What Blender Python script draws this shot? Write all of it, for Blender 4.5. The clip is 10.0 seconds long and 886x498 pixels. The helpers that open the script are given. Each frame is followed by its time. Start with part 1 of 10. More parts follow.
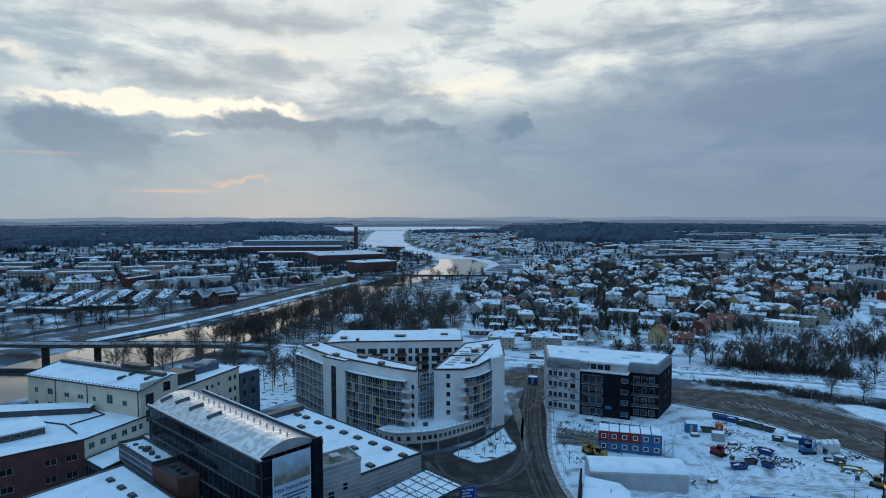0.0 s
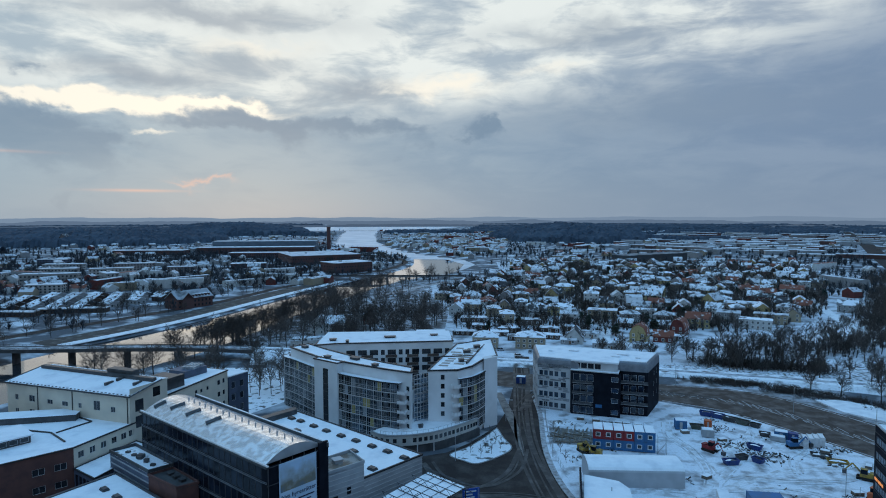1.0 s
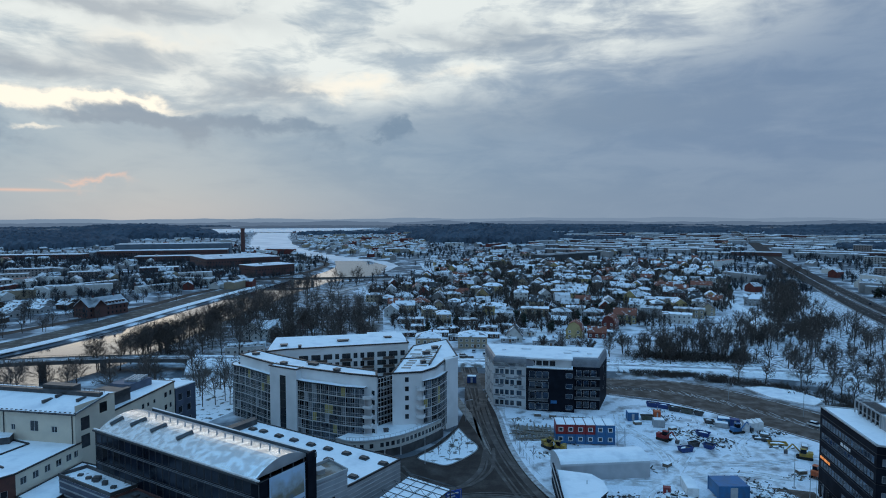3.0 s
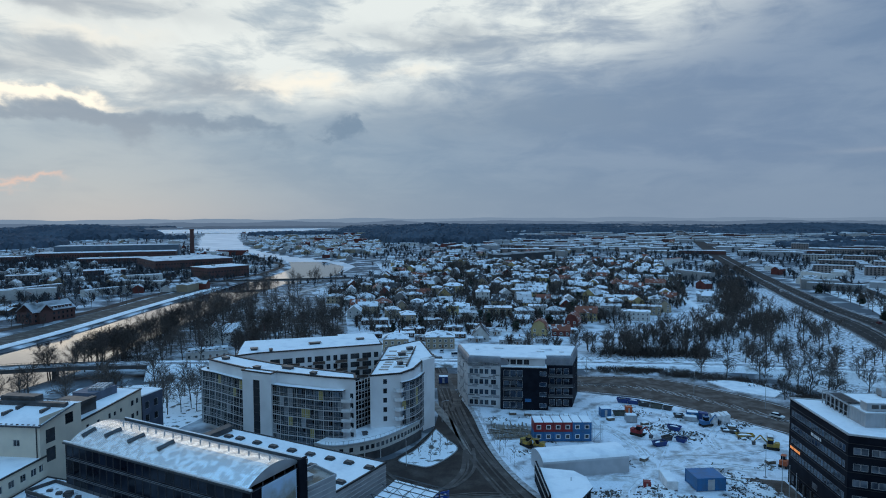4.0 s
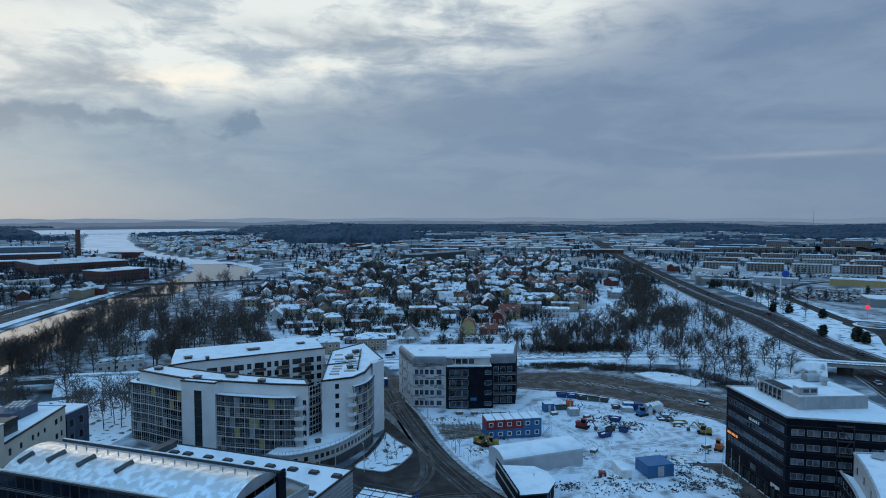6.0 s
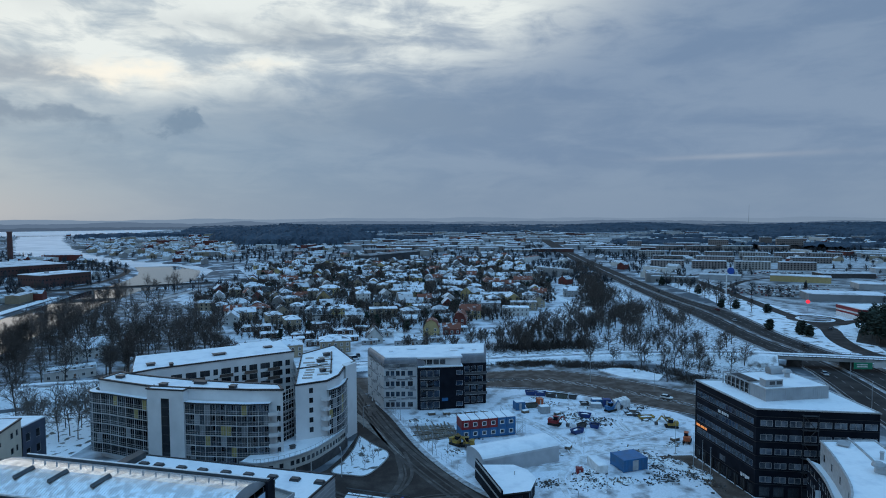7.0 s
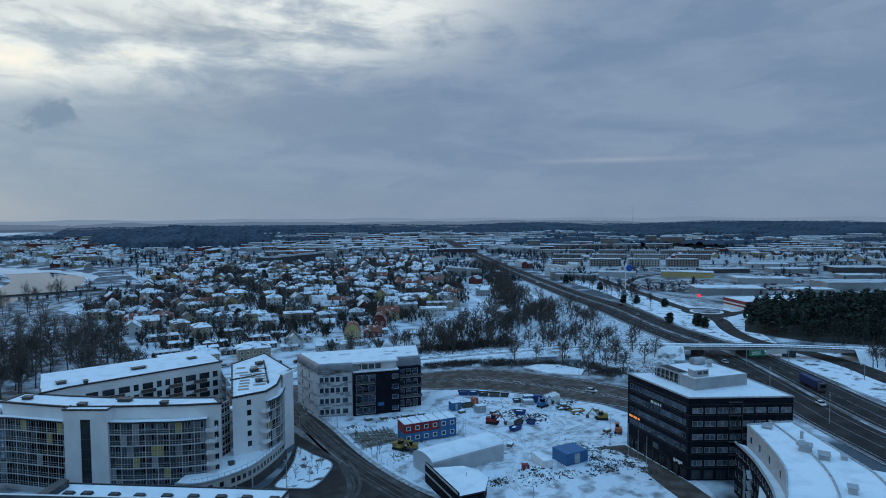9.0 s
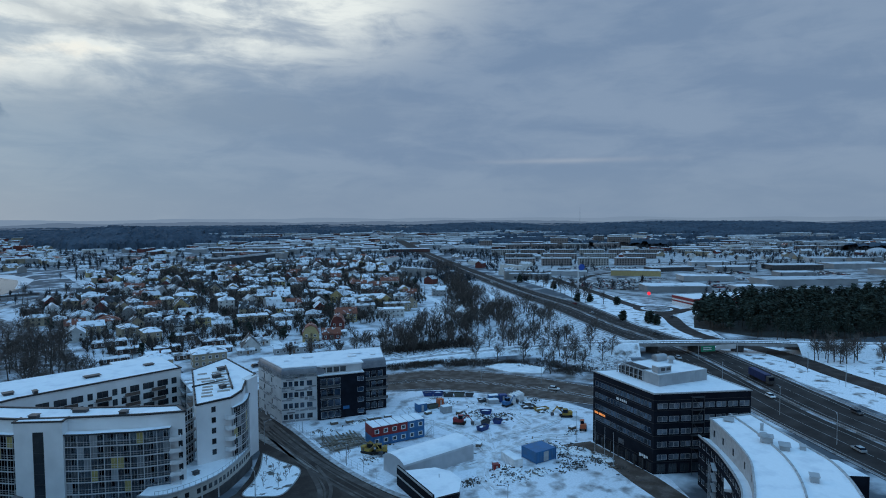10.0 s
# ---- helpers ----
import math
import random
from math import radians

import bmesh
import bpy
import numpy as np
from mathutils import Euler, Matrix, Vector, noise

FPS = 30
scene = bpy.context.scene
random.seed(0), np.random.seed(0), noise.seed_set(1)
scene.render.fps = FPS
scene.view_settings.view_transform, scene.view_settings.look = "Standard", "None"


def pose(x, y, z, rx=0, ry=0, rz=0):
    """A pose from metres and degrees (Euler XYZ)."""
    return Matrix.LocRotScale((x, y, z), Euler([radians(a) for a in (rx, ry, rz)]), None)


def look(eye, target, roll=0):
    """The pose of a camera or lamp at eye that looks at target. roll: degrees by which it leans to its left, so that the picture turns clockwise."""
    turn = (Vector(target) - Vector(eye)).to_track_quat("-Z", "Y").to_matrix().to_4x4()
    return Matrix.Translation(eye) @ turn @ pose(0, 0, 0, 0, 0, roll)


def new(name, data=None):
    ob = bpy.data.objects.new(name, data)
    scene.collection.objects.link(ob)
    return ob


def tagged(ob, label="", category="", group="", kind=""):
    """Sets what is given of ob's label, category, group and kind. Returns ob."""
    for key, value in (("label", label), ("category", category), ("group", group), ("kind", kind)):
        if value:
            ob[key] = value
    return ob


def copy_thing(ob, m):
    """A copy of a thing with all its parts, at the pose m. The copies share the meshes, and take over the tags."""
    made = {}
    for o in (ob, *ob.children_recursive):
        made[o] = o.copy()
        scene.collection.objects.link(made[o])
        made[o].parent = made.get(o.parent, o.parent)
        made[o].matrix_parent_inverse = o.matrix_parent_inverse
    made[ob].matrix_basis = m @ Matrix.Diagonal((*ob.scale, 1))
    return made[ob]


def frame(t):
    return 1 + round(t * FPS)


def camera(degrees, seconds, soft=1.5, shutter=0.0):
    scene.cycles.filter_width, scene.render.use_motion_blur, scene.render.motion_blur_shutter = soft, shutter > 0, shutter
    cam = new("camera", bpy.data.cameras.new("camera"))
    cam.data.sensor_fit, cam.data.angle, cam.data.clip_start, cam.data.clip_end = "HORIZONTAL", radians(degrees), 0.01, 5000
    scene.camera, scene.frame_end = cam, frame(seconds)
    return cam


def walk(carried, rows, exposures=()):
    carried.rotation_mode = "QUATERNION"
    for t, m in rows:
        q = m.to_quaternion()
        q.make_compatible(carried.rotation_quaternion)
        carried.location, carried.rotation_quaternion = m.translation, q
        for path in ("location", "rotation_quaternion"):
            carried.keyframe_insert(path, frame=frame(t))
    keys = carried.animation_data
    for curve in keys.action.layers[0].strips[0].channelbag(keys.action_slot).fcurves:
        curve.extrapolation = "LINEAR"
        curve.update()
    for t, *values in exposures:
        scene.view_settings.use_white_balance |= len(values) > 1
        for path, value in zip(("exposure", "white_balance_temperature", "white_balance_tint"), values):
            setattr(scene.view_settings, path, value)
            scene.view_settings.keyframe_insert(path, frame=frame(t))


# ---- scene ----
cam = camera(72.0, 10.0, soft=1.0)
PATH = [
    (0, (1.354, 2.373, 69.521), (1.029, 4.343, 69.408), -0.1),
    (0.5, (-2.458, 2.125, 69.534), (-2.736, 4.102, 69.421), -0.1),
    (1, (-6.177, 1.968, 69.662), (-6.404, 3.952, 69.549), -0.1),
    (1.5, (-10.156, 1.882, 69.568), (-10.323, 3.872, 69.456), -0.1),
    (2, (-13.801, 1.927, 69.504), (-13.902, 3.922, 69.394), -0.1),
    (2.5, (-17.813, 2.194, 69.502), (-17.834, 4.191, 69.392), -0.1),
    (4, (-29.732, 4.365, 69.445), (-29.514, 6.35, 69.335), -0.2),
    (4.5, (-33.49, 5.208, 69.428), (-33.194, 7.183, 69.318), -0.2),
    (5, (-37.149, 6.161, 69.384), (-36.775, 8.123, 69.275), -0.2),
    (5.5, (-40.767, 7.308, 69.453), (-40.315, 9.253, 69.343), -0.1),
    (7, (-51.243, 11.815, 69.444), (-50.554, 13.689, 69.334), -0.2),
    (7.5, (-54.69, 13.484, 69.627), (-53.923, 15.327, 69.516), -0.3),
    (8, (-57.649, 15.007, 69.773), (-56.806, 16.817, 69.664), -0.3),
    (8.5, (-60.0, 16.732, 69.89), (-59.083, 18.506, 69.78), -0.3),
    (9, (-62.405, 18.366, 70.0), (-61.415, 20.1, 69.89), -0.3),
    (9.5, (-64.717, 19.972, 70.186), (-63.657, 21.665, 70.075), -0.3),
    (10, (-66.824, 21.839, 70.287), (-65.694, 23.486, 70.176), -0.3),
]
walk(cam, [(t, look(eye, target, roll)) for t, eye, target, roll in PATH])


# ---- sky and sun ----
world = bpy.data.worlds.new("winter_sky")
scene.world = world
world.use_nodes = True
WT = world.node_tree
WT.nodes.clear()


def wn(kind, **sets):
    n = WT.nodes.new(kind)
    for k, v in sets.items():
        if k == "operation":
            n.operation = v
        elif k == "blend_type":
            n.blend_type = v
        elif k == "data_type":
            n.data_type = v
    return n


def feed(sock, value):
    if hasattr(value, "is_output"):
        WT.links.new(value, sock)
    else:
        sock.default_value = value


def m2(op, a, b=0.0, c=None):
    n = wn("ShaderNodeMath", operation=op)
    feed(n.inputs[0], a)
    feed(n.inputs[1], b)
    if c is not None:
        feed(n.inputs[2], c)
    return n.outputs[0]


def mixc(f, a, b):
    n = wn("ShaderNodeMix", data_type="RGBA")
    feed(n.inputs[0], f)
    feed(n.inputs[6], a)
    feed(n.inputs[7], b)
    return n.outputs[2]


def wnoise(vec, scale, detail, rough=0.55, warp=0.0):
    n = wn("ShaderNodeTexNoise")
    WT.links.new(vec, n.inputs["Vector"])
    n.inputs["Scale"].default_value = scale
    n.inputs["Detail"].default_value = detail
    n.inputs["Roughness"].default_value = rough
    n.inputs["Distortion"].default_value = warp
    return n.outputs[0]


def ramp01(x, lo, hi):
    n = wn("ShaderNodeMapRange")
    n.interpolation_type = "SMOOTHSTEP"
    feed(n.inputs[0], x)
    n.inputs[1].default_value, n.inputs[2].default_value = lo, hi
    return n.outputs[0]


SUN_AZ, SUN_EL = -24.0, 12.0          # degrees from +y towards +x, and above the horizon
coord = wn("ShaderNodeTexCoord").outputs["Generated"]
sep = wn("ShaderNodeSeparateXYZ")
WT.links.new(coord, sep.inputs[0])
dx, dy, dz = sep.outputs
az = m2("MULTIPLY", m2("ARCTAN2", dx, dy), 57.29578)
el = m2("MULTIPLY", m2("ARCSINE", dz), 57.29578)
# soft cloud deck, stretched along the horizon, and rounder puffs
def skyc(u, v):
    c = wn("ShaderNodeCombineXYZ")
    WT.links.new(m2("MULTIPLY", az, u), c.inputs[0])
    WT.links.new(m2("MULTIPLY", el, v), c.inputs[1])
    return c.outputs[0]


big = wnoise(skyc(0.045, 0.16), 1.0, 5, 0.5, 0.35)
fine = wnoise(skyc(0.15, 0.42), 1.0, 8, 0.60, 0.5)
wisp = wnoise(skyc(0.10, 0.62), 1.0, 7, 0.58, 0.6)
puff = wnoise(skyc(0.21, 0.36), 1.0, 6, 0.55, 0.25)
billow = wnoise(skyc(0.42, 0.62), 1.0, 8, 0.58, 0.2)
az_w = m2("ADD", az, m2("MULTIPLY", m2("SUBTRACT", puff, 0.5), 9.0))
el_w = m2("ADD", el, m2("MULTIPLY", m2("SUBTRACT", puff, 0.5), 4.6))


def bank(a, e, w, h, warp=True):
    u = m2("DIVIDE", m2("SUBTRACT", az_w if warp else az, a), w)
    v = m2("DIVIDE", m2("SUBTRACT", el_w if warp else el, e), h)
    r = m2("ADD", m2("MULTIPLY", u, u), m2("MULTIPLY", v, v))
    return m2("EXPONENT", m2("MULTIPLY", r, -1.0))


def total(*xs):
    out = xs[0]
    for x in xs[1:]:
        out = m2("ADD", out, x)
    return out


def times(x, k):
    return m2("MULTIPLY", x, k)


cloud = ramp01(total(times(big, 0.48), times(fine, 0.36), times(wisp, 0.16)), 0.41, 0.58)
side = ramp01(times(az, -1.0), -34, 30)
slate = mixc(side, (0.182, 0.270, 0.412, 1), (0.245, 0.366, 0.485, 1))
slate = mixc(m2("MULTIPLY", cloud, 0.62), slate, mixc(side, (0.268, 0.358, 0.488, 1), (0.375, 0.485, 0.570, 1)))
# pale upper sky, broken by soft grey bands
pale = ramp01(total(bank(-18, 20, 38, 8.5, False), times(bank(8, 20, 24, 6.5, False), 1.0), times(bank(-12, 12.5, 16, 3.2), 0.55), times(bank(-36, 12, 18, 4), 0.55)), 0.08, 1.0)
pale = m2("MULTIPLY", pale, m2("ADD", 0.30, times(cloud, 0.98)))
body = mixc(pale, slate, (0.830, 0.885, 0.870, 1))
# dark rounded banks with crisp tops
heap = total(times(bank(-42.2, 6.7, 3.4, 2.5), 1.25), times(bank(-36.3, 5.2, 3.4, 2.3), 1.15), times(bank(-26, 8.3, 7.0, 1.1), 0.95), times(bank(-14, 8.0, 7.5, 0.9), 0.85), times(bank(-2.6, 8.0, 1.7, 1.2), 1.1), times(bank(-8.6, 6.4, 2.4, 1.2), 0.66), times(bank(-20, 6.2, 4.5, 1.8), 0.5), times(bank(-39.5, 11.6, 1.0, 0.7), 0.7), times(bank(-38.4, 1.1, 0.8, 0.9), 0.9), times(bank(-35.0, 0.5, 0.7, 0.35), 0.8))
heap = ramp01(total(heap, times(m2("SUBTRACT", billow, 0.5), 1.15), times(m2("SUBTRACT", fine, 0.5), 0.6)), 0.30, 0.95)
heap = m2("MULTIPLY", heap, m2("ADD", 0.34, times(ramp01(el, 2.6, 8.4), 0.40)))
soft = total(times(bank(-33, 11.6, 7, 1.0), 0.75), times(bank(-14.5, 11.0, 4.5, 1.2), 0.70), times(bank(-25, 17.0, 12, 1.5), 0.5), times(bank(-24, 13.2, 6, 1.3), 0.5), times(bank(12, 9.0, 18, 2.2), 0.30), times(bank(6, 15.6, 9, 1.2), 0.6), times(bank(-30, 16.5, 9, 1.0), 0.4))
body = mixc(m2("MINIMUM", soft, 0.75), body, (0.275, 0.345, 0.430, 1))
body = mixc(heap, body, (0.150, 0.245, 0.365, 1))
# clear gaps
gap = total(times(bank(-35, 9.0, 9, 0.75), 1.2), times(bank(-26, 9.4, 6, 0.6), 1.1), times(bank(-32, 6.9, 1.6, 0.28), 0.6), times(bank(-7, 11.6, 6, 0.9), 0.75), times(bank(-45, 12.2, 5, 0.6), 0.6), times(bank(-24, 14.2, 6, 0.7), 0.5), times(bank(3, 13.0, 4, 0.5), 0.45), times(bank(-40, 9.2, 4, 0.4), 0.6))
gap = m2("MULTIPLY", m2("MINIMUM", gap, 1.0), m2("SUBTRACT", 1.0, times(heap, 0.85)))
cream = mixc(ramp01(m2("MULTIPLY", gap, m2("ADD", 0.55, times(fine, 0.9))), 0.08, 0.95), body, (1.02, 0.965, 0.84, 1))
streak = times(bank(46, 4.9, 6.5, 0.22, False), 0.30)
cream = mixc(streak, cream, (0.52, 0.55, 0.60, 1))
low = mixc(times(ramp01(times(el, -1.0), -6.0, 0.0), 0.62), cream, mixc(side, (0.225, 0.312, 0.430, 1), (0.290, 0.395, 0.490, 1)))
zenith = mixc(ramp01(el, 22, 58), low, (0.30, 0.70, 1.22, 1))
ember = times(total(times(bank(-33, 2.05, 3.0, 0.12, False), 1.0), times(bank(-28, 2.9, 1.9, 0.22), 0.9), times(bank(-43, 4.9, 3.0, 0.12, False), 0.5)), 0.55)
cloud_col = mixc(ember, zenith, (0.86, 0.52, 0.42, 1))
sky = wn("ShaderNodeTexSky")
sky.sky_type = "NISHITA"
sky.sun_disc = False
sky.sun_elevation = radians(SUN_EL)
sky.sun_rotation = radians(SUN_AZ)
thin = wn("ShaderNodeVectorMath", operation="SCALE")
WT.links.new(sky.outputs[0], thin.inputs[0])
thin.inputs["Scale"].default_value = 0.05
full = mixc(0.94, thin.outputs[0], cloud_col)
bg = wn("ShaderNodeBackground")
bg.inputs["Strength"].default_value = 1.0
WT.links.new(full, bg.inputs["Color"])
WT.links.new(bg.outputs[0], wn("ShaderNodeOutputWorld").inputs["Surface"])
world.cycles.sampling_method = "MANUAL"
world.cycles.sample_map_resolution = 512

sun_d = Vector((math.sin(radians(SUN_AZ)) * math.cos(radians(SUN_EL)), math.cos(radians(SUN_AZ)) * math.cos(radians(SUN_EL)), math.sin(radians(SUN_EL))))
sun_data = bpy.data.lights.new("sun", "SUN")
sun_data.energy, sun_data.angle, sun_data.color = 0.14, radians(34), (1.0, 0.86, 0.70)
sun = new("sun", sun_data)
sun.matrix_world = look(sun_d * 300, (0, 0, 0))

# ---- materials ----
MATS = {}


def surface(name, c1, c2=None, scale=1.0, rough=0.7, metal=0.0, bump=0.0, grain=0.25, fine=8.0, island=0.0, obj=0.0, spec=0.4, lo=0.4, hi=0.62):
    """A two-scale procedural surface: patches of c2 in c1, fine grain, and relief. scale: metres per patch."""
    mat = bpy.data.materials.new(name)
    mat.use_nodes = True
    t = mat.node_tree
    bsdf = t.nodes["Principled BSDF"]
    pos = t.nodes.new("ShaderNodeNewGeometry")
    n1, n2 = t.nodes.new("ShaderNodeTexNoise"), t.nodes.new("ShaderNodeTexNoise")
    for n, s, d in ((n1, 1.0 / scale, 5), (n2, fine / scale, 4)):
        n.inputs["Scale"].default_value, n.inputs["Detail"].default_value = s, d
        t.links.new(pos.outputs["Position"], n.inputs["Vector"])
    rng = t.nodes.new("ShaderNodeMapRange")
    rng.inputs[1].default_value, rng.inputs[2].default_value = lo, hi
    t.links.new(n1.outputs[0], rng.inputs[0])
    mix = t.nodes.new("ShaderNodeMix")
    mix.data_type = "RGBA"
    t.links.new(rng.outputs[0], mix.inputs[0])
    mix.inputs[6].default_value = (*c1, 1)
    mix.inputs[7].default_value = (*(c2 or tuple(x * 0.8 for x in c1)), 1)
    shade = t.nodes.new("ShaderNodeMapRange")
    shade.inputs[3].default_value, shade.inputs[4].default_value = 1 - grain, 1 + grain
    t.links.new(n2.outputs[0], shade.inputs[0])
    val = shade.outputs[0]
    if island or obj:
        info = t.nodes.new("ShaderNodeObjectInfo") if obj else pos
        rnd = t.nodes.new("ShaderNodeMapRange")
        k = island or obj
        rnd.inputs[3].default_value, rnd.inputs[4].default_value = 1 - k, 1 + k
        t.links.new(info.outputs["Random"] if obj else info.outputs["Random Per Island"], rnd.inputs[0])
        mul = t.nodes.new("ShaderNodeMath")
        mul.operation = "MULTIPLY"
        t.links.new(val, mul.inputs[0])
        t.links.new(rnd.outputs[0], mul.inputs[1])
        val = mul.outputs[0]
    vm = t.nodes.new("ShaderNodeVectorMath")
    vm.operation = "SCALE"
    t.links.new(mix.outputs[2], vm.inputs[0])
    t.links.new(val, vm.inputs["Scale"])
    t.links.new(vm.outputs[0], bsdf.inputs["Base Color"])
    bsdf.inputs["Roughness"].default_value = rough
    bsdf.inputs["Metallic"].default_value = metal
    bsdf.inputs["Specular IOR Level"].default_value = spec
    if bump:
        b = t.nodes.new("ShaderNodeBump")
        b.inputs["Strength"].default_value, b.inputs["Distance"].default_value = 0.6, bump
        t.links.new(n2.outputs[0], b.inputs["Height"])
        t.links.new(b.outputs[0], bsdf.inputs["Normal"])
    MATS[name] = mat
    return mat


SNOW = surface("snow", (0.86, 0.88, 0.90), (0.70, 0.73, 0.77), 4, 0.75, bump=0.12, grain=0.09)
ROOF_SNOW = surface("roof_snow", (0.83, 0.86, 0.89), (0.66, 0.70, 0.75), 4, 0.7, bump=0.03, grain=0.06, fine=5, lo=0.5, hi=0.75)
PATCHY = surface("patchy_snow", (0.84, 0.86, 0.89), (0.10, 0.095, 0.085), 3.0, 0.8, bump=0.08, grain=0.2, lo=0.56, hi=0.62)
SITE_SNOW = surface("trodden_snow", (0.73, 0.76, 0.81), (0.25, 0.24, 0.245), 5, 0.75, bump=0.14, grain=0.24, fine=9, lo=0.49, hi=0.68)
ROUGH_SNOW = surface("rough_snow", (0.82, 0.85, 0.89), (0.15, 0.135, 0.125), 6.0, 0.8, bump=0.2, grain=0.28, fine=9, lo=0.53, hi=0.66)
VERGE = surface("verge", (0.80, 0.82, 0.86), (0.085, 0.070, 0.058), 1.3, 0.85, bump=0.2, grain=0.3, fine=4, lo=0.40, hi=0.66)
FIELD = surface("field", (0.66, 0.70, 0.75), (0.085, 0.098, 0.115), 22, 0.9, bump=0.1, grain=0.3, fine=9, lo=0.36, hi=0.52)
SCRUB_GROUND = surface("scrub_ground", (0.115, 0.105, 0.10), (0.52, 0.55, 0.60), 7.0, 0.9, bump=0.2, grain=0.55, fine=12, lo=0.42, hi=0.66)
ASPHALT = surface("wet_asphalt", (0.040, 0.030, 0.027), (0.085, 0.070, 0.063), 6, 0.8, bump=0.01, grain=0.35, fine=12, lo=0.45, hi=0.72, spec=0.12)
BROWN_ROAD = surface("gritty_road", (0.080, 0.058, 0.048), (0.17, 0.138, 0.122), 4, 0.8, bump=0.03, grain=0.35, fine=9, lo=0.42, hi=0.70, spec=0.1)
SLUSH = surface("slush", (0.46, 0.47, 0.49), (0.22, 0.21, 0.21), 1.5, 0.5, grain=0.2)
LINE = surface("road_paint", (0.36, 0.36, 0.36), (0.16, 0.16, 0.16), 1.5, 0.6)
CONCRETE = surface("concrete", (0.33, 0.33, 0.33), (0.24, 0.24, 0.24), 3, 0.8, bump=0.02)
DARK_CONCRETE = surface("dark_concrete", (0.085, 0.085, 0.088), (0.05, 0.05, 0.052), 3, 0.8)
RENDER_WHITE = surface("white_render", (0.76, 0.765, 0.77), (0.67, 0.675, 0.68), 5, 0.75, grain=0.05, bump=0.01)
PANEL_WHITE = surface("white_panel", (0.54, 0.545, 0.55), (0.45, 0.455, 0.46), 4, 0.6, grain=0.06)
PANEL_GREY = surface("grey_panel", (0.24, 0.25, 0.265), (0.19, 0.20, 0.21), 2, 0.6, grain=0.08, obj=0.3)
BEIGE = surface("beige_render", (0.66, 0.59, 0.48), (0.58, 0.52, 0.43), 4, 0.8, grain=0.06)
BLACK = surface("black_cladding", (0.008, 0.010, 0.016), (0.013, 0.016, 0.024), 2.5, 0.65, grain=0.2, spec=0.06)
BLUE_GREY = surface("blue_grey_cladding", (0.09, 0.11, 0.16), (0.07, 0.085, 0.12), 3, 0.6)
BRICK_RED = surface("red_brick", (0.135, 0.060, 0.050), (0.095, 0.046, 0.042), 2.0, 0.85, grain=0.2, fine=20)
BRICK_FAR = surface("factory_brick", (0.125, 0.062, 0.055), (0.09, 0.05, 0.046), 12, 0.85, grain=0.15)
METAL = surface("grey_metal", (0.40, 0.42, 0.44), (0.33, 0.35, 0.37), 3, 0.55, metal=0.2, grain=0.08)
ZINC = surface("zinc_sheet", (0.175, 0.19, 0.215), (0.24, 0.255, 0.28), 2.5, 0.5, metal=0.3, grain=0.12)
METAL_DARK = surface("dark_metal", (0.06, 0.062, 0.066), (0.09, 0.09, 0.095), 2, 0.5, metal=0.4)
STEEL_ROOF = surface("wet_steel_roof", (0.66, 0.66, 0.66), (0.92, 0.93, 0.94), 1.5, 0.20, metal=0.75, grain=0.2, lo=0.47, hi=0.56)
TRIM = surface("dark_trim", (0.03, 0.03, 0.033), None, 1, 0.5)
GREY_TRIM = surface("grey_trim", (0.42, 0.43, 0.44), None, 1, 0.5)
FRAME = surface("window_frame", (0.55, 0.56, 0.57), None, 1, 0.5)
FRAME_GREY = surface("grey_frame", (0.20, 0.22, 0.25), None, 1, 0.5)
FRAME_DARK = surface("dark_frame", (0.06, 0.06, 0.065), None, 1, 0.45)
GLASS = surface("window_glass", (0.018, 0.022, 0.028), (0.03, 0.035, 0.042), 2.2, 0.06, grain=0.2, obj=0.5, spec=0.6)
GLASS_BLUE = surface("blue_glass", (0.030, 0.050, 0.080), (0.012, 0.020, 0.034), 2.4, 0.07, grain=0.25, obj=0.6, spec=0.7)
# pale base colour stands in for sky reflected in the panes
GLASS_SKY = surface("sky_pale_glass", (0.16, 0.19, 0.23), (0.05, 0.06, 0.08), 2.6, 0.08, grain=0.2, obj=0.5, spec=0.8)
WOOD = surface("timber", (0.20, 0.165, 0.13), (0.13, 0.11, 0.09), 0.8, 0.8, obj=0.3)
BROWN_WOOD = surface("brown_slats", (0.14, 0.075, 0.045), (0.20, 0.12, 0.075), 0.8, 0.8)
YELLOW_P = surface("yellow_panel", (0.34, 0.28, 0.10), None, 1, 0.6)
BLUE_BOX = surface("blue_paint", (0.025, 0.14, 0.32), (0.04, 0.12, 0.24), 2, 0.5, grain=0.12)
DEEP_BLUE = surface("deep_blue_paint", (0.015, 0.045, 0.20), (0.03, 0.06, 0.16), 1.5, 0.5)
RED_BOX = surface("red_paint", (0.26, 0.02, 0.025), (0.20, 0.025, 0.025), 2, 0.5, grain=0.12)
ORANGE = surface("orange_paint", (0.55, 0.12, 0.04), None, 1, 0.5)
YELLOW = surface("machine_yellow", (0.42, 0.26, 0.04), (0.16, 0.12, 0.06), 1.2, 0.5)
WHITE_P = surface("white_paint", (0.75, 0.76, 0.77), None, 1, 0.5)
TARP = surface("tent_sheet", (0.47, 0.49, 0.52), (0.40, 0.42, 0.45), 3, 0.55, grain=0.05)
RUBBER = surface("rubber", (0.02, 0.02, 0.02), None, 1, 0.8)
BARK = surface("bark", (0.085, 0.071, 0.062), (0.050, 0.043, 0.038), 1.0, 0.95, grain=0.3, obj=0.25)
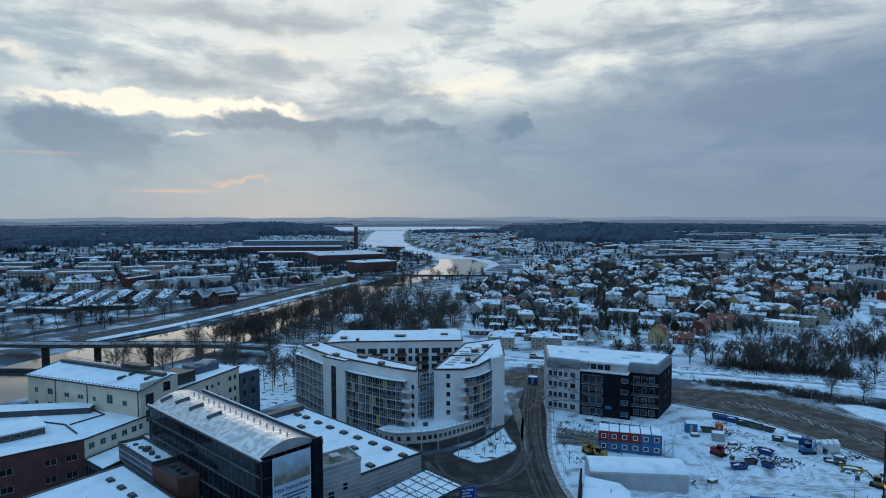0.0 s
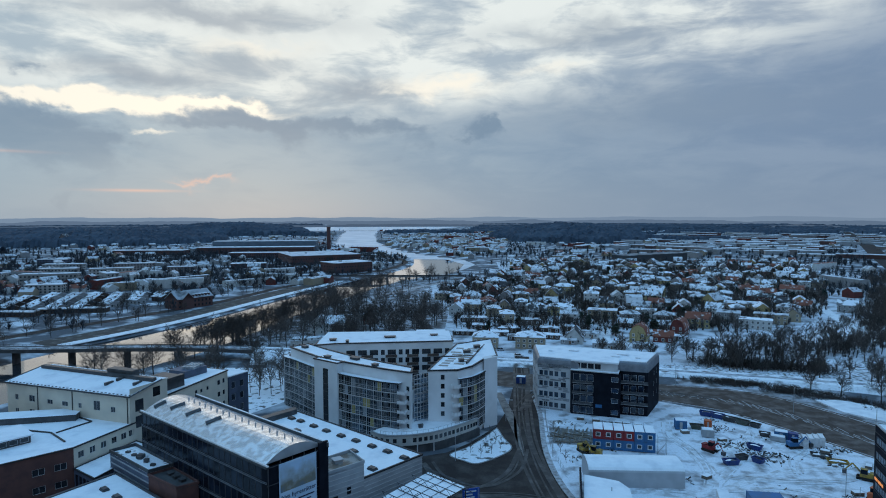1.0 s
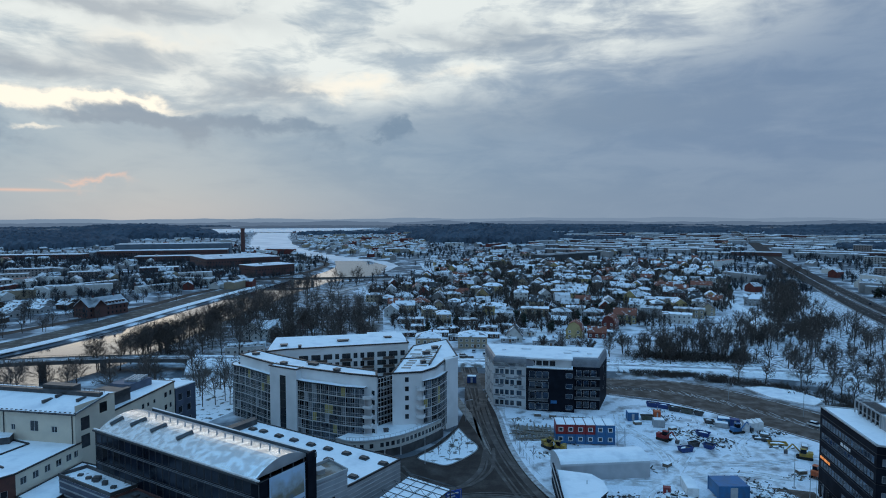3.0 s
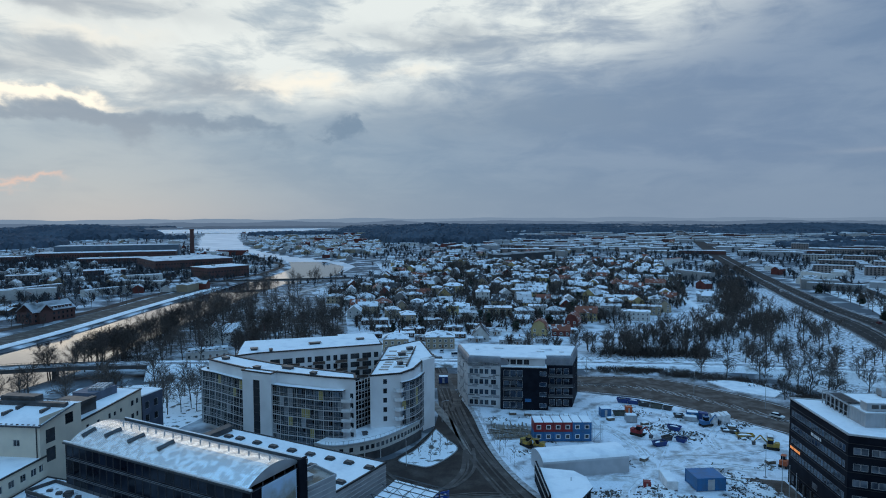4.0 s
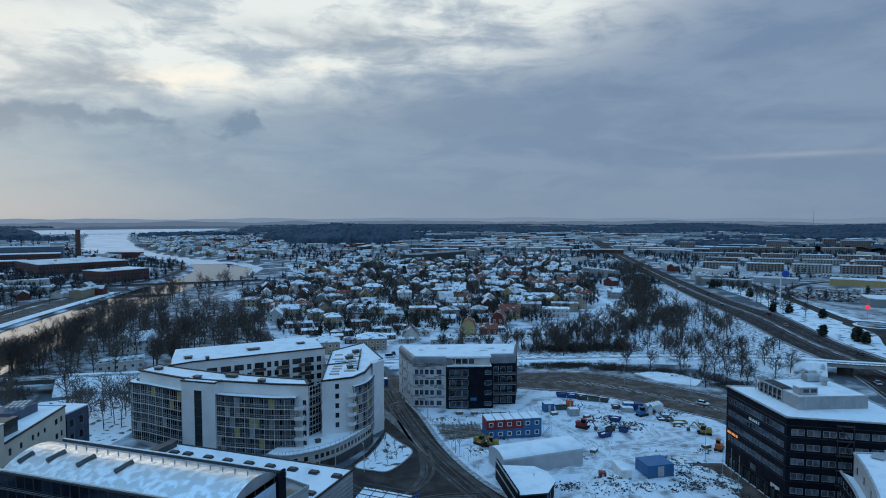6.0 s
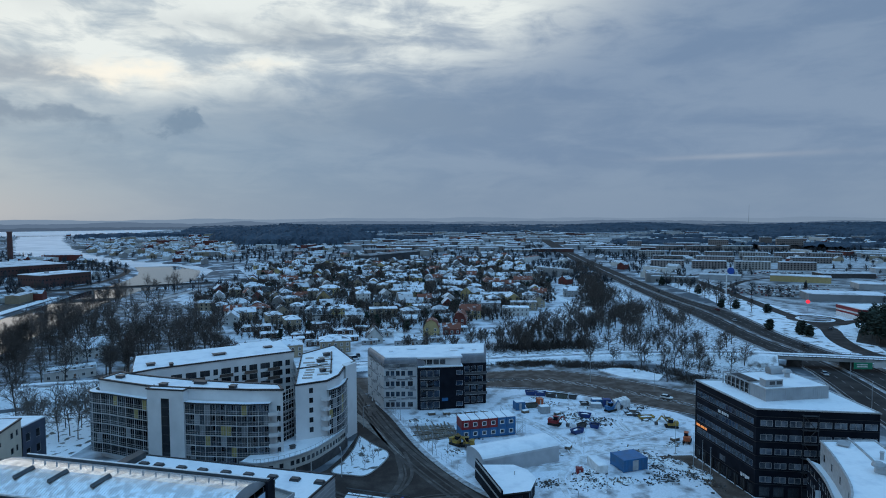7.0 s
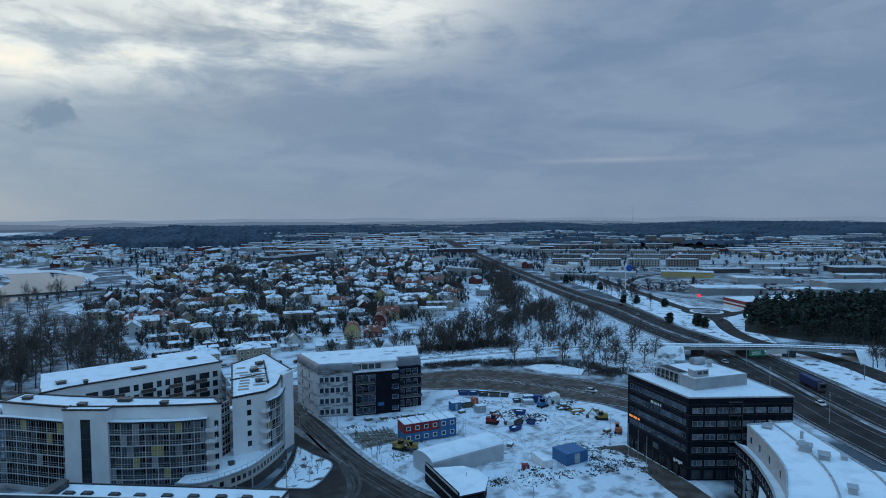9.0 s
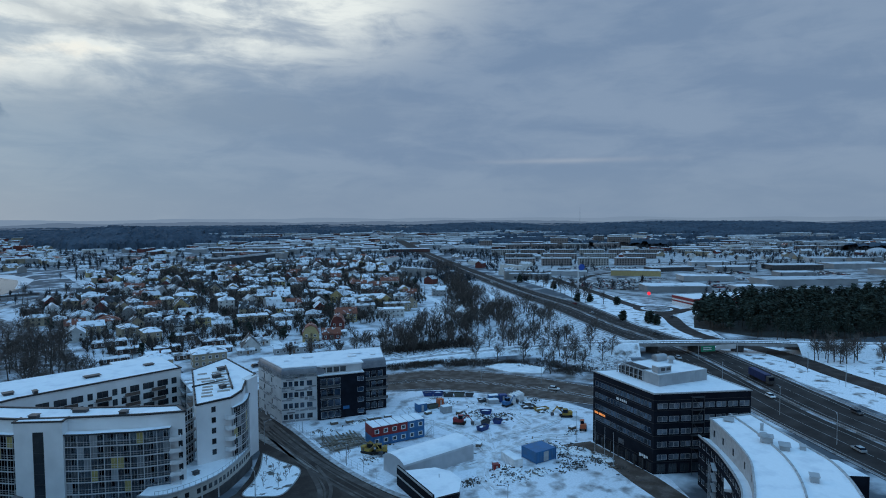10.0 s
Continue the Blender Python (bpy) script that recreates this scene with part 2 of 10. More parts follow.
TWIG = surface("twigs", (0.088, 0.073, 0.066), (0.125, 0.104, 0.092), 2.0, 0.95, grain=0.3, obj=0.3, spec=0.1)
NEEDLE = surface("needles", (0.031, 0.044, 0.036), (0.054, 0.068, 0.056), 1.5, 0.95, grain=0.4, island=0.5, spec=0.1)
# blue-grey base colour carries the haze over the distant woods
HAZE_WOOD = surface("haze_wood", (0.050, 0.068, 0.092), (0.072, 0.094, 0.122), 90, 0.95, grain=0.35, fine=8, spec=0.05)
HEDGE = surface("hedge_twigs", (0.085, 0.066, 0.056), (0.050, 0.042, 0.038), 2, 0.95, grain=0.4, island=0.4)
# bluish twin of TWIG; haze is put into the colour of distant trees
HAZE_TWIG = surface("haze_twigs", (0.066, 0.070, 0.078), (0.045, 0.050, 0.058), 12, 0.95, grain=0.3, island=0.35, spec=0.1)
SIGN_BLUE = surface("sign_blue", (0.02, 0.09, 0.42), None, 1, 0.4)
SIGN_GREEN = surface("sign_green", (0.02, 0.25, 0.14), None, 1, 0.4)
LORRY_BLUE = surface("lorry_blue", (0.012, 0.028, 0.11), None, 2, 0.5)
ICE = surface("snowy_ice", (0.66, 0.69, 0.73), (0.50, 0.54, 0.59), 60, 0.5, grain=0.08)

# clear glazing: see-through with a mirror-like skin
CLEAR = bpy.data.materials.new("clear_glazing")
CLEAR.use_nodes = True
ct = CLEAR.node_tree
ct.nodes.clear()
c_out, c_mix, c_tr, c_gl, c_fr = (ct.nodes.new(k) for k in ("ShaderNodeOutputMaterial", "ShaderNodeMixShader", "ShaderNodeBsdfTransparent", "ShaderNodeBsdfGlossy", "ShaderNodeFresnel"))
c_tr.inputs[0].default_value = (0.60, 0.67, 0.74, 1)
c_gl.inputs["Roughness"].default_value = 0.04
c_fr.inputs[0].default_value = 1.42
ct.links.new(c_fr.outputs[0], c_mix.inputs[0])
ct.links.new(c_tr.outputs[0], c_mix.inputs[1])
ct.links.new(c_gl.outputs[0], c_mix.inputs[2])
ct.links.new(c_mix.outputs[0], c_out.inputs[0])

# river: dark body, glossy, gently rippled
WATER = bpy.data.materials.new("river_water")
WATER.use_nodes = True
wt = WATER.node_tree
wb = wt.nodes["Principled BSDF"]
wb.inputs["Base Color"].default_value = (0.022, 0.028, 0.034, 1)
wb.inputs["Roughness"].default_value = 0.05
wb.inputs["Specular IOR Level"].default_value = 1.0
w_pos, w_n, w_b = wt.nodes.new("ShaderNodeNewGeometry"), wt.nodes.new("ShaderNodeTexNoise"), wt.nodes.new("ShaderNodeBump")
w_n.inputs["Scale"].default_value, w_n.inputs["Detail"].default_value = 0.5, 4
wt.links.new(w_pos.outputs["Position"], w_n.inputs["Vector"])
wt.links.new(w_n.outputs[0], w_b.inputs["Height"])
w_b.inputs["Strength"].default_value, w_b.inputs["Distance"].default_value = 0.12, 0.05
wt.links.new(w_b.outputs[0], wb.inputs["Normal"])


# ---- mesh building ----
class Shape:
    """Collects faces in world or local metres, with a material slot for each."""

    def __init__(self):
        self.v, self.f, self.m = [], [], []

    def poly(self, pts, m=0):
        k = len(self.v)
        self.v += [tuple(p) for p in pts]
        self.f.append(tuple(range(k, k + len(pts))))
        self.m.append(m)

    def box(self, x0, x1, y0, y1, z0, z1, m=0):
        self.prism([(x0, y0), (x1, y0), (x1, y1), (x0, y1)], z0, z1, m)

    def prism(self, pts, z0, z1, m=0, top=None, floor=True):
        """Upright prism on a counter-clockwise outline; z1 may be a function of x, y."""
        k, n = len(self.v), len(pts)
        up = z1 if callable(z1) else (lambda x, y: z1)
        self.v += [(x, y, z0) for x, y in pts] + [(x, y, up(x, y)) for x, y in pts]
        for i in range(n):
            j = (i + 1) % n
            self.f.append((k + i, k + j, k + n + j, k + n + i))
            self.m.append(m)
        self.f.append(tuple(range(k + n, k + 2 * n)))
        self.m.append(m if top is None else top)
        if floor:
            self.f.append(tuple(range(k + n - 1, k - 1, -1)))
            self.m.append(m)

    def bar(self, p, q, w, z0, z1, m=0, ext=0.0):
        """A box along p-q, w wide."""
        d = Vector(q) - Vector(p)
        d.normalize()
        n = Vector((-d.y, d.x)) * (w / 2)
        p, q = Vector(p) - d * ext, Vector(q) + d * ext
        self.prism([tuple(p - n), tuple(q - n), tuple(q + n), tuple(p + n)], z0, z1, m)

    def beam(self, p, q, r, r2=None, n=4, m=0, cap=True):
        """A tapered rod from p to q."""
        p, q = Vector(p), Vector(q)
        d = (q - p).normalized()
        a = d.orthogonal().normalized()
        b = d.cross(a)
        r2 = r if r2 is None else r2
        k = len(self.v)
        for c, rad in ((p, r), (q, r2)):
            for i in range(n):
                w = 2 * math.pi * (i + 0.5) / n
                self.v.append(tuple(c + (a * math.cos(w) + b * math.sin(w)) * rad))
        for i in range(n):
            j = (i + 1) % n
            self.f.append((k + i, k + j, k + n + j, k + n + i))
            self.m.append(m)
        if cap:
            self.f += [tuple(range(k + n - 1, k - 1, -1)), tuple(range(k + n, k + 2 * n))]
            self.m += [m, m]

    def dome(self, c, rx, ry, rz, n=10, rings=3, m=0):
        k = len(self.v)
        for r in range(rings):
            w = math.pi / 2 * r / rings
            for i in range(n):
                u = 2 * math.pi * i / n
                self.v.append((c[0] + rx * math.cos(w) * math.cos(u), c[1] + ry * math.cos(w) * math.sin(u), c[2] + rz * math.sin(w)))
        self.v.append((c[0], c[1], c[2] + rz))
        for r in range(rings - 1):
            for i in range(n):
                j = (i + 1) % n
                self.f.append((k + r * n + i, k + r * n + j, k + (r + 1) * n + j, k + (r + 1) * n + i))
                self.m.append(m)
        for i in range(n):
            self.f.append((k + (rings - 1) * n + i, k + (rings - 1) * n + (i + 1) % n, k + rings * n))
            self.m.append(m)

    def wall(self, a, b, z0, z1, holes=(), depth=0.18, m=0, reveal=None):
        """An outside wall face from a to b (outside on the right), with real openings (u0, u1, v0, v1)."""
        a, b = Vector(a), Vector(b)
        length = (b - a).length
        d = (b - a) / length
        n = Vector((d.y, -d.x))
        us = sorted({0.0, length} | {round(u, 4) for h in holes for u in h[:2]})
        vs = sorted({z0, z1} | {round(v, 4) for h in holes for v in h[2:]})

        def at(u, v, inward=0.0):
            p = a + d * u - n * inward
            return (p.x, p.y, v)

        for j in range(len(vs) - 1):
            for i in range(len(us) - 1):
                cu, cv = (us[i] + us[i + 1]) / 2, (vs[j] + vs[j + 1]) / 2
                if any(h[0] < cu < h[1] and h[2] < cv < h[3] for h in holes):
                    continue
                self.poly([at(us[i], vs[j]), at(us[i + 1], vs[j]), at(us[i + 1], vs[j + 1]), at(us[i], vs[j + 1])], m)
        r = m if reveal is None else reveal
        for u0, u1, v0, v1 in holes:
            self.poly([at(u0, v0), at(u1, v0), at(u1, v0, depth), at(u0, v0, depth)], r)
            self.poly([at(u1, v1), at(u0, v1), at(u0, v1, depth), at(u1, v1, depth)], r)
            self.poly([at(u0, v1), at(u0, v0), at(u0, v0, depth), at(u0, v1, depth)], r)
            self.poly([at(u1, v0), at(u1, v1), at(u1, v1, depth), at(u1, v0, depth)], r)

    def band(self, outer, inner, z0, z1, m=0, top=None):
        """A connected strip between two lines of as many points."""
        k, n = len(self.v), len(outer)
        for a, b in zip(outer, inner):
            self.v += [(a[0], a[1], z0), (a[0], a[1], z1), (b[0], b[1], z1), (b[0], b[1], z0)]
        for i in range(n - 1):
            o, q = k + 4 * i, k + 4 * i + 4
            self.f += [(o, q, q + 1, o + 1), (o + 1, q + 1, q + 2, o + 2), (o + 2, q + 2, q + 3, o + 3), (o + 3, q + 3, q, o)]
            self.m += [m, m if top is None else top, m, m]
        e = k + 4 * (n - 1)
        self.f += [(k, k + 1, k + 2, k + 3), (e + 3, e + 2, e + 1, e)]
        self.m += [m, m]

    def rail(self, line, w, z0, z1, m=0):
        """A connected bar along a line of points."""
        out, inn = [], []
        for i, p in enumerate(line):
            a, b = Vector(line[max(i - 1, 0)]), Vector(line[min(i + 1, len(line) - 1)])
            d = (b - a).normalized()
            out.append((p[0] + d.y * w / 2, p[1] - d.x * w / 2))
            inn.append((p[0] - d.y * w / 2, p[1] + d.x * w / 2))
        self.band(out, inn, z0, z1, m)

    def lattice(self, w, h, cols, rows, t, depth, pane=None, grow_=0.0):
        """A connected window frame in the x-z plane, its face at y = -depth."""
        def cuts(ln, n):
            out = [-grow_, t]
            for i in range(1, n):
                out += [ln * i / n - t / 2, ln * i / n + t / 2]
            return out + [ln - t, ln + grow_]
        us, vs = cuts(w, cols), cuts(h, rows)
        k, nu = len(self.v), len(us)
        for y in (-depth, 0.02):
            self.v += [(u, y, v) for v in vs for u in us]
        back = nu * len(vs)
        at = lambda i, j, b=0: k + b * back + j * nu + i
        for j in range(len(vs) - 1):
            for i in range(nu - 1):
                if i % 2 == 0 or j % 2 == 0:
                    self.f.append((at(i, j), at(i + 1, j), at(i + 1, j + 1), at(i, j + 1)))
                    self.m.append(0)
                else:
                    c = [(i, j), (i + 1, j), (i + 1, j + 1), (i, j + 1)]
                    for a, b in zip(c, c[1:] + c[:1]):
                        self.f.append((at(*a), at(*b), at(*b, 1), at(*a, 1)))
                        self.m.append(0)
                    if pane is not None:
                        self.f.append(tuple(at(*a, 1) for a in c))
                        self.m.append(pane)
        n, mm = len(us) - 1, len(vs) - 1
        for i in range(n):
            self.f += [(at(i, 0, 1), at(i + 1, 0, 1), at(i + 1, 0), at(i, 0)), (at(i, mm), at(i + 1, mm), at(i + 1, mm, 1), at(i, mm, 1))]
            self.m += [0, 0]
        for j in range(mm):
            self.f += [(at(0, j), at(0, j + 1), at(0, j + 1, 1), at(0, j, 1)), (at(n, j, 1), at(n, j + 1, 1), at(n, j + 1), at(n, j))]
            self.m += [0, 0]

    def mesh(self, name, mats, smooth=False):
        me = bpy.data.meshes.new(name)
        me.from_pydata(self.v, [], self.f)
        for mt in mats if isinstance(mats, (list, tuple)) else [mats]:
            me.materials.append(mt)
        me.polygons.foreach_set("material_index", self.m)
        if smooth:
            me.polygons.foreach_set("use_smooth", [True] * len(self.f))
        me.update()
        return me


def under(ob, parent):
    """Hangs ob under parent, keeping its own placing in the world."""
    ob.parent = parent
    m = Matrix.Identity(4)
    p = parent
    chain = []
    while p is not None:
        chain.append(p)
        p = p.parent
    for p in reversed(chain):
        m = m @ p.matrix_parent_inverse @ p.matrix_basis
    ob.matrix_parent_inverse = m.inverted()
    return ob


def part(name, shape, mats, parent, label="", smooth=False):
    ob = new(name, shape.mesh(name, mats, smooth))
    under(ob, parent)
    if label:
        ob["label"] = label
    return ob


def placed(name, mesh, parent, m):
    """A part that shares its mesh, at the pose m."""
    ob = new(name, mesh)
    ob.matrix_basis = m
    return under(ob, parent)


def thing(name, x, y, z, label, category, group="", kind="", turn=0.0):
    ob = new(name)
    ob.empty_display_size = 0.5
    ob.matrix_basis = pose(x, y, z, 0, 0, turn)
    return tagged(ob, label, category, group, kind)


def solid(name, shape, mats, label, category, group="", kind="", smooth=False):
    return tagged(new(name, shape.mesh(name, mats, smooth)), label, category, group, kind)


WINDOWS = {}


def window_meshes(w, h, cols, rows, frame_mat, glass_mat):
    key = (round(w, 2), round(h, 2), cols, rows, frame_mat.name, glass_mat.name)
    if key not in WINDOWS:
        f, g = Shape(), Shape()
        f.lattice(w, h, cols, rows, 0.07, 0.05)
        g.box(0.02, w - 0.02, -0.01, 0.01, 0.02, h - 0.02)
        WINDOWS[key] = (f.mesh("window", frame_mat), g.mesh("pane", glass_mat))
    return WINDOWS[key]


def wall_pose(a, b, u, v, inward):
    a, b = Vector(a), Vector(b)
    d = (b - a).normalized()
    n = Vector((d.y, -d.x))
    p = a + d * u - n * inward
    return pose(p.x, p.y, v, 0, 0, math.degrees(math.atan2(d.y, d.x)))


def windowed(shape, parent, a, b, z0, z1, holes, cols=1, rows=1, frame_mat=None, glass_mat=None, depth=0.18, m=0, panes=True):
    """Cuts the openings and sets a window in each. holes: (u, z, w, h)."""
    frame_mat, glass_mat = frame_mat or FRAME, glass_mat or GLASS
    shape.wall(a, b, z0, z1, [(u, u + w, z, z + h) for u, z, w, h in holes], depth, m)
    for u, z, w, h in holes:
        fm, gm = window_meshes(w, h, cols, rows, frame_mat, glass_mat)
        mm = wall_pose(a, b, u, z, depth - 0.06)
        win = placed("window", fm, parent, mm)
        placed("pane", gm, win, mm)


def rank(length, n, w, zs, h, lead=1.0, tail=None):
    """Evenly ranked openings: n across, at the heights zs."""
    tail = lead if tail is None else tail
    step = (length - lead - tail - w) / max(n - 1, 1)
    return [(lead + i * step, z, w, h) for z in zs for i in range(n)]


def dist(a, b):
    return math.hypot(a[0] - b[0], a[1] - b[1])


def smooth_line(pts, per=6):
    """A smooth curve through the points."""
    out = []
    p = [Vector(q) for q in pts]
    for i in range(len(p) - 1):
        p0, p1, p2, p3 = p[max(i - 1, 0)], p[i], p[i + 1], p[min(i + 2, len(p) - 1)]
        for k in range(per):
            t = k / per
            out.append(0.5 * ((2 * p1) + (p2 - p0) * t + (2 * p0 - 5 * p1 + 4 * p2 - p3) * t * t + (3 * p1 - p0 - 3 * p2 + p3) * t ** 3))
    out.append(p[-1])
    return [tuple(q) for q in out]


def parapet(shape, pts, z, w=0.35, h=0.35, m=0):
    for i in range(len(pts)):
        shape.bar(pts[i], pts[(i + 1) % len(pts)], w, z, z + h, m, ext=w / 2)


def shrink(pts, k):
    """Moves an outline's corners in by k metres (convex outlines)."""
    n = len(pts)
    out = []
    for i in range(n):
        a, b, c = Vector(pts[i - 1]), Vector(pts[i]), Vector(pts[(i + 1) % n])
        d1, d2 = (b - a).normalized(), (c - b).normalized()
        n1, n2 = Vector((-d1.y, d1.x)), Vector((-d2.y, d2.x))
        s = n1 + n2
        out.append(tuple(b + s * (k / max(0.3, 1 + n1.dot(n2)))))
    return out

# ---- ground, river, roads, far ridges ----
# the river's banks, x by y
BANK_Y = [-900, 0, 100, 200, 245, 305, 350, 400, 493, 585, 680, 712, 774, 830, 867, 950, 1054, 1150, 1287, 1453, 2095, 2600]
BANK_L = [-560, -330, -290, -262, -247, -236, -219, -209, -197, -182, -166, -154, -146, -142, -145, -158, -192, -280, -372, -432, -604, -720]
BANK_R = [-500, -262, -232, -203, -186, -167, -164, -160, -150, -142, -114, -90, -74, -66, -62, -84, -160, -214, -276, -330, -492, -590]


def in_river(x, y, pad=0.0):
    return y < 2600 and np.interp(y, BANK_Y, BANK_L) - pad < x < np.interp(y, BANK_Y, BANK_R) + pad


HILLS = [(150, 1850, 230, 420, 34), (-1050, 1480, 300, 300, 22), (-1000, 2080, 270, 300, 34), (2430, 1600, 800, 700, 27), (2950, 900, 800, 520, 26), (620, 2900, 300, 300, 16), (1950, 2600, 400, 300, 20)]


def hill_z(x, y):
    h = 0.0
    for cx, cy, rx, ry, top in HILLS:
        d = ((x - cx) / rx) ** 2 + ((y - cy) / ry) ** 2
        if d < 1:
            h = max(h, top * (1 - d) ** 0.8)
    return h


def ground_z(x, y):
    """Level ground with far wooded hills, sunk along the river."""
    if y > 1100:
        h = hill_z(x, y)
        if h > 0 or y > 2650:
            return h
    elif x > 1600:
        return hill_z(x, y)
    l, r = np.interp(y, BANK_Y, BANK_L), np.interp(y, BANK_Y, BANK_R)
    k = min(x - l, r - x)
    return -3.5 * min(max((k + 9) / 14, 0.0), 1.0)


gx = np.concatenate([np.arange(-4900, -1400, 210), np.arange(-1400, -700, 50), np.arange(-700, -280, 20), np.arange(-280, -40, 5), np.arange(-40, 420, 20), np.arange(420, 1200, 60), np.arange(1200, 4901, 100)])
gy = np.concatenate([np.arange(-900, 60, 60), np.arange(60, 900, 10), np.arange(900, 2700, 40), np.arange(2700, 4951, 150)])
ground = Shape()
ground.v = [(float(x), float(y), float(ground_z(x, y))) for y in gy for x in gx]
nx = len(gx)
ground.f = [(j * nx + i, j * nx + i + 1, (j + 1) * nx + i + 1, (j + 1) * nx + i) for j in range(len(gy) - 1) for i in range(nx - 1)]
ground.m = [0] * len(ground.f)
solid("ground", ground, FIELD, "snow-dusted open land with dark scrub showing through", "ground", kind="structure", smooth=True)


def water_sheet(name, y0, y1, mat, label, step=20, z=-1.6):
    s = Shape()
    ys = np.arange(y0, y1 + 1, step)
    for a, b in zip(ys[:-1], ys[1:]):
        s.poly([(np.interp(a, BANK_Y, BANK_L) - 9, a, z), (np.interp(a, BANK_Y, BANK_R) + 9, a, z), (np.interp(b, BANK_Y, BANK_R) + 9, b, z), (np.interp(b, BANK_Y, BANK_L) - 9, b, z)])
    return solid(name, s, mat, label, "river", kind="structure")


water_sheet("water", -880, 960, WATER, "calm dark river water mirroring the evening sky")
water_sheet("ice", 960, 2600, ICE, "frozen snow-covered lake between wooded shores", z=-1.5)
fringe = Shape()
fringe.band([(float(np.interp(y, BANK_Y, BANK_R)) + 3, y) for y in range(770, 961, 10)], [(float(np.interp(y, BANK_Y, BANK_R)) - (2 + (y - 770) * 0.11), y) for y in range(770, 961, 10)], -1.8, -1.52)
solid("ice_fringe", fringe, ICE, "white fringe of shore ice along the bay", "ice", kind="structure")
far_lake = Shape()
far_lake.prism([(-1100, 2600), (-420, 2600), (-150, 4300), (-1300, 4300)], 0.02, 0.05)
solid("lake", far_lake, ICE, "broad frozen lake under snow, far off", "lake", kind="structure")


def sheet(name, pts, mat, label, z=0.04, category="ground"):
    s = Shape()
    s.prism(pts, -0.3, z)
    return solid(name, s, mat, label, category, kind="structure")


def ribbon(name, rows, mat, label, z=0.08, category="road", per=5, kerb=False):
    """A road along rows of (x, y, width) on a smooth line, with a little thickness."""
    line = smooth_line(rows, per)
    s = Shape()
    k = []
    for i, (x, y, w) in enumerate(line):
        p, q = line[max(i - 1, 0)], line[min(i + 1, len(line) - 1)]
        d = Vector((q[0] - p[0], q[1] - p[1])).normalized()
        k.append(((x + d.y * w / 2, y - d.x * w / 2), (x - d.y * w / 2, y + d.x * w / 2)))
    for (r0, l0), (r1, l1) in zip(k[:-1], k[1:]):
        s.poly([(*r0, z), (*r1, z), (*l1, z), (*l0, z)])
        s.poly([(*r0, -0.3), (*r1, -0.3), (*r1, z), (*r0, z)])
        s.poly([(*l1, -0.3), (*l0, -0.3), (*l0, z), (*l1, z)])
    return solid(name, s, mat, label, category, kind="structure"), k


def stripe(name, rows, off, w, mat, label, z, dash=0.0, per=5):
    """A line or strip at a part (off, -0.5 to 0.5) of the road's width."""
    line = smooth_line(rows, per)
    s = Shape()
    run = 0.0
    for i in range(len(line) - 1):
        (x, y, wd), (x2, y2, wd2) = line[i], line[i + 1]
        d = Vector((x2 - x, y2 - y))
        ln = d.length
        d.normalize()
        n = Vector((d.y, -d.x))
        pieces = [(0, ln)] if not dash else [(u, min(u + dash, ln)) for u in np.arange(0, ln, dash * 3)]
        for u0, u1 in pieces:
            p = Vector((x, y)) + d * u0 + n * (off * (wd + (wd2 - wd) * u0 / ln))
            q = Vector((x, y)) + d * u1 + n * (off * (wd + (wd2 - wd) * u1 / ln))
            s.poly([(*(p + n * w / 2), z), (*(q + n * w / 2), z), (*(q - n * w / 2), z), (*(p - n * w / 2), z)])
    return solid(name, s, mat, label, "road", kind="structure")


TOWN_GROUND = surface("garden_snow", (0.68, 0.71, 0.76), (0.20, 0.20, 0.21), 10, 0.85, bump=0.1, grain=0.25, fine=9, lo=0.46, hi=0.68)
sheet("ground_gardens", [(-40, 300), (150, 282), (215, 300), (262, 360), (300, 480), (360, 640), (420, 900), (-30, 900), (-20, 720), (-90, 560), (-55, 440)], TOWN_GROUND, "snowy gardens between villas")
sheet("ground_site", [(4, 232), (3.5, 180), (7, 155), (22, 118), (60, 98), (72, 118), (80, 148), (100, 160), (98, 181), (89, 202), (72, 220), (48, 233)], SITE_SNOW, "trodden snow of a building yard with wheel tracks", 0.05)
TUSSOCK = surface("tussocky_snow", (0.74, 0.77, 0.82), (0.095, 0.084, 0.078), 1.7, 0.9, bump=0.2, grain=0.3, fine=4, lo=0.48, hi=0.60)
sheet("ground_wood", [(40, 288), (60, 284), (130, 267), (190, 244), (200, 236), (230, 262), (262, 330), (285, 400), (340, 530), (300, 560), (255, 450), (215, 350), (150, 300)], TUSSOCK, "snow with dark tussocks of grass beside the highway", 0.05)
sheet("ground_bank", [(-158, 300), (-100, 294), (-42, 298), (-52, 440), (-88, 560), (-80, 650), (-122, 640), (-136, 560), (-146, 480), (-155, 400)], SCRUB_GROUND, "dark leaf-littered ground of the wooded bank", 0.06)
sheet("ground_clearing", [(146, 348), (168, 360), (205, 386), (236, 418), (232, 436), (205, 420), (172, 384)], SNOW, "open snowy clearing", 0.07)
sheet("ground_pines", [(272, 242), (274, 208), (298, 178), (390, 142), (505, 176), (505, 230), (420, 256), (352, 284), (308, 266)], surface("needle_litter", (0.028, 0.026, 0.022), (0.05, 0.045, 0.04), 3, 0.95), "dark needle-strewn ground of the pine wood", 0.09)
sheet("ground_court", [(-150, 176), (-104, 190), (-92, 214), (-80, 244), (-60, 250), (-20, 246), (-10, 262), (-60, 272), (-150, 262)], PATCHY, "snow patched with bare earth under trees", 0.05)
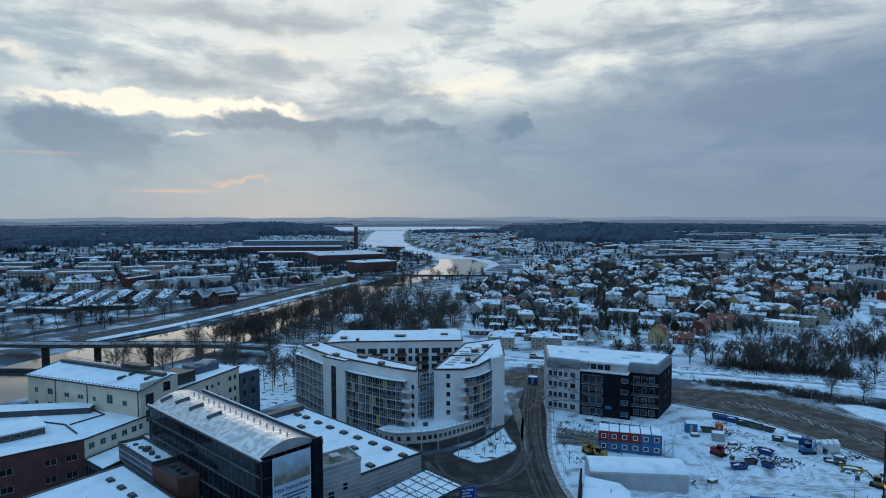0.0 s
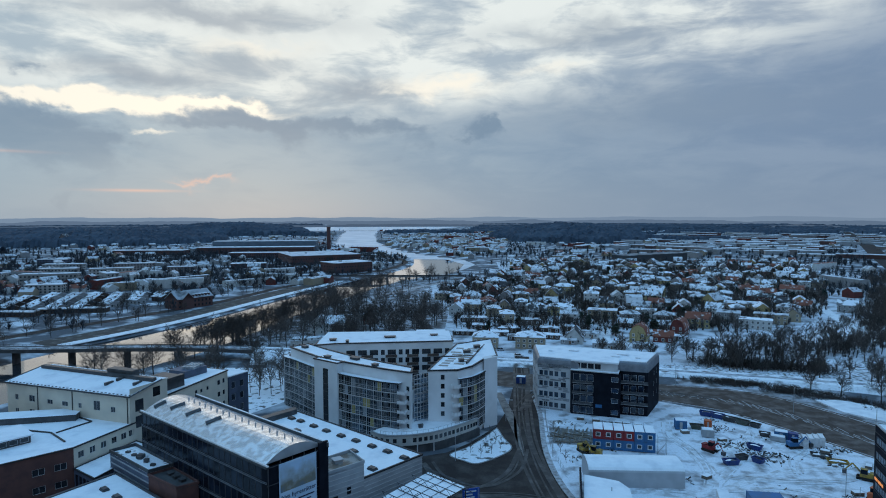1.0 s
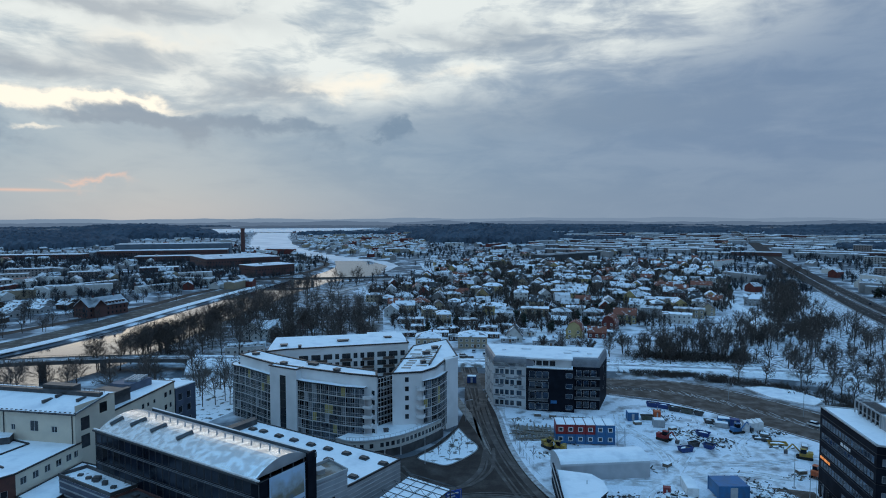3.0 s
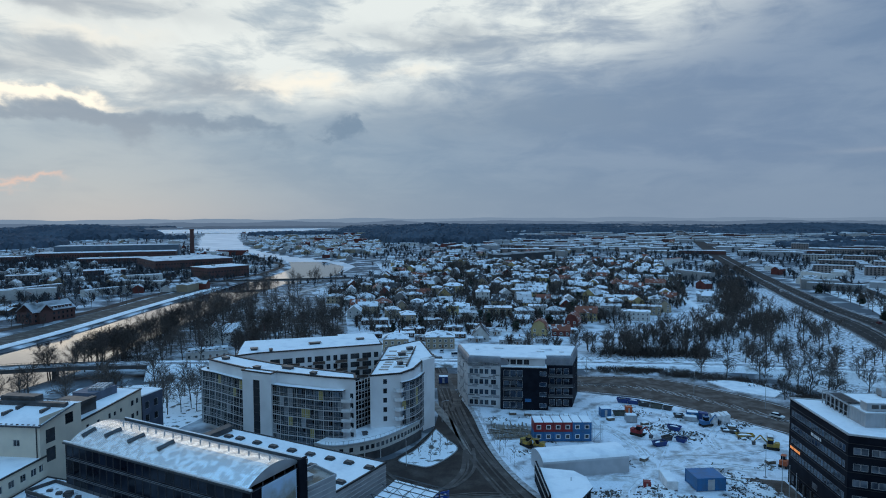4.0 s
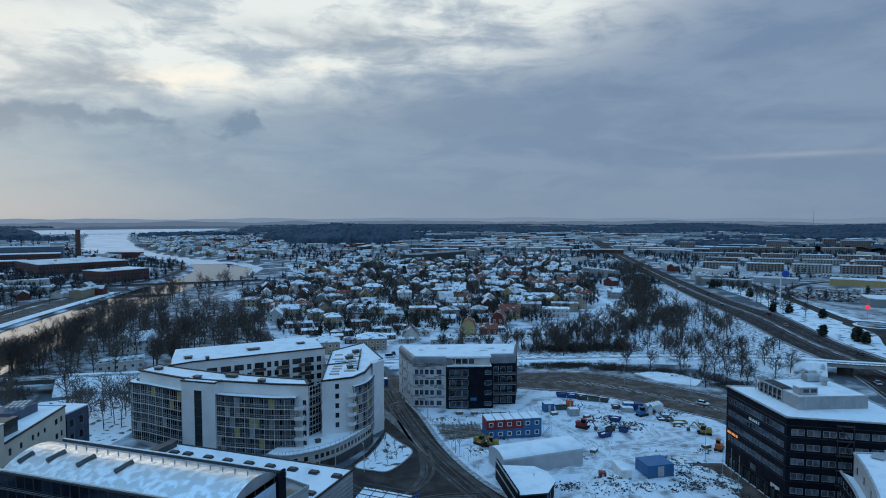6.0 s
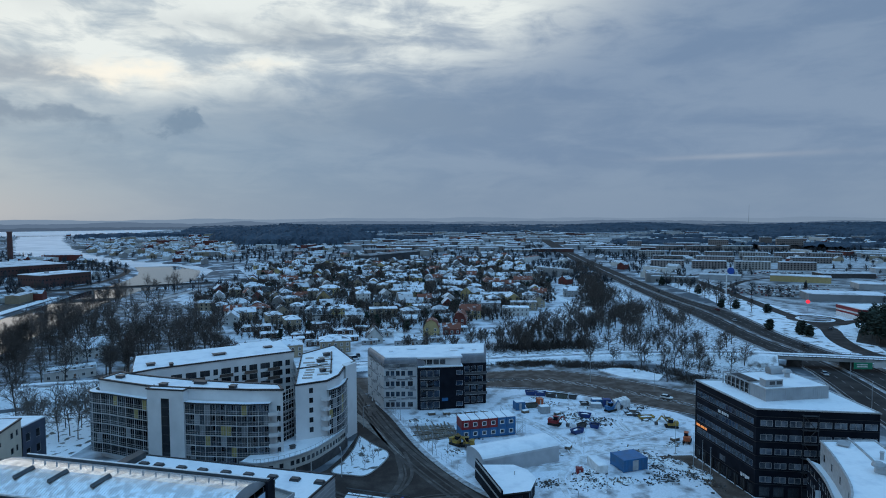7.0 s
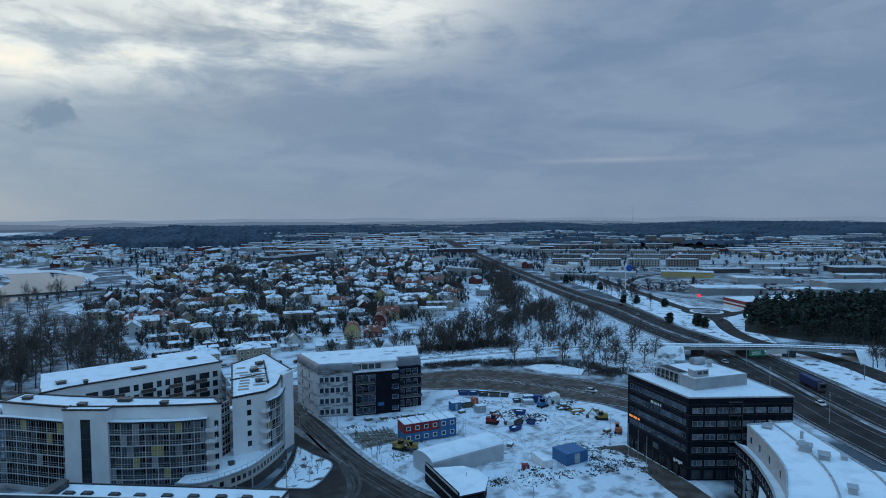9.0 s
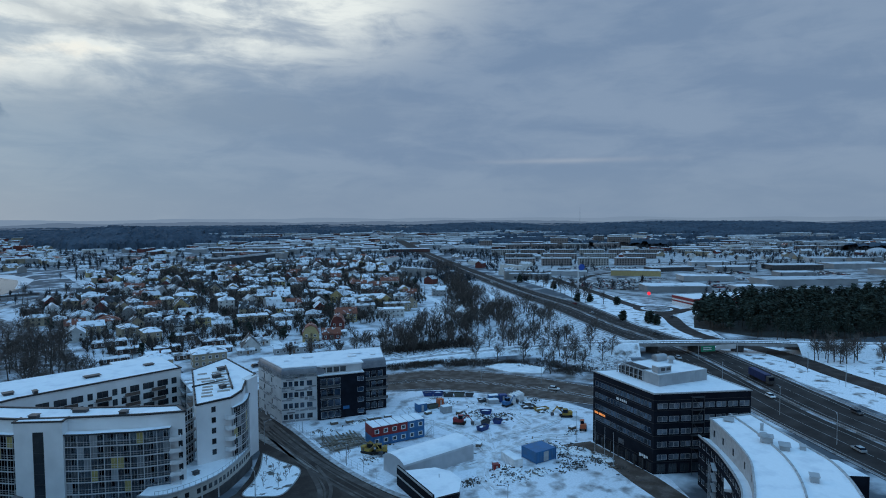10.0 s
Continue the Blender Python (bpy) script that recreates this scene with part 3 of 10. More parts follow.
sheet("ground_brush", [(62, 266), (62, 258), (84, 252), (100, 236), (118, 208), (126, 190), (140, 200), (132, 222), (118, 246), (96, 260)], SCRUB_GROUND, "rough brown ground under brushwood", 0.06)
sheet("ground_mound", [(106, 240), (109, 226), (119, 216), (127, 222), (124, 234), (115, 241)], SNOW, "mound of ploughed snow", 0.5)
sheet("ground_verge", [(112, 112), (126, 150), (152, 190), (178, 216), (188, 232), (160, 240), (142, 226), (140, 200), (126, 190), (112, 150), (100, 112)], VERGE, "snowy verge with tufts of brown grass", 0.05)
sheet("ground_shops", [(300, 330), (330, 312), (420, 250), (640, 150), (1150, 330), (1150, 620), (700, 720), (460, 760), (420, 560), (340, 400)], surface("slushy_lots", (0.64, 0.67, 0.71), (0.14, 0.14, 0.145), 7, 0.7, grain=0.25, fine=5, lo=0.30, hi=0.70), "slushy car parks of a retail area", 0.04)

# street by the apartments, and its junction
sheet("road_junction", [(-40, 160), (-36, 130), (-10, 100), (30, 70), (34, 96), (14, 132), (7, 155), (3.5, 180), (3, 213), (1, 240), (2, 300), (-5, 300), (-5, 256), (-8, 216), (-11.5, 199), (-19, 184), (-25, 176), (-34, 171)], ASPHALT, "wet asphalt street with slush at its edges", 0.07, "road")
WIDE = [(-20, 262, 22), (20, 250, 24), (53, 245, 24), (77, 236, 32), (93, 218, 32), (107, 194, 28), (115, 172, 22), (112, 145, 14), (106, 112, 10)]
ribbon("road_wide", WIDE, BROWN_ROAD, "broad gritty road with traces of snow", 0.09)
for o in (-0.46, 0.05, 0.47):
    stripe("road_slush", WIDE[2:], o, 0.6 if abs(o) > 0.4 else 0.2, SLUSH, "thin line of slush on the road", 0.10, dash=0.0 if abs(o) > 0.4 else 4.0)
BAY = Shape()
rb_ = random.Random(33)
for k, (x, y, w) in enumerate(smooth_line(WIDE[2:7], 9)):
    for j in range(2):
        x1, y1 = x - 1.5 + j * 2.2 + rb_.uniform(-0.4, 0.4), y - 3.5 + j * 1.0
        a_ = radians(rb_.uniform(96, 112))
        l_ = rb_.uniform(2.2, 5.6)
        BAY.bar((x1, y1), (x1 + l_ * math.cos(a_), y1 + l_ * math.sin(a_)), rb_.uniform(0.16, 0.36), 0.0, 0.112 + 0.0006 * k)
tagged(solid("road_bays", BAY, SLUSH, "short slanting strips of snow left on the road", "snow"), kind="stuff")
ribbon("road_tracks", [(-11.4, 238, 2.4), (-9.4, 226, 2.8), (-7.2, 213, 3.0), (-5.0, 198, 2.4), (-3.6, 186, 1.6), (-2.6, 176, 0.6)], surface("grey_slush", (0.21, 0.19, 0.175), (0.09, 0.078, 0.07), 2.6, 0.7, grain=0.35, lo=0.45, hi=0.66), "pale churned slush along the street", 0.10)
HIGHWAY = [(1267, 2508, 26), (836, 1579, 27), (542, 969, 26), (372, 594, 26), (301, 428, 28), (273, 350, 33), (236, 272, 30), (210, 205, 33), (172, 144, 38), (158, 121, 39), (146, 97, 40), (118, 40, 44), (60, -60, 44), (-60, -260, 44)]
ribbon("road_highway", HIGHWAY, surface("highway_asphalt", (0.028, 0.023, 0.0215), (0.050, 0.042, 0.040), 9, 0.8, bump=0.01, grain=0.3, fine=14, spec=0.12), "wet dual carriageway with a guard rail", 0.10, per=8)
for o, w, dsh in ((-0.42, 0.25, 0), (-0.25, 0.2, 4), (-0.09, 0.25, 0), (0.09, 0.25, 0), (0.26, 0.2, 4), (0.43, 0.25, 0), (-0.49, 0.6, 0), (0.49, 0.6, 0)):
    stripe("road_line", HIGHWAY[3:], o, w, LINE if w < 0.5 else SLUSH, "painted lane line" if w < 0.5 else "ridge of slush", 0.115, dash=dsh, per=10)
stripe("road_median", HIGHWAY[2:], 0.0, 1.4, SCRUB_GROUND, "narrow median of slush and grit", 0.13, per=10)
sheet("ground_slopes", [(150, 20), (262, -40), (430, 20), (330, 120), (268, 172), (246, 196), (256, 212), (300, 262), (336, 276), (352, 300), (330, 322), (356, 386), (400, 470), (440, 560), (420, 600), (388, 560), (330, 412), (292, 346), (252, 268), (232, 205), (190, 130), (170, 90)], ROUGH_SNOW, "snowy banks between the carriageway and the ramps", 0.06)
SLIP = [(470, 620, 8), (393, 469, 9), (351, 387, 9), (321, 332, 9), (299, 282, 10), (273, 254, 10), (258, 235, 10), (250, 217, 10), (247, 192, 11), (239, 167, 12), (224, 142, 12), (212, 118, 12), (194, 88, 12), (160, 40, 12), (96, -60, 12)]
ribbon("road_slip", SLIP, ASPHALT, "slip road beside the dual carriageway", 0.09)
ribbon("road_loop", [(420, 262, 8), (372, 276, 8), (335, 287, 8), (316, 284, 8), (304, 284, 8), (294, 276, 8)], ASPHALT, "curving ramp round a snowy bank", 0.105)
ribbon("road_riverside", [(-300, 290, 9), (-285, 338, 9), (-264, 388, 9), (-238, 470, 9), (-228, 552, 9), (-206, 640, 9), (-190, 690, 9), (-170, 744, 8), (-160, 820, 8), (-168, 905, 8), (-220, 1000, 8), (-310, 1075, 8)], ASPHALT, "riverside road with slushy edges", 0.09)
FLAT = [300, 340, 380, 420, 470, 520, 570, 620]
ribbon("bank_grass", [(float(np.interp(y, BANK_Y, BANK_L)) - 22, y, 19) for y in FLAT], surface("wet_grass", (0.060, 0.052, 0.045), (0.20, 0.19, 0.185), 6, 0.9, grain=0.3, lo=0.5, hi=0.75), "dark winter grass beside the river", 0.06, "ground")
ribbon("bank_snow", [(float(np.interp(y, BANK_Y, BANK_L)) - 9.5, y, 7.5) for y in FLAT], SNOW, "strip of snow along the water's edge", 0.10, "ground")
ribbon("path_river", [(-130, 480, 5), (-110, 540, 5), (-85, 600, 5), (-60, 650, 5)], SLUSH, "pale path along the wooded bank", 0.09)
ribbon("path_stream", [(292, 486, 5), (270, 442, 5), (254, 415, 6), (228, 385, 6), (202, 361, 6), (176, 339, 5), (150, 327, 4), (128, 318, 4)], SNOW, "snow-filled curving ditch through the scrub", 0.12)
ribbon("road_villas", [(38, 296, 8), (44, 340, 7), (50, 400, 6), (40, 470, 6), (60, 560, 6), (70, 700, 6)], SNOW, "snow-covered residential street", 0.09)
ribbon("road_villas", [(190, 352, 7), (206, 420, 7), (228, 500, 7), (262, 600, 7)], SNOW, "snow-covered residential street", 0.09)
rb = Shape()
rb.prism([(317 + 17 * math.cos(a), 302 + 17 * math.sin(a)) for a in np.linspace(0, 6.28, 25)[:-1]], -0.2, 0.13)
solid("road_roundabout", rb, ASPHALT, "small roundabout of wet asphalt", "road", kind="structure")
rb = Shape()
rb.prism([(317 + 11.5 * math.cos(a), 302 + 11.5 * math.sin(a)) for a in np.linspace(0, 6.28, 25)[:-1]], -0.2, 0.30)
rb.prism([(317 + 9.2 * math.cos(a), 302 + 9.2 * math.sin(a)) for a in np.linspace(0, 6.28, 25)[:-1]], 0.2, 0.9, 1)
solid("traffic_island", rb, [SNOW, SCRUB_GROUND], "round snowy traffic island with low planting", "island", kind="structure")

# the snowy island by the junction, with its kerb
isl = smooth_line([(-11, 198), (-8.6, 189), (-6.2, 181.5), (-9, 175.5), (-15.5, 168.8), (-19.5, 170.2), (-24, 174), (-19.5, 180), (-15, 188), (-11, 198)], 4)[:-1]
isl = isl[::-1]
s = Shape()
s.prism(isl, 0, 0.20)
solid("pavement_island", s, PATCHY, "triangular traffic island under patchy snow", "pavement", kind="structure")
s = Shape()
for p, q in zip(isl, isl[1:] + isl[:1]):
    s.bar(p, q, 0.35, 0.0, 0.24, 0, ext=0.1)
solid("kerb", s, CONCRETE, "grey concrete kerb round the island", "kerb", kind="structure")
s = Shape()
edge = smooth_line([(1.8, 237), (3.6, 213), (3.8, 180), (7.4, 155), (15, 134)], 5)
for p, q in zip(edge[:-1], edge[1:]):
    s.bar(p, q, 1.6, 0.0, 0.17, 0, ext=0.05)
solid("pavement_street", s, SLUSH, "slushy pavement edge along the yard", "pavement", kind="structure")

# railway bank that becomes a bridge at both ends
RAIL = [(-520, 236, 6.0), (-264, 263, 6.0), (-220, 269, 6.0), (-189, 274.5, 6.0), (-168, 277, 6.0), (-148, 279, 5.8), (-113, 281, 4.8), (-60, 283, 2.6), (-15, 286, 1.5), (56, 276, 1.3), (98, 268, 1.4), (135, 257.5, 2.0), (160, 243.5, 3.4), (180, 227, 4.8), (193, 215.5, 5.3), (206, 207, 5.4), (230, 190.4, 5.4), (250, 172.6, 5.4), (267, 158.2, 5.2), (283.6, 144.5, 5.0), (400, 44, 4.4), (520, -90, 4.0)]
line = smooth_line(RAIL, 8)
bankm, deckm, rails, railing = Shape(), Shape(), Shape(), Shape()
for i in range(len(line) - 1):
    (x, y, z), (x2, y2, z2) = line[i], line[i + 1]
    d = Vector((x2 - x, y2 - y)).normalized()
    n = Vector((d.y, -d.x))
    bridge = -300 < x < -132 or 187 < x < 249
    half = 5.0

    def at(px, py, k, pz):
        return (px + n.x * k, py + n.y * k, pz)

    if not bridge:
        zt, zt2 = z, z2
        bankm.poly([at(x, y, half, zt), at(x2, y2, half, zt2), at(x2, y2, -half, zt2), at(x, y, -half, zt)])
        for sg in (1, -1):
            foot, foot2 = half + z * 1.0 + 0.6, half + z2 * 1.0 + 0.6
            q = [at(x, y, sg * foot, -0.3), at(x2, y2, sg * foot2, -0.3), at(x2, y2, sg * half, zt2), at(x, y, sg * half, zt)]
            bankm.poly(q if sg > 0 else q[::-1])
    else:
        deckm.bar((x, y), (x2, y2), 9.0, min(z, z2) - 1.3, min(z, z2) - 0.02, 0 if x > 0 else 2, ext=0.15)
        deckm.bar((x, y), (x2, y2), 8.2, min(z, z2) - 0.02, max(z, z2) + 0.06, 1 if x > 0 else 3, ext=0.1)
        for sg in (4.4, -4.4):
            a, b = at(x, y, sg, 0)[:2], at(x2, y2, sg, 0)[:2]
            railing.bar(a, b, 0.25, min(z, z2) + 0.0, min(z, z2) + 0.35)
            railing.bar(a, b, 0.08, min(z, z2) + 0.95, min(z, z2) + 1.05)
            m = int(dist(a, b) / 2.5) + 1
            for k in range(m):
                u = Vector(a).lerp(Vector(b), k / m)
                railing.box(u.x - 0.05, u.x + 0.05, u.y - 0.05, u.y + 0.05, min(z, z2), min(z, z2) + 1.0)
    # bank ends at the bridges, in dark scrub colour for shade under the deck
    if i and bridge != was:
        fw = d * (-1.3 * z if bridge else 1.3 * z)
        g_ = [at(x, y, k, z if abs(k) < half + 0.1 else -0.3) for k in (-half - z - 0.6, -half, half, half + z + 0.6)]
        f_ = [at(x + fw.x, y + fw.y, k, -0.3) for k in (-half, half)]
        for q in ([f_[0], f_[1], g_[2], g_[1]], [g_[0], f_[0], g_[1]], [f_[1], g_[3], g_[2]]):
            bankm.poly(q, 1)
            bankm.poly(q[::-1], 1)
    was = bridge
    rails.bar((x, y), (x2, y2), 2.4, min(z, z2) + 0.04, max(z, z2) + 0.12, 0, ext=0.1)
solid("embankment", bankm, [ROUGH_SNOW, SCRUB_GROUND], "snow-covered railway embankment", "embankment", kind="structure", smooth=False)
solid("track_bed", rails, surface("track_bed", (0.22, 0.23, 0.25), (0.60, 0.62, 0.65), 3, 0.8), "single track bed half under snow", "track", kind="structure")
river_bridge = thing("bridge", -200, 263, 0, "long concrete bridge with snow on its deck", "bridge", kind="structure")
part("deck", deckm, [CONCRETE, SNOW, DARK_CONCRETE, surface("bridge_road", (0.10, 0.10, 0.105), (0.36, 0.37, 0.39), 3, 0.8)], river_bridge)
part("railing", railing, METAL_DARK, river_bridge)
for x, y, turn in ((-191, 274.2, 95), (-216.6, 269.8, 97), (-243, 266.5, 97), (-166, 277.2, 95), (194, 214.8, 128), (212, 203, 125), (230, 190.4, 120)):
    p = Shape()
    c_, s_ = math.cos(radians(turn)), math.sin(radians(turn))
    ring_ = [(3.0 * math.cos(a), 0.7 * math.sin(a)) for a in np.linspace(0, 6.283, 11)[:-1]]
    p.prism([(x - s_ * u - c_ * v, y + c_ * u - s_ * v) for v, u in ring_], -4.5 if x < 0 else -0.5, 4.6)
    part("pier", p, DARK_CONCRETE, river_bridge)

# far footbridge over the river
fb = thing("bridge", -105, 645, 0, "low road bridge across the widening river", "bridge", kind="structure")
s = Shape()
s.bar((-205, 636), (-58, 653), 6, 2.6, 3.6)
part("deck", s, CONCRETE, fb)
s = Shape()
for k in (-2.9, 2.9):
    s.bar((-205, 636 + k), (-58, 653 + k), 0.15, 3.6, 4.6)
part("railing", s, METAL_DARK, fb)
for k in range(6):
    s = Shape()
    x = -180 + k * 20
    s.box(x - 0.8, x + 0.8, 637 + k * 2.3, 642 + k * 2.3, -4, 2.6)
    part("pier", s, CONCRETE, fb)

# distant ridges, in tiers one behind the other
rng = random.Random(4)


def ridge(radius, low, high, haze_glow, seed, rough, label, width=140):
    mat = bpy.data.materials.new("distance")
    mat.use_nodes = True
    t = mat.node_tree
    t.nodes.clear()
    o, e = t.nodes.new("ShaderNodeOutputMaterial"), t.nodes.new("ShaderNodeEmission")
    e.inputs[0].default_value = (*haze_glow, 1)
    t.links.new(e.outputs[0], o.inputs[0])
    s = Shape()
    az0, az1, n = -80, 100, 720
    tops = []
    for i in range(n + 1):
        a = radians(az0 + (az1 - az0) * i / n)
        h = low + (high - low) * (0.5 + 0.5 * noise.fractal((math.sin(a) * 9 + seed, math.cos(a) * 9, seed * 3.1), 1.0, 2.0, 4)) + rough * noise.noise((i * 0.9, seed, 0.3))
        tops.append((radius * math.sin(a) - 30, radius * math.cos(a), max(h, 1.0)))
    for p, q in zip(tops[:-1], tops[1:]):
        s.poly([(p[0], p[1], -2), (q[0], q[1], -2), q, p])
        s.poly([p, q, (q[0] * 1.03, q[1] * 1.03, -2), (p[0] * 1.03, p[1] * 1.03, -2)])
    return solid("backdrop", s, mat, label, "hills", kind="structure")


# haze put into the glow colours: the farther the tier, the paler
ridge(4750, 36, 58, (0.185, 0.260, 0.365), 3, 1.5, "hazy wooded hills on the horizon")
ridge(4200, 14, 44, (0.110, 0.165, 0.250), 11, 2.5, "wooded ridge far away in haze-blue")
ridge(3500, 2, 24, (0.072, 0.112, 0.175), 21, 3.0, "dark wooded rise far away in haze-blue")

# ---- the white apartment building ----
apartments = thing("apartment_building", -48, 200, 0, "white rendered seven-storey apartment building with curved glazed balconies", "building")
FLOORS = [2.1, 4.95, 7.8, 10.65, 13.5, 16.35]      # storeys behind the glazing
STOREY = 2.85

# curved front wing
FRONT = [(-84.5, 209.0), (-76.0, 201.0), (-69.8, 195.5), (-60.2, 190.0), (-52.5, 186.0), (-44.5, 182.0), (-36.0, 178.8)]
BACK = [(-36.6, 184.6), (-47.0, 190.5), (-60.0, 198.5), (-71.0, 207.0), (-80.0, 215.0)]
TOP = 22.5
s = Shape()
for i, (a, b) in enumerate(zip(FRONT[:-1], FRONT[1:])):
    ln = dist(a, b)
    n = max(2, int(ln / 2.9))
    holes = [] if i == 2 else rank(ln, n, 1.0, [f + 0.5 for f in FLOORS], 1.5, 0.7)
    windowed(s, apartments, a, b, 0, TOP, holes, 1, 1, FRAME_DARK, GLASS, 0.15)
ring = FRONT + BACK
end = (FRONT[-1], BACK[0])
windowed(s, apartments, *end, 0, TOP, [(u, z, 0.9, 1.3) for z in (7.3, 10.2, 13.0, 15.8, 18.6) for u in (0.9, 3.6)], 1, 1, FRAME_DARK)
for a, b in zip(ring[6:], ring[7:] + ring[:1]):
    if (a, b) != end:
        s.wall(a, b, 0, TOP)
part("wall", s, RENDER_WHITE, apartments, "smooth white render")
s = Shape()
s.prism(ring, TOP - 0.05, TOP + 0.10)
part("roof", s, ROOF_SNOW, apartments, "flat roof under snow")
s = Shape()
parapet(s, ring, TOP, 0.6, 0.40)
part("roof_edge", s, TRIM, apartments, "black sheet-metal roof edge")

# stair tower with its dark window strip
TW = [(-70.6, 193.2), (-61.2, 187.6), (-59.6, 190.6), (-69.0, 196.2)]
s = Shape()
ln = dist(TW[0], TW[1])
windowed(s, apartments, TW[0], TW[1], 0, TOP, [(ln / 2 - 1.35, 2.6, 2.5, 17.6)], 1, 7, FRAME_DARK, GLASS, 0.2)
for i in (1, 2, 3):
    s.wall(TW[i], TW[(i + 1) % 4], 0, TOP)
part("stair_tower", s, RENDER_WHITE, apartments, "plain white stair tower")
s = Shape()
s.prism(TW, TOP - 0.02, TOP + 0.14)
part("tower_roof", s, ROOF_SNOW, apartments)
s = Shape()
s.bar(TW[0], TW[1], 0.4, TOP, TOP + 0.35, 0, ext=0.3)
s.bar(TW[1], TW[2], 0.4, TOP, TOP + 0.35)
s.bar(TW[3], TW[0], 0.4, TOP, TOP + 0.35)
part("tower_edge", s, TRIM, apartments)

PANE_CACHE = {}


def glazing(name, curve, z0, z1, floors, depth_dir, seed):
    """A glazed balcony front on a curved line: slabs, mullions, rails, and a pane or coloured board in each bay."""
    rr = random.Random(seed)
    inner = [(p[0] + depth_dir[0], p[1] + depth_dir[1]) for p in curve]
    outer = [(p[0] - depth_dir[0] * 0.12, p[1] - depth_dir[1] * 0.12) for p in curve]
    cap = Shape()
    cap.band(outer, inner, z1, z1 + 0.20, 0, 1)
    for p_, q_ in zip(outer[:-1], outer[1:]):
        cap.bar(p_, q_, 0.32, z1 - 0.04, z1 + 0.26, 0, ext=0.03)
    frame_ob = part(name, cap, [TRIM, ROOF_SNOW], apartments, "curved glazed balcony front with a black cap")
    for z in floors:
        q = Shape()
        q.band(curve, inner, z - 0.10, z + 0.06)
        part("slab", q, PANEL_WHITE, frame_ob)
        q = Shape()
        q.rail(curve, 0.14, z - 0.20, z + 0.08)
        part("sill", q, PANEL_WHITE, frame_ob)
        q = Shape()
        q.rail(curve, 0.07, z + 1.02, z + 1.10)
        q.rail(curve, 0.05, z + 0.50, z + 0.55)
        for p_, q_ in zip(curve[:-1], curve[1:]):
            cx, cy = (p_[0] + q_[0]) / 2, (p_[1] + q_[1]) / 2
            q.box(cx - 0.03, cx + 0.03, cy - 0.03, cy + 0.03, z, z + STOREY - 0.2)
        part("handrail", q, PANEL_WHITE, frame_ob)
    for i, p in enumerate(curve):
        w = 0.035 if i % 2 else 0.085
        q = Shape()
        q.box(p[0] - w, p[0] + w, p[1] - w, p[1] + w, z0, z1)
        part("mullion", q, PANEL_WHITE, frame_ob)
    for z in floors:
        run = 0
        for i, (p, q) in enumerate(zip(curve[:-1], curve[1:])):
            ln = round(dist(p, q), 2)
            r = rr.random()
            mat = CLEAR if r < 0.86 else (YELLOW_P if r < 0.90 else (PANEL_GREY if r < 0.95 else METAL_DARK))
            key = (ln, mat.name)
            if key not in PANE_CACHE:
                g = Shape()
                g.box(0.05, ln - 0.05, -0.02, 0.02, 0.08, STOREY - 0.16)
                PANE_CACHE[key] = g.mesh("pane", mat)
            placed("pane", PANE_CACHE[key], frame_ob, wall_pose(p, q, 0, z, 0.0))
    return frame_ob


def evenly(pts, step):
    """The curve cut into equal steps."""
    pts = smooth_line(pts, 8)
    run = [0.0]
    for p, q in zip(pts[:-1], pts[1:]):
        run.append(run[-1] + dist(p, q))
    n = max(2, round(run[-1] / step))
    t = np.linspace(0, run[-1], n + 1)
    return [(float(a), float(b)) for a, b in zip(np.interp(t, run, [p[0] for p in pts]), np.interp(t, run, [p[1] for p in pts]))]


glazing("balcony_front", evenly([(-85.8, 213.6), (-87.4, 210.6), (-86.2, 207.8), (-82.4, 205.0), (-76.8, 199.8), (-70.9, 194.4)], 1.55), 2.0, 19.2, FLOORS, (1.4, 1.2), 1)
glazing("balcony_front", evenly([(-60.9, 188.0), (-56.8, 185.4), (-52.4, 183.4), (-46.0, 180.2), (-39.6, 178.4)], 1.5), 2.0, 19.2, FLOORS, (0.9, 2.0), 2)

# long back wing round the court
BW = [(-76.5, 211.5), (-70.0, 214.8), (-28.0, 224.2), (-31.0, 239.5), (-77.5, 231.0)]
TOPB = 22.8
s = Shape()
ln = dist(BW[1], BW[2])
holes = []
for z in (6.4, 9.4, 12.4, 15.4, 18.4):
    u = 4.0
    for w in (3.2, 3.2, 3.0, 1.4, 3.0, 1.4, 1.4, 2.6, 3.2, 3.2, 1.6):
        holes.append((u, z, w, 1.9))
        u += w + 1.05
windowed(s, apartments, BW[1], BW[2], 0, TOPB, holes, 2, 1, FRAME_DARK)
windowed(s, apartments, BW[0], BW[1], 0, TOPB, rank(dist(BW[0], BW[1]), 2, 1.3, (15.4, 18.4), 1.6, 1.2), 1, 1)
windowed(s, apartments, BW[2], BW[3], 0, TOPB, rank(dist(BW[2], BW[3]), 3, 2.0, (6.4, 9.4, 12.4, 15.4, 18.4), 1.6, 1.5), 2, 1)
s.wall(BW[3], BW[4], 0, TOPB)
s.wall(BW[4], BW[0], 0, TOPB)
part("wall", s, RENDER_WHITE, apartments)
s2 = Shape()
s2.prism(BW, TOPB - 0.05, lambda x, y: TOPB + 0.15 + max(0.0, 0.06 * (y - 0.22 * x - 231)))
part("roof", s2, ROOF_SNOW, apartments)
s = Shape()
parapet(s, BW, TOPB, 0.55, 0.40)
part("roof_edge", s, TRIM, apartments)
d = (Vector(BW[2]) - Vector(BW[1])).normalized()
nrm = Vector((d.y, -d.x))
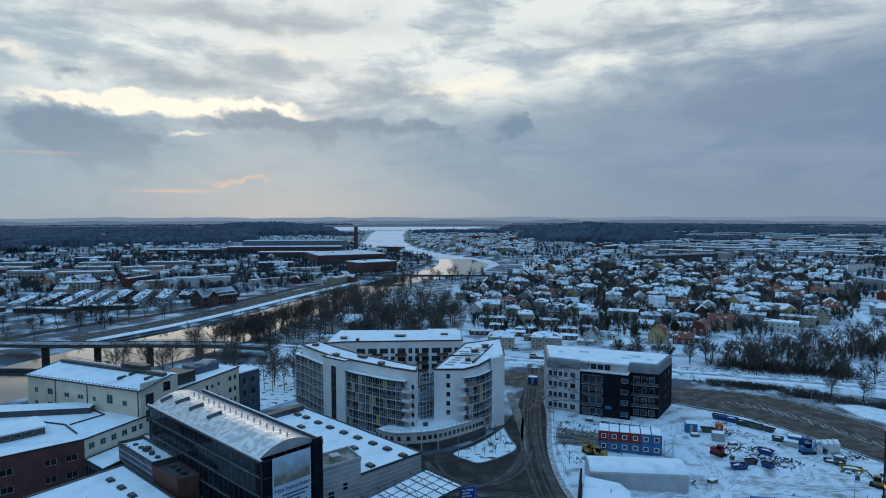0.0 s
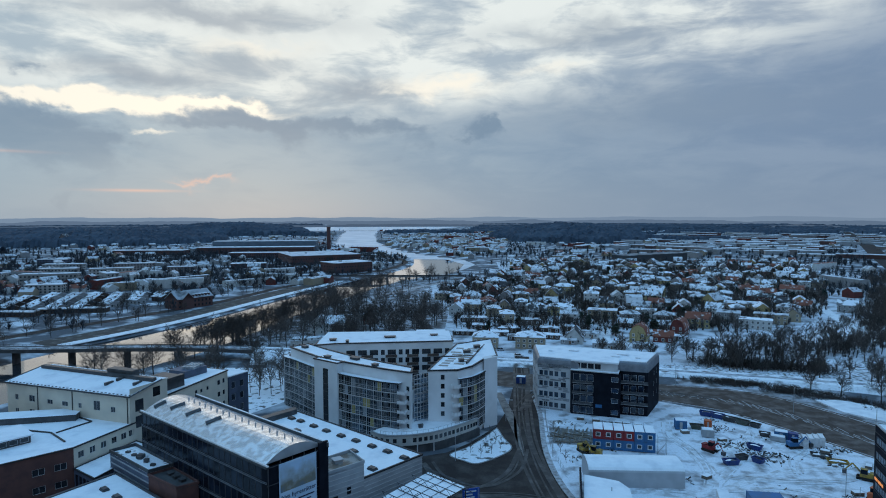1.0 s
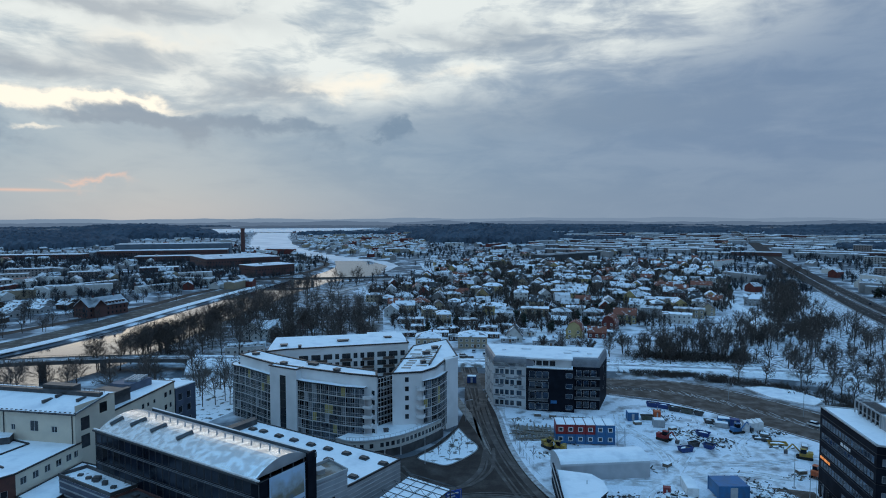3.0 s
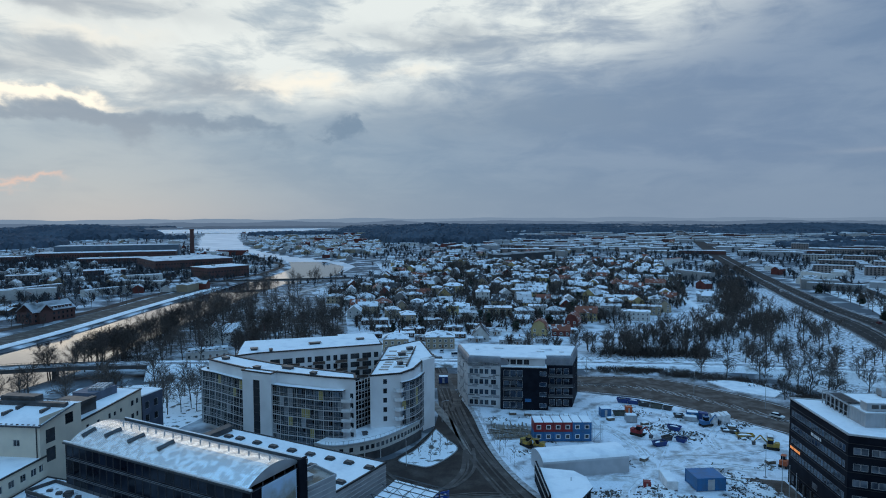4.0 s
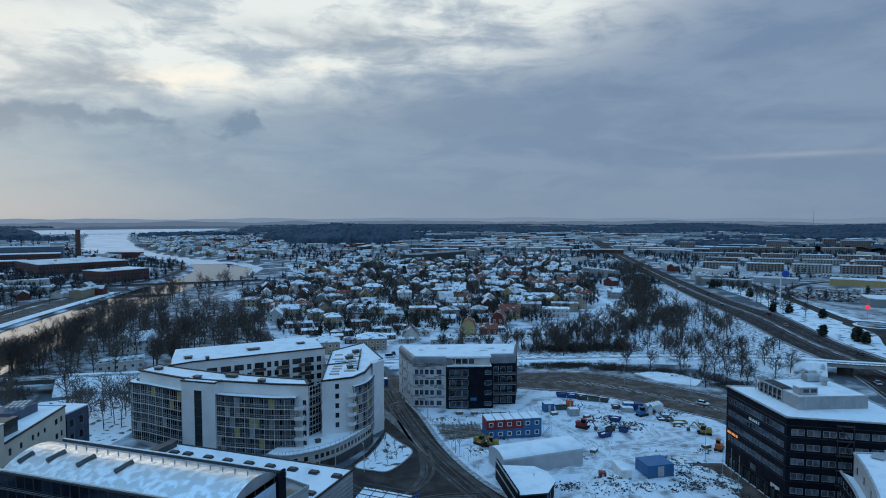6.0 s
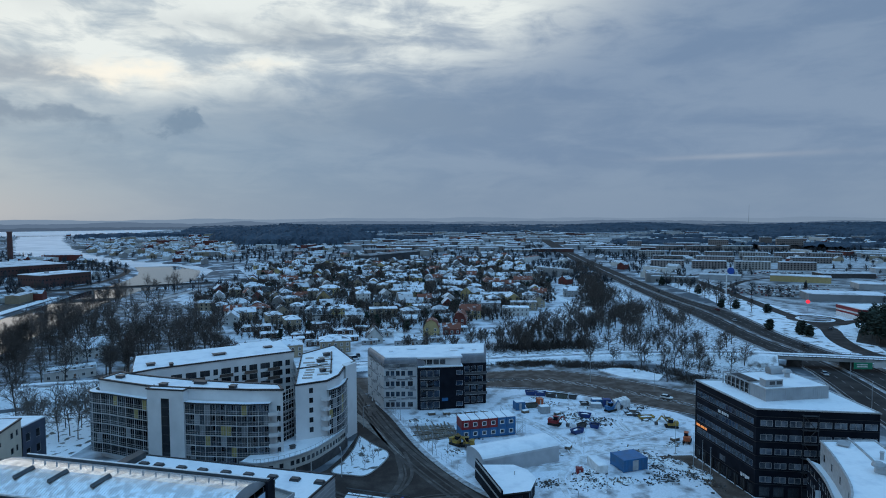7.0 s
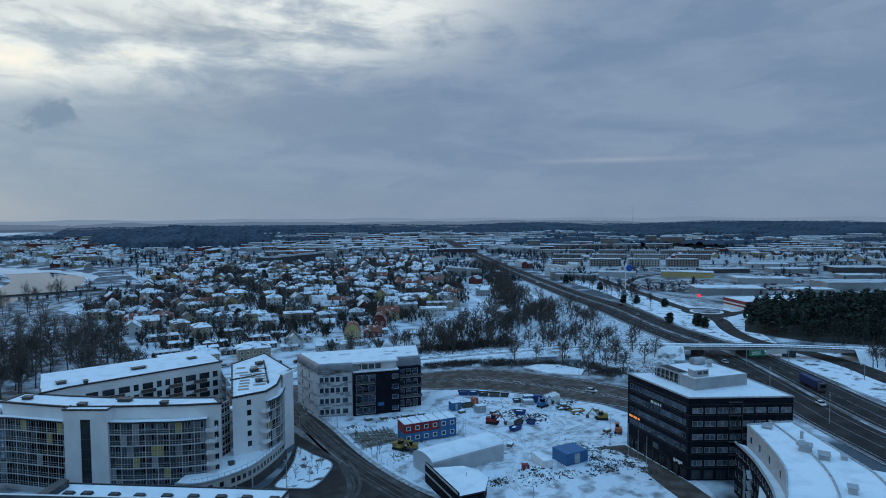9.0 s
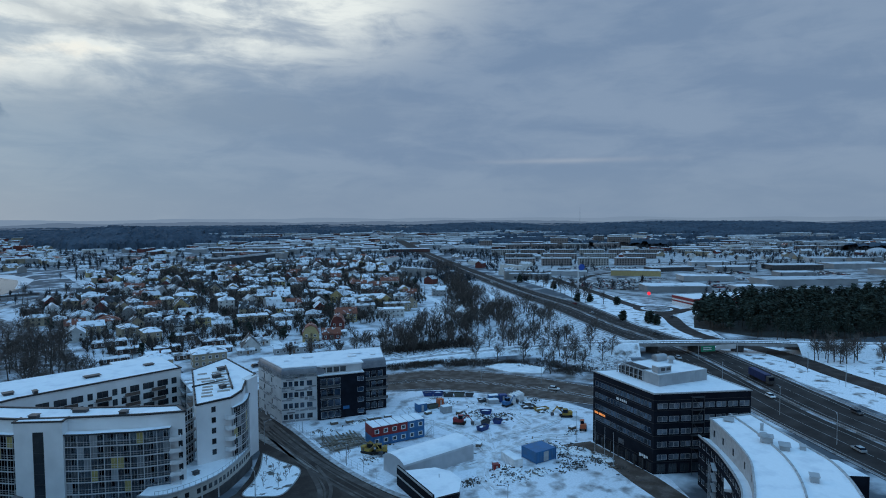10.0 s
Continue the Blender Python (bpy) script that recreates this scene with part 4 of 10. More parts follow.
for z in (5.6, 8.6, 11.6, 14.6, 17.6):
    for u in (9.5, 18.2, 26.0, 33.5):
        p = Vector(BW[1]) + d * u
        b = Shape()
        b.prism([tuple(p), tuple(p + nrm * 1.6), tuple(p + d * 4.2 + nrm * 1.6), tuple(p + d * 4.2)], z, z + 0.2)
        b.bar(tuple(p + nrm * 1.55), tuple(p + d * 4.2 + nrm * 1.55), 0.1, z + 0.2, z + 1.15, 1)
        part("balcony", b, [CONCRETE, surface("balcony_slats", (0.085, 0.06, 0.05), (0.14, 0.10, 0.08), 1.2, 0.8, obj=0.4)], apartments, "brown slatted balcony")

# east block with the sloping roof
EB = [(-31.9, 186.0), (-22.7, 186.9), (-18.6, 191.0), (-15.4, 198.6), (-11.2, 203.0), (-14.0, 225.0), (-26.0, 217.4)]


def east_top(x, y):
    return 21.5 + 0.048 * (y - 186) + 0.02 * (x + 31.7)


s = Shape()
zt = 21.4
windowed(s, apartments, EB[0], EB[1], 0, zt, [(3.9, z, 1.15, 1.5) for z in (7.35, 10.2, 13.05, 15.9, 18.75)], 1, 1, FRAME_DARK)
for i in (1, 2):
    ln = dist(EB[i], EB[i + 1])
    windowed(s, apartments, EB[i], EB[i + 1], 0, zt, rank(ln, max(2, int(ln / 2.9)), 1.0, [f + 0.5 for f in FLOORS], 1.5, 0.7), 1, 1, FRAME_DARK)
for i in (3, 4, 5, 6):
    s.wall(EB[i], EB[(i + 1) % 7], 0, zt)
for i in range(7):
    a, b = EB[i], EB[(i + 1) % 7]
    s.poly([(*a, zt), (*b, zt), (*b, east_top(*b)), (*a, east_top(*a))])
part("wall", s, RENDER_WHITE, apartments)
s = Shape()
s.prism(EB, 21.3, lambda x, y: east_top(x, y) + 0.06)
part("roof", s, ROOF_SNOW, apartments, "sloping roof with half-melted snow")
s = Shape()
for i in range(7):
    a, b = EB[i], EB[(i + 1) % 7]
    m = 8
    for k in range(m):
        p, q = Vector(a).lerp(Vector(b), k / m), Vector(a).lerp(Vector(b), (k + 1) / m)
        z = east_top((p.x + q.x) / 2, (p.y + q.y) / 2)
        s.bar(tuple(p), tuple(q), 0.45, z - 0.15, z + 0.30, 0, ext=0.1)
s.bar((-20.6, 193.2), (-18.0, 207.0), 0.45, 22.0, 22.9)
s.bar((-18.0, 207.0), (-15.2, 222.5), 0.45, 22.4, 23.4)
s.bar((-29.6, 201.0), (-18.8, 203.0), 0.35, 22.3, 22.75)
part("roof_edge", s, TRIM, apartments)
ru = random.Random(19)
BARE = surface("bare_roof_sheet", (0.27, 0.225, 0.19), (0.36, 0.33, 0.31), 1.5, 0.7)
ea, eb_ = Vector((0.163, 0.987)), Vector((0.987, -0.163))
for k in range(11):
    for v0 in (1.0, 5.2):
        ln = ru.uniform(2.6, 4.0)
        p = Vector((-30.6, 187.6)) + ea * (1.0 + k * 2.6) + eb_ * (v0 + ru.uniform(-0.6, 0.8))
        qs = [p, p + eb_ * ln, p + eb_ * ln + ea * 1.5, p + ea * 1.5]
        if ru.random() < 0.8 and p.y < 186.5 + 1.1 * ((p + eb_ * ln).x + 31) * -0.2 + 29 and all((q_.x + 26.4) * 6.4 - (q_.y - 186.6) * 7.0 < -8 for q_ in qs) and all(q_.y > 188 and q_.x < -13.5 for q_ in qs):
            b = Shape()
            b.prism([tuple(q_) for q_ in qs], 21.3, lambda x, y: east_top(x, y) + 0.10)
            part("bare_strip", b, BARE, apartments, "bare brown roof strip")
# white blade wall at the street corner
s = Shape()
s.prism([(-15.2, 197.4), (-11.0, 201.6), (-11.6, 204.4), (-15.8, 200.4)], 0, 22.9)
part("blade_wall", s, RENDER_WHITE, apartments)
glazing("balcony_front", evenly([(-22.4, 186.3), (-19.4, 188.6), (-17.0, 192.2), (-14.9, 197.4)], 1.5), 2.0, 18.9, FLOORS, (-1.3, 1.4), 5)
# rounded white balconies at the glazing's end
for z in FLOORS[1:]:
    b = Shape()
    pts = [(-23.3 + 1.4 * math.cos(a), 186.6 + 1.7 * math.sin(a)) for a in np.linspace(math.pi * 1.0, math.pi * 2.1, 8)]
    b.prism(pts, z, z + 0.2)
    for p, q in zip(pts[:-1], pts[1:]):
        b.bar(p, q, 0.1, z + 0.2, z + 1.1)
    part("balcony", b, RENDER_WHITE, apartments, "rounded white balcony")
for z in FLOORS[1:]:
    b = Shape()
    b.prism([(-40.0, 177.2), (-37.6, 176.6), (-37.2, 178.9), (-39.8, 180.0)], z, z + 0.2)
    b.bar((-40.0, 177.2), (-37.6, 176.6), 0.1, z + 0.2, z + 1.0)
    b.bar((-37.6, 176.6), (-37.2, 178.9), 0.1, z + 0.2, z + 1.0)
    part("balcony", b, RENDER_WHITE, apartments, "small angled white balcony")

# glazed link between the wings
for (a, b) in (((-36.3, 185.2), (-31.9, 190.0)), ((-28.5, 214.5), (-28.2, 224.0))):
    lk = Shape()
    m = 5
    ln = dist(a, b)
    lk.lattice(ln, 17.8, m, 12, 0.17, 0.08)
    link = placed("link", lk.mesh("link", PANEL_WHITE), apartments, wall_pose(a, b, 0, 2.4, 0))
    link["label"] = "white steel-framed glass link"
    for z in (5.5, 8.35, 11.2, 14.05, 16.9):
        g = Shape()
        g.bar((a[0], a[1] + 0.1), (b[0], b[1] + 0.1), 0.04, z, z + 2.7)
        part("pane", g, CLEAR, link)
        g = Shape()
        g.bar((a[0] + 0.6, a[1] + 1.6), (b[0] + 0.6, b[1] + 1.6), 2.6, z - 0.2, z)
        part("landing", g, CONCRETE, link)

# low curved podium
PD = smooth_line([(-47.5, 175.6), (-44.2, 173.2), (-40.5, 172.6), (-35.0, 173.9), (-29.0, 177.0), (-24.2, 181.6), (-20.0, 186.4), (-17.0, 190.6)], 4)
s = Shape()
for i, (a, b) in enumerate(zip(PD[:-1], PD[1:])):
    ln = dist(a, b)
    windowed(s, apartments, a, b, 2.5, 5.6, [(ln / 2 - 0.55, 3.35, 1.1, 1.3)] if i % 2 == 0 or i > 12 else [], 1, 1, FRAME_DARK)
part("podium_wall", s, surface("pale_podium", (0.50, 0.49, 0.46), (0.44, 0.43, 0.40), 2, 0.8), apartments, "pale curved podium wall")
s = Shape()
inner = [(-21.5, 193.0), (-31.0, 191.5), (-37.0, 187.0), (-43.0, 182.0)]
s.prism(PD + inner, 5.3, 5.62, 0, 1)
for p, q in zip(PD[:-1], PD[1:]):
    s.bar(p, q, 0.35, 5.5, 5.85, 0, ext=0.05)
part("podium_roof", s, [GREY_TRIM, ROOF_SNOW], apartments, "snowy podium terrace")
s = Shape()
rail_pts = PD[4:]
for p, q in zip(rail_pts[:-1], rail_pts[1:]):
    s.bar(p, q, 0.05, 6.75, 6.82)
    s.box(p[0] - 0.04, p[0] + 0.04, p[1] - 0.04, p[1] + 0.04, 5.8, 6.8)
part("terrace_rail", s, METAL, apartments)
s = Shape()
lowring = [(p[0] + (0.8 if p[0] > -30 else 0.0), p[1] + 0.5) for p in PD]
s.prism(lowring + inner, 0, 2.5)
part("plinth", s, DARK_CONCRETE, apartments, "dark recessed ground floor")
for k in range(1, len(PD), 3):
    c = Shape()
    c.box(PD[k][0] - 0.15, PD[k][0] + 0.15, PD[k][1] - 0.15, PD[k][1] + 0.15, 0, 2.5)
    part("column", c, PANEL_WHITE, apartments)


# rooftop hatches and cowls
def roof_unit(x, y, z, w, dpt, h, turn, mat=METAL_DARK, label="low dark roof ventilator", parent=None):
    q = Shape()
    q.box(-w / 2, w / 2, -dpt / 2, dpt / 2, 0, h)
    q.box(-w * 0.62, w * 0.62, -dpt * 0.62, dpt * 0.62, h, h + 0.12)
    ob = new("ventilator", q.mesh("ventilator", mat))
    ob.matrix_basis = pose(x, y, z, 0, 0, turn)
    tagged(ob, label, "ventilator", "roof ventilators")
    return ob


for x, y, w in ((-57, 193.5, 3.2), (-66.5, 194.6, 1.8), (-48.5, 185.6, 1.6), (-79, 208.5, 2.0)):
    roof_unit(x, y, TOP + 0.12, w, 1.6, 0.7, -32)
for x, y, w in ((-72, 219, 2.2), (-52, 226, 3.6), (-36, 231.5, 2.4), (-66, 217, 1.0)):
    roof_unit(x, y, TOPB + 0.1, w, 1.8, 0.9, 12)
for x, y, w in ((-21.5, 206.5, 2.2), (-22.5, 196, 1.5), (-18.5, 213, 2.0)):
    roof_unit(x, y, east_top(x, y) - 0.1, w, 1.5, 1.0, 20)
roof_unit(-33.5, 180.5, 5.6, 1.3, 1.1, 0.8, 20)
s = Shape()
s.prism([(-44, 241), (-33, 243), (-34, 249), (-45, 247)], 0, 22)
annexe = thing("stair_house", -39, 245, 0, "small white stair house with a snowy roof behind the wing", "building")
part("wall", s, RENDER_WHITE, annexe)
s = Shape()
s.prism([(-44.3, 240.8), (-32.7, 242.8), (-33.7, 249.2), (-45.3, 247.2)], 22, 22.5)
part("roof", s, ROOF_SNOW, annexe)

# ---- the five-storey building, half white and half black ----
office = thing("residential_block", 22, 226, 0, "five-storey block half white and half black under a metal attic", "building")
P0, P1, P1b, P2, P2b, P3, P4, P5 = (2.9, 220.7), (14.2, 217.0), (14.5, 215.8), (30.5, 212.3), (31.4, 216.6), (40.2, 215.0), (47.8, 232.0), (2.0, 242.0)
s = Shape()
ln = dist(P0, P1)
hw = []
for z in (1.0, 4.8, 8.55, 12.3):
    for u, w in ((0.7, 1.3), (2.45, 1.3), (4.3, 1.35), (6.2, 1.35), (8.5, 1.8)):
        hw.append((u, z, w, 1.75))
windowed(s, office, P0, P1, 0, 16.5, hw, 2, 1, FRAME_DARK, GLASS_BLUE)
windowed(s, office, P5, P0, 0, 16.5, [(dist(P5, P0) - 9, z, 1.0, 1.7) for z in (4.8, 8.55, 12.3)] + [(dist(P5, P0) - 16, z, 1.0, 1.7) for z in (1.0, 4.8, 8.55, 12.3)], 1, 1, FRAME_DARK)
part("wall", s, PANEL_WHITE, office, "white panel facade")
rp = random.Random(8)
# the facing: pale grey and white boards laid in courses between the window rows
BOARD = {}
for lw, pa, pb in ((ln, P0, P1), (dist(P5, P0), P5, P0)):
    for z in (0.25, 3.1, 3.7, 4.2, 6.9, 7.45, 8.0, 10.65, 11.2, 11.75, 14.4, 15.0, 15.6):
        for k in range(int(lw / 1.5)):
            if rp.random() < 0.42:
                w = rp.choice((1.2, 1.8, 2.4))
                if w not in BOARD:
                    g = Shape()
                    g.box(0, w, -0.035, 0.02, 0, 0.46)
                    BOARD[w] = g.mesh("panel", PANEL_GREY)
                placed("panel", BOARD[w], office, wall_pose(pa, pb, min(0.15 + k * 1.5, lw - w - 0.1), z, 0.0))
s = Shape()
hd = []
for z in (0.5, 4.5, 8.1, 11.9):
    hd += [(0.6, z, 2.1, 2.4), (2.95, z, 2.1, 2.4), (5.3, z, 2.1, 2.4), (13.4, z + 0.4, 2.3, 1.7)]
windowed(s, office, P1b, P2, 0, 15.3, hd, 1, 1, WHITE_P, GLASS_BLUE)
s.wall(P1, P1b, 0, 15.3)
s.wall(P2, P2b, 0, 15.3)
windowed(s, office, P2b, P3, 0, 15.3, [(u, z, 1.9, 2.2) for z in (0.6, 4.6, 8.2, 12.0) for u in (0.8, 3.3, 5.8)], 1, 1, WHITE_P, GLASS_BLUE)
windowed(s, office, P3, P4, 0, 15.3, [(u, z, 1.2, 1.8) for z in (4.8, 8.4, 12.2) for u in (9.0, 13.5)], 1, 1, FRAME)
s.wall(P4, P5, 0, 16.5)
part("dark_wall", s, BLACK, office, "black panel facade")
for z in (3.9, 7.6, 11.3):
    b = Shape()
    b.prism([P2b, (P2b[0] - 0.2, P2b[1] - 1.5), (P3[0] - 0.2, P3[1] - 1.5), P3], z, z + 0.18)
    b.bar((P2b[0] - 0.2, P2b[1] - 1.45), (P3[0] - 0.2, P3[1] - 1.45), 0.08, z + 0.18, z + 1.1, 1)
    part("balcony", b, [CONCRETE, METAL_DARK], office, "dark balcony rail")
for z in (3.8, 7.5, 11.2):
    b = Shape()
    e = (Vector(P2) - Vector(P1b)).normalized()
    nn = Vector((e.y, -e.x))
    p = Vector(P1b) + e * 0.3
    b.prism([tuple(p), tuple(p + nn * 0.9), tuple(p + e * 6.9 + nn * 0.9), tuple(p + e * 6.9)], z, z + 0.16)
    b.bar(tuple(p + nn * 0.85), tuple(p + e * 6.9 + nn * 0.85), 0.06, z + 0.16, z + 1.0, 1)
    part("balcony", b, [CONCRETE, METAL_DARK], office, "shallow dark balcony")
# rounded attic
body = [P0, P1, P2b, P3, P4, P5]
s = Shape()
prof = [(15.3, 0.0), (16.5, 0.0), (17.4, 0.08), (18.1, 0.30), (18.5, 0.75), (18.65, 1.3)]
for (za, ka), (zb, kb) in zip(prof[:-1], prof[1:]):
    A, B = shrink(body, ka), shrink(body, kb)
    for i in range(len(body)):
        j = (i + 1) % len(body)
        s.poly([(*A[i], za), (*A[j], za), (*B[j], zb), (*B[i], zb)])
part("attic", s, ZINC, office, "rounded grey metal attic")
s = Shape()
s.prism(shrink(body, 0.85), 18.45, 18.78)
part("roof", s, ROOF_SNOW, office, "flat roof under deep snow")
s = Shape()
s.prism([(14.1, 215.8), (29.8, 211.9), (30.9, 216.2), (31.5, 222.0), (16.5, 224.0)], 15.3, 15.6, 0, 1)
part("ledge", s, [PANEL_WHITE, ROOF_SNOW], office)
s = Shape()
Q0, Q1 = (14.9, 217.4), (29.7, 213.8)
windowed(s, office, Q0, Q1, 15.5, 18.4, [(0.6 + k * 2.35, 16.0, 2.0, 1.8) for k in range(4)], 2, 1, FRAME_DARK)
s.wall(Q1, (31.2, 219.5), 15.5, 18.4)
s.wall((15.6, 221.5), Q0, 15.5, 18.4)
part("attic_front", s, PANEL_WHITE, office)
s = Shape()
s.prism([(14.2, 216.8), (30.0, 212.9), (31.8, 221.0), (17.0, 226.0)], 18.4, 18.9)
part("roof_overhang", s, ROOF_SNOW, office)
for x, y, w in ((16.5, 231.0, 3.2), (33.5, 226.5, 3.6), (30.5, 223.0, 2.6), (8.0, 229.5, 1.4), (38.0, 221.0, 1.6)):
    roof_unit(x, y, 18.7, w, w * 0.7, 0.5, -12, ROOF_SNOW, "snowed-over hatch on a flat roof")
g = Shape()
g.box(0, 2.2, -0.12, 0.0, 0, 1.1)
placed("sign", g.mesh("sign", BLUE_BOX), office, wall_pose(P1b, P2, 8.2, 3.0, 0.0))

# ---- the black office block ----
KL, KF, KR, KB = (76.1, 148.6), (70.8, 122.7), (95.2, 109.6), (104.5, 136.5)
black = thing("office_block", 87, 130, 0, "six-storey black-clad office block with ribbon windows and a snowy flat roof", "building")
s = Shape()
KT = 22.0
lf, rf = dist(KL, KF), dist(KF, KR)
rows = [17.9, 14.4, 10.9, 7.4]
hl = rank(lf, 17, 1.30, rows, 1.55, 1.0) + rank(lf - 12, 9, 1.30, [3.9], 1.55, 12.0, 0.0)
windowed(s, black, KL, KF, 3.2, KT, hl, 1, 1, FRAME_GREY, GLASS_BLUE, 0.12)
hr = [(1.0 + g_ * 3.35 + k_ * 1.42, z, 1.36, 1.5) for z in rows + [3.9] for g_ in range(8) for k_ in range(2)]
windowed(s, black, KF, KR, 3.2, KT, hr, 1, 1, GREY_TRIM, GLASS_SKY, 0.12)
s.wall(KR, KB, 0, KT)
windowed(s, black, KB, KL, 0, KT, rank(dist(KB, KL), 14, 1.3, rows, 1.5, 1.2), 1, 1, FRAME)
windowed(s, black, KF, KR, 0, 3.2, rank(rf, 8, 2.4, [0.4], 2.4, 1.0), 2, 1, FRAME_DARK)
windowed(s, black, KL, KF, 0, 3.2, rank(lf, 9, 2.2, [0.4], 2.4, 0.8), 2, 1, FRAME_DARK)
part("wall", s, BLACK, black, "matt black facade panels")
K4 = [KF, KR, KB, KL]
s = Shape()
s.prism(K4, KT - 0.1, KT + 0.08)
part("roof", s, ROOF_SNOW, black, "flat roof under even snow")
s = Shape()
parapet(s, K4, KT, 0.45, 0.30)
part("roof_edge", s, GREY_TRIM, black)
s = Shape()
for z in (3.4, 6.9, 10.4, 13.9, 17.4, 20.2):
    s.bar(KL, KF, 0.10, z, z + 0.12)
    s.bar(KF, KR, 0.10, z, z + 0.12)
part("panel_joint", s, TRIM, black)
PH = [(77.9, 126.4), (95.1, 122.8), (98.4, 138.5), (84.4, 141.4), (82.4, 131.7), (79.0, 132.4)]
PT = 25.2
pent = Shape()
pent.prism(PH, KT, PT, 0, 1)
penthouse = part("penthouse", pent, [METAL, ROOF_SNOW], black, "ribbed light metal plant room")
for i in range(len(PH)):
    a, b = PH[i], PH[(i + 1) % len(PH)]
    n = int(dist(a, b) / 0.6)
    rib = Shape()
    for k in range(n):
        p = Vector(a).lerp(Vector(b), k / n)
        rib.box(p.x - 0.06, p.x + 0.06, p.y - 0.06, p.y + 0.06, KT, PT - 0.1)
    part("ribs", rib, METAL, penthouse)
s = Shape()
parapet(s, PH, PT - 0.1, 0.25, 0.25)
part("penthouse_edge", s, GREY_TRIM, penthouse)
# open frame with coolers along the recessed side
pu, pv = Vector((0.205, 0.979)), Vector((0.979, -0.205))
pg = Vector((78.9, 132.6))
for k in range(7):
    a, b = pg + pu * (k * 1.9), pg + pu * (k * 1.9) + pv * 3.2
    s = Shape()
    for p in (a, b):
        s.box(p.x - 0.1, p.x + 0.1, p.y - 0.1, p.y + 0.1, KT, PT + 0.1)
    s.bar(tuple(a), tuple(b), 0.22, PT - 0.1, PT + 0.2)
    part("cooler_frame", s, METAL, black, "pale metal frame over the coolers")
for k in range(6):
    c = pg + pu * (k * 1.9 + 0.95) + pv * 1.7
    s = Shape()
    q0, q1 = c - pv * 1.3, c + pv * 1.3
    s.bar(tuple(q0), tuple(q1), 1.25, KT + 0.5, KT + 2.2)
    s.bar(tuple(q0), tuple(q1), 0.9, KT, KT + 0.5)
    part("cooler", s, METAL_DARK, black, "dark rooftop cooler")
s = Shape()
for k in range(9):
    a = pg + pv * (0.5 + 0.3 * k)
    s.bar(tuple(a + pu * 1.0), tuple(a + pu * 8.6), 0.17, PT + 0.2, PT + 0.3)
part("slats", s, METAL_DARK, black, "dark slatted screen")
s = Shape()
s.bar(tuple(pg), tuple(pg + pu * 11.4), 0.18, PT - 0.1, PT + 0.2)
s.bar(tuple(pg), tuple(pg + pu * 11.4), 0.10, KT + 1.3, KT + 1.4)
part("cooler_rail", s, METAL, black)
s = Shape()
s.bar((79.6, 129.0), (84.2, 128.0), 2.6, PT + 0.15, PT + 1.9)
s.bar((79.4, 129.0), (84.4, 128.0), 2.9, PT + 1.9, PT + 2.05, 1)
vent_box = part("vent_box", s, [METAL, ROOF_SNOW], penthouse, "pale ventilation box with dark grilles")
for k in range(2):
    s = Shape()
    p = Vector((80.3 + 1.9 * k, 127.55 - 0.41 * k))
    s.bar(tuple(p), tuple(p + pv * 1.5), 0.1, PT + 0.6, PT + 1.5)
    part("grille", s, METAL_DARK, vent_box)
s = Shape()
lo_, hi_ = Vector((91.3, 137.9)), Vector((95.2, 137.0))
nw = Vector((0.225, 0.974))
prof_ = [(1.3, 0.0), (1.3, 1.0), (1.1, 1.45), (0.6, 1.75), (-0.6, 1.75), (-1.1, 1.45), (-1.3, 1.0), (-1.3, 0.0)]
for (w0, h0), (w1, h1) in zip(prof_[:-1], prof_[1:]):
    s.poly([(*(lo_ + nw * w0), PT + 0.2 + h0), (*(hi_ + nw * w0), PT + 0.2 + h0), (*(hi_ + nw * w1), PT + 0.2 + h1), (*(lo_ + nw * w1), PT + 0.2 + h1)])
for e in (lo_, hi_):
    ends = [(*(e + nw * w), PT + 0.2 + h) for w, h in prof_]
    s.poly(ends)
    s.poly(ends[::-1])
part("fan_housing", s, METAL, penthouse, "rounded pale fan housing")


def cowl(x, y, z, r, parent):
    c = Shape()
    for za, zb, ra, rb in ((0, 1.0, r * 0.75, r * 0.75), (1.0, 1.25, r * 0.8, r * 1.35), (1.25, 1.6, r * 1.35, r * 1.35), (1.6, 2.1, r * 1.35, r * 0.85)):
        c.beam((x, y, z + za), (x, y, z + zb), ra, rb, 12)
    return part("cowl", c, METAL, parent, "round ventilation cowl")


cowl(93.2, 133.4, 25.2, 0.9, black)
st = Shape()
kd = (Vector(KR) - Vector(KF)).normalized()
kn = Vector((kd.y, -kd.x)) * 0.7
for k in range(5):
    u0, u1 = (10.6, 13.4) if k % 2 else (13.4, 10.6)
    p, q = Vector(KF) + kd * u0 + kn, Vector(KF) + kd * u1 + kn
    st.beam((p.x, p.y, 3.6 + k * 3.5), (q.x, q.y, 7.1 + k * 3.5), 0.10)
    st.bar(tuple(Vector(KF) + kd * 10.2 + kn), tuple(Vector(KF) + kd * 13.8 + kn), 1.0, 7.0 + k * 3.5, 7.1 + k * 3.5)
for u in (10.3, 13.7):
    p = Vector(KF) + kd * u + kn * 1.6
    st.beam((p.x, p.y, 0), (p.x, p.y, 21.6), 0.07)
part("fire_stair", st, METAL_DARK, black, "grey steel outside stair")
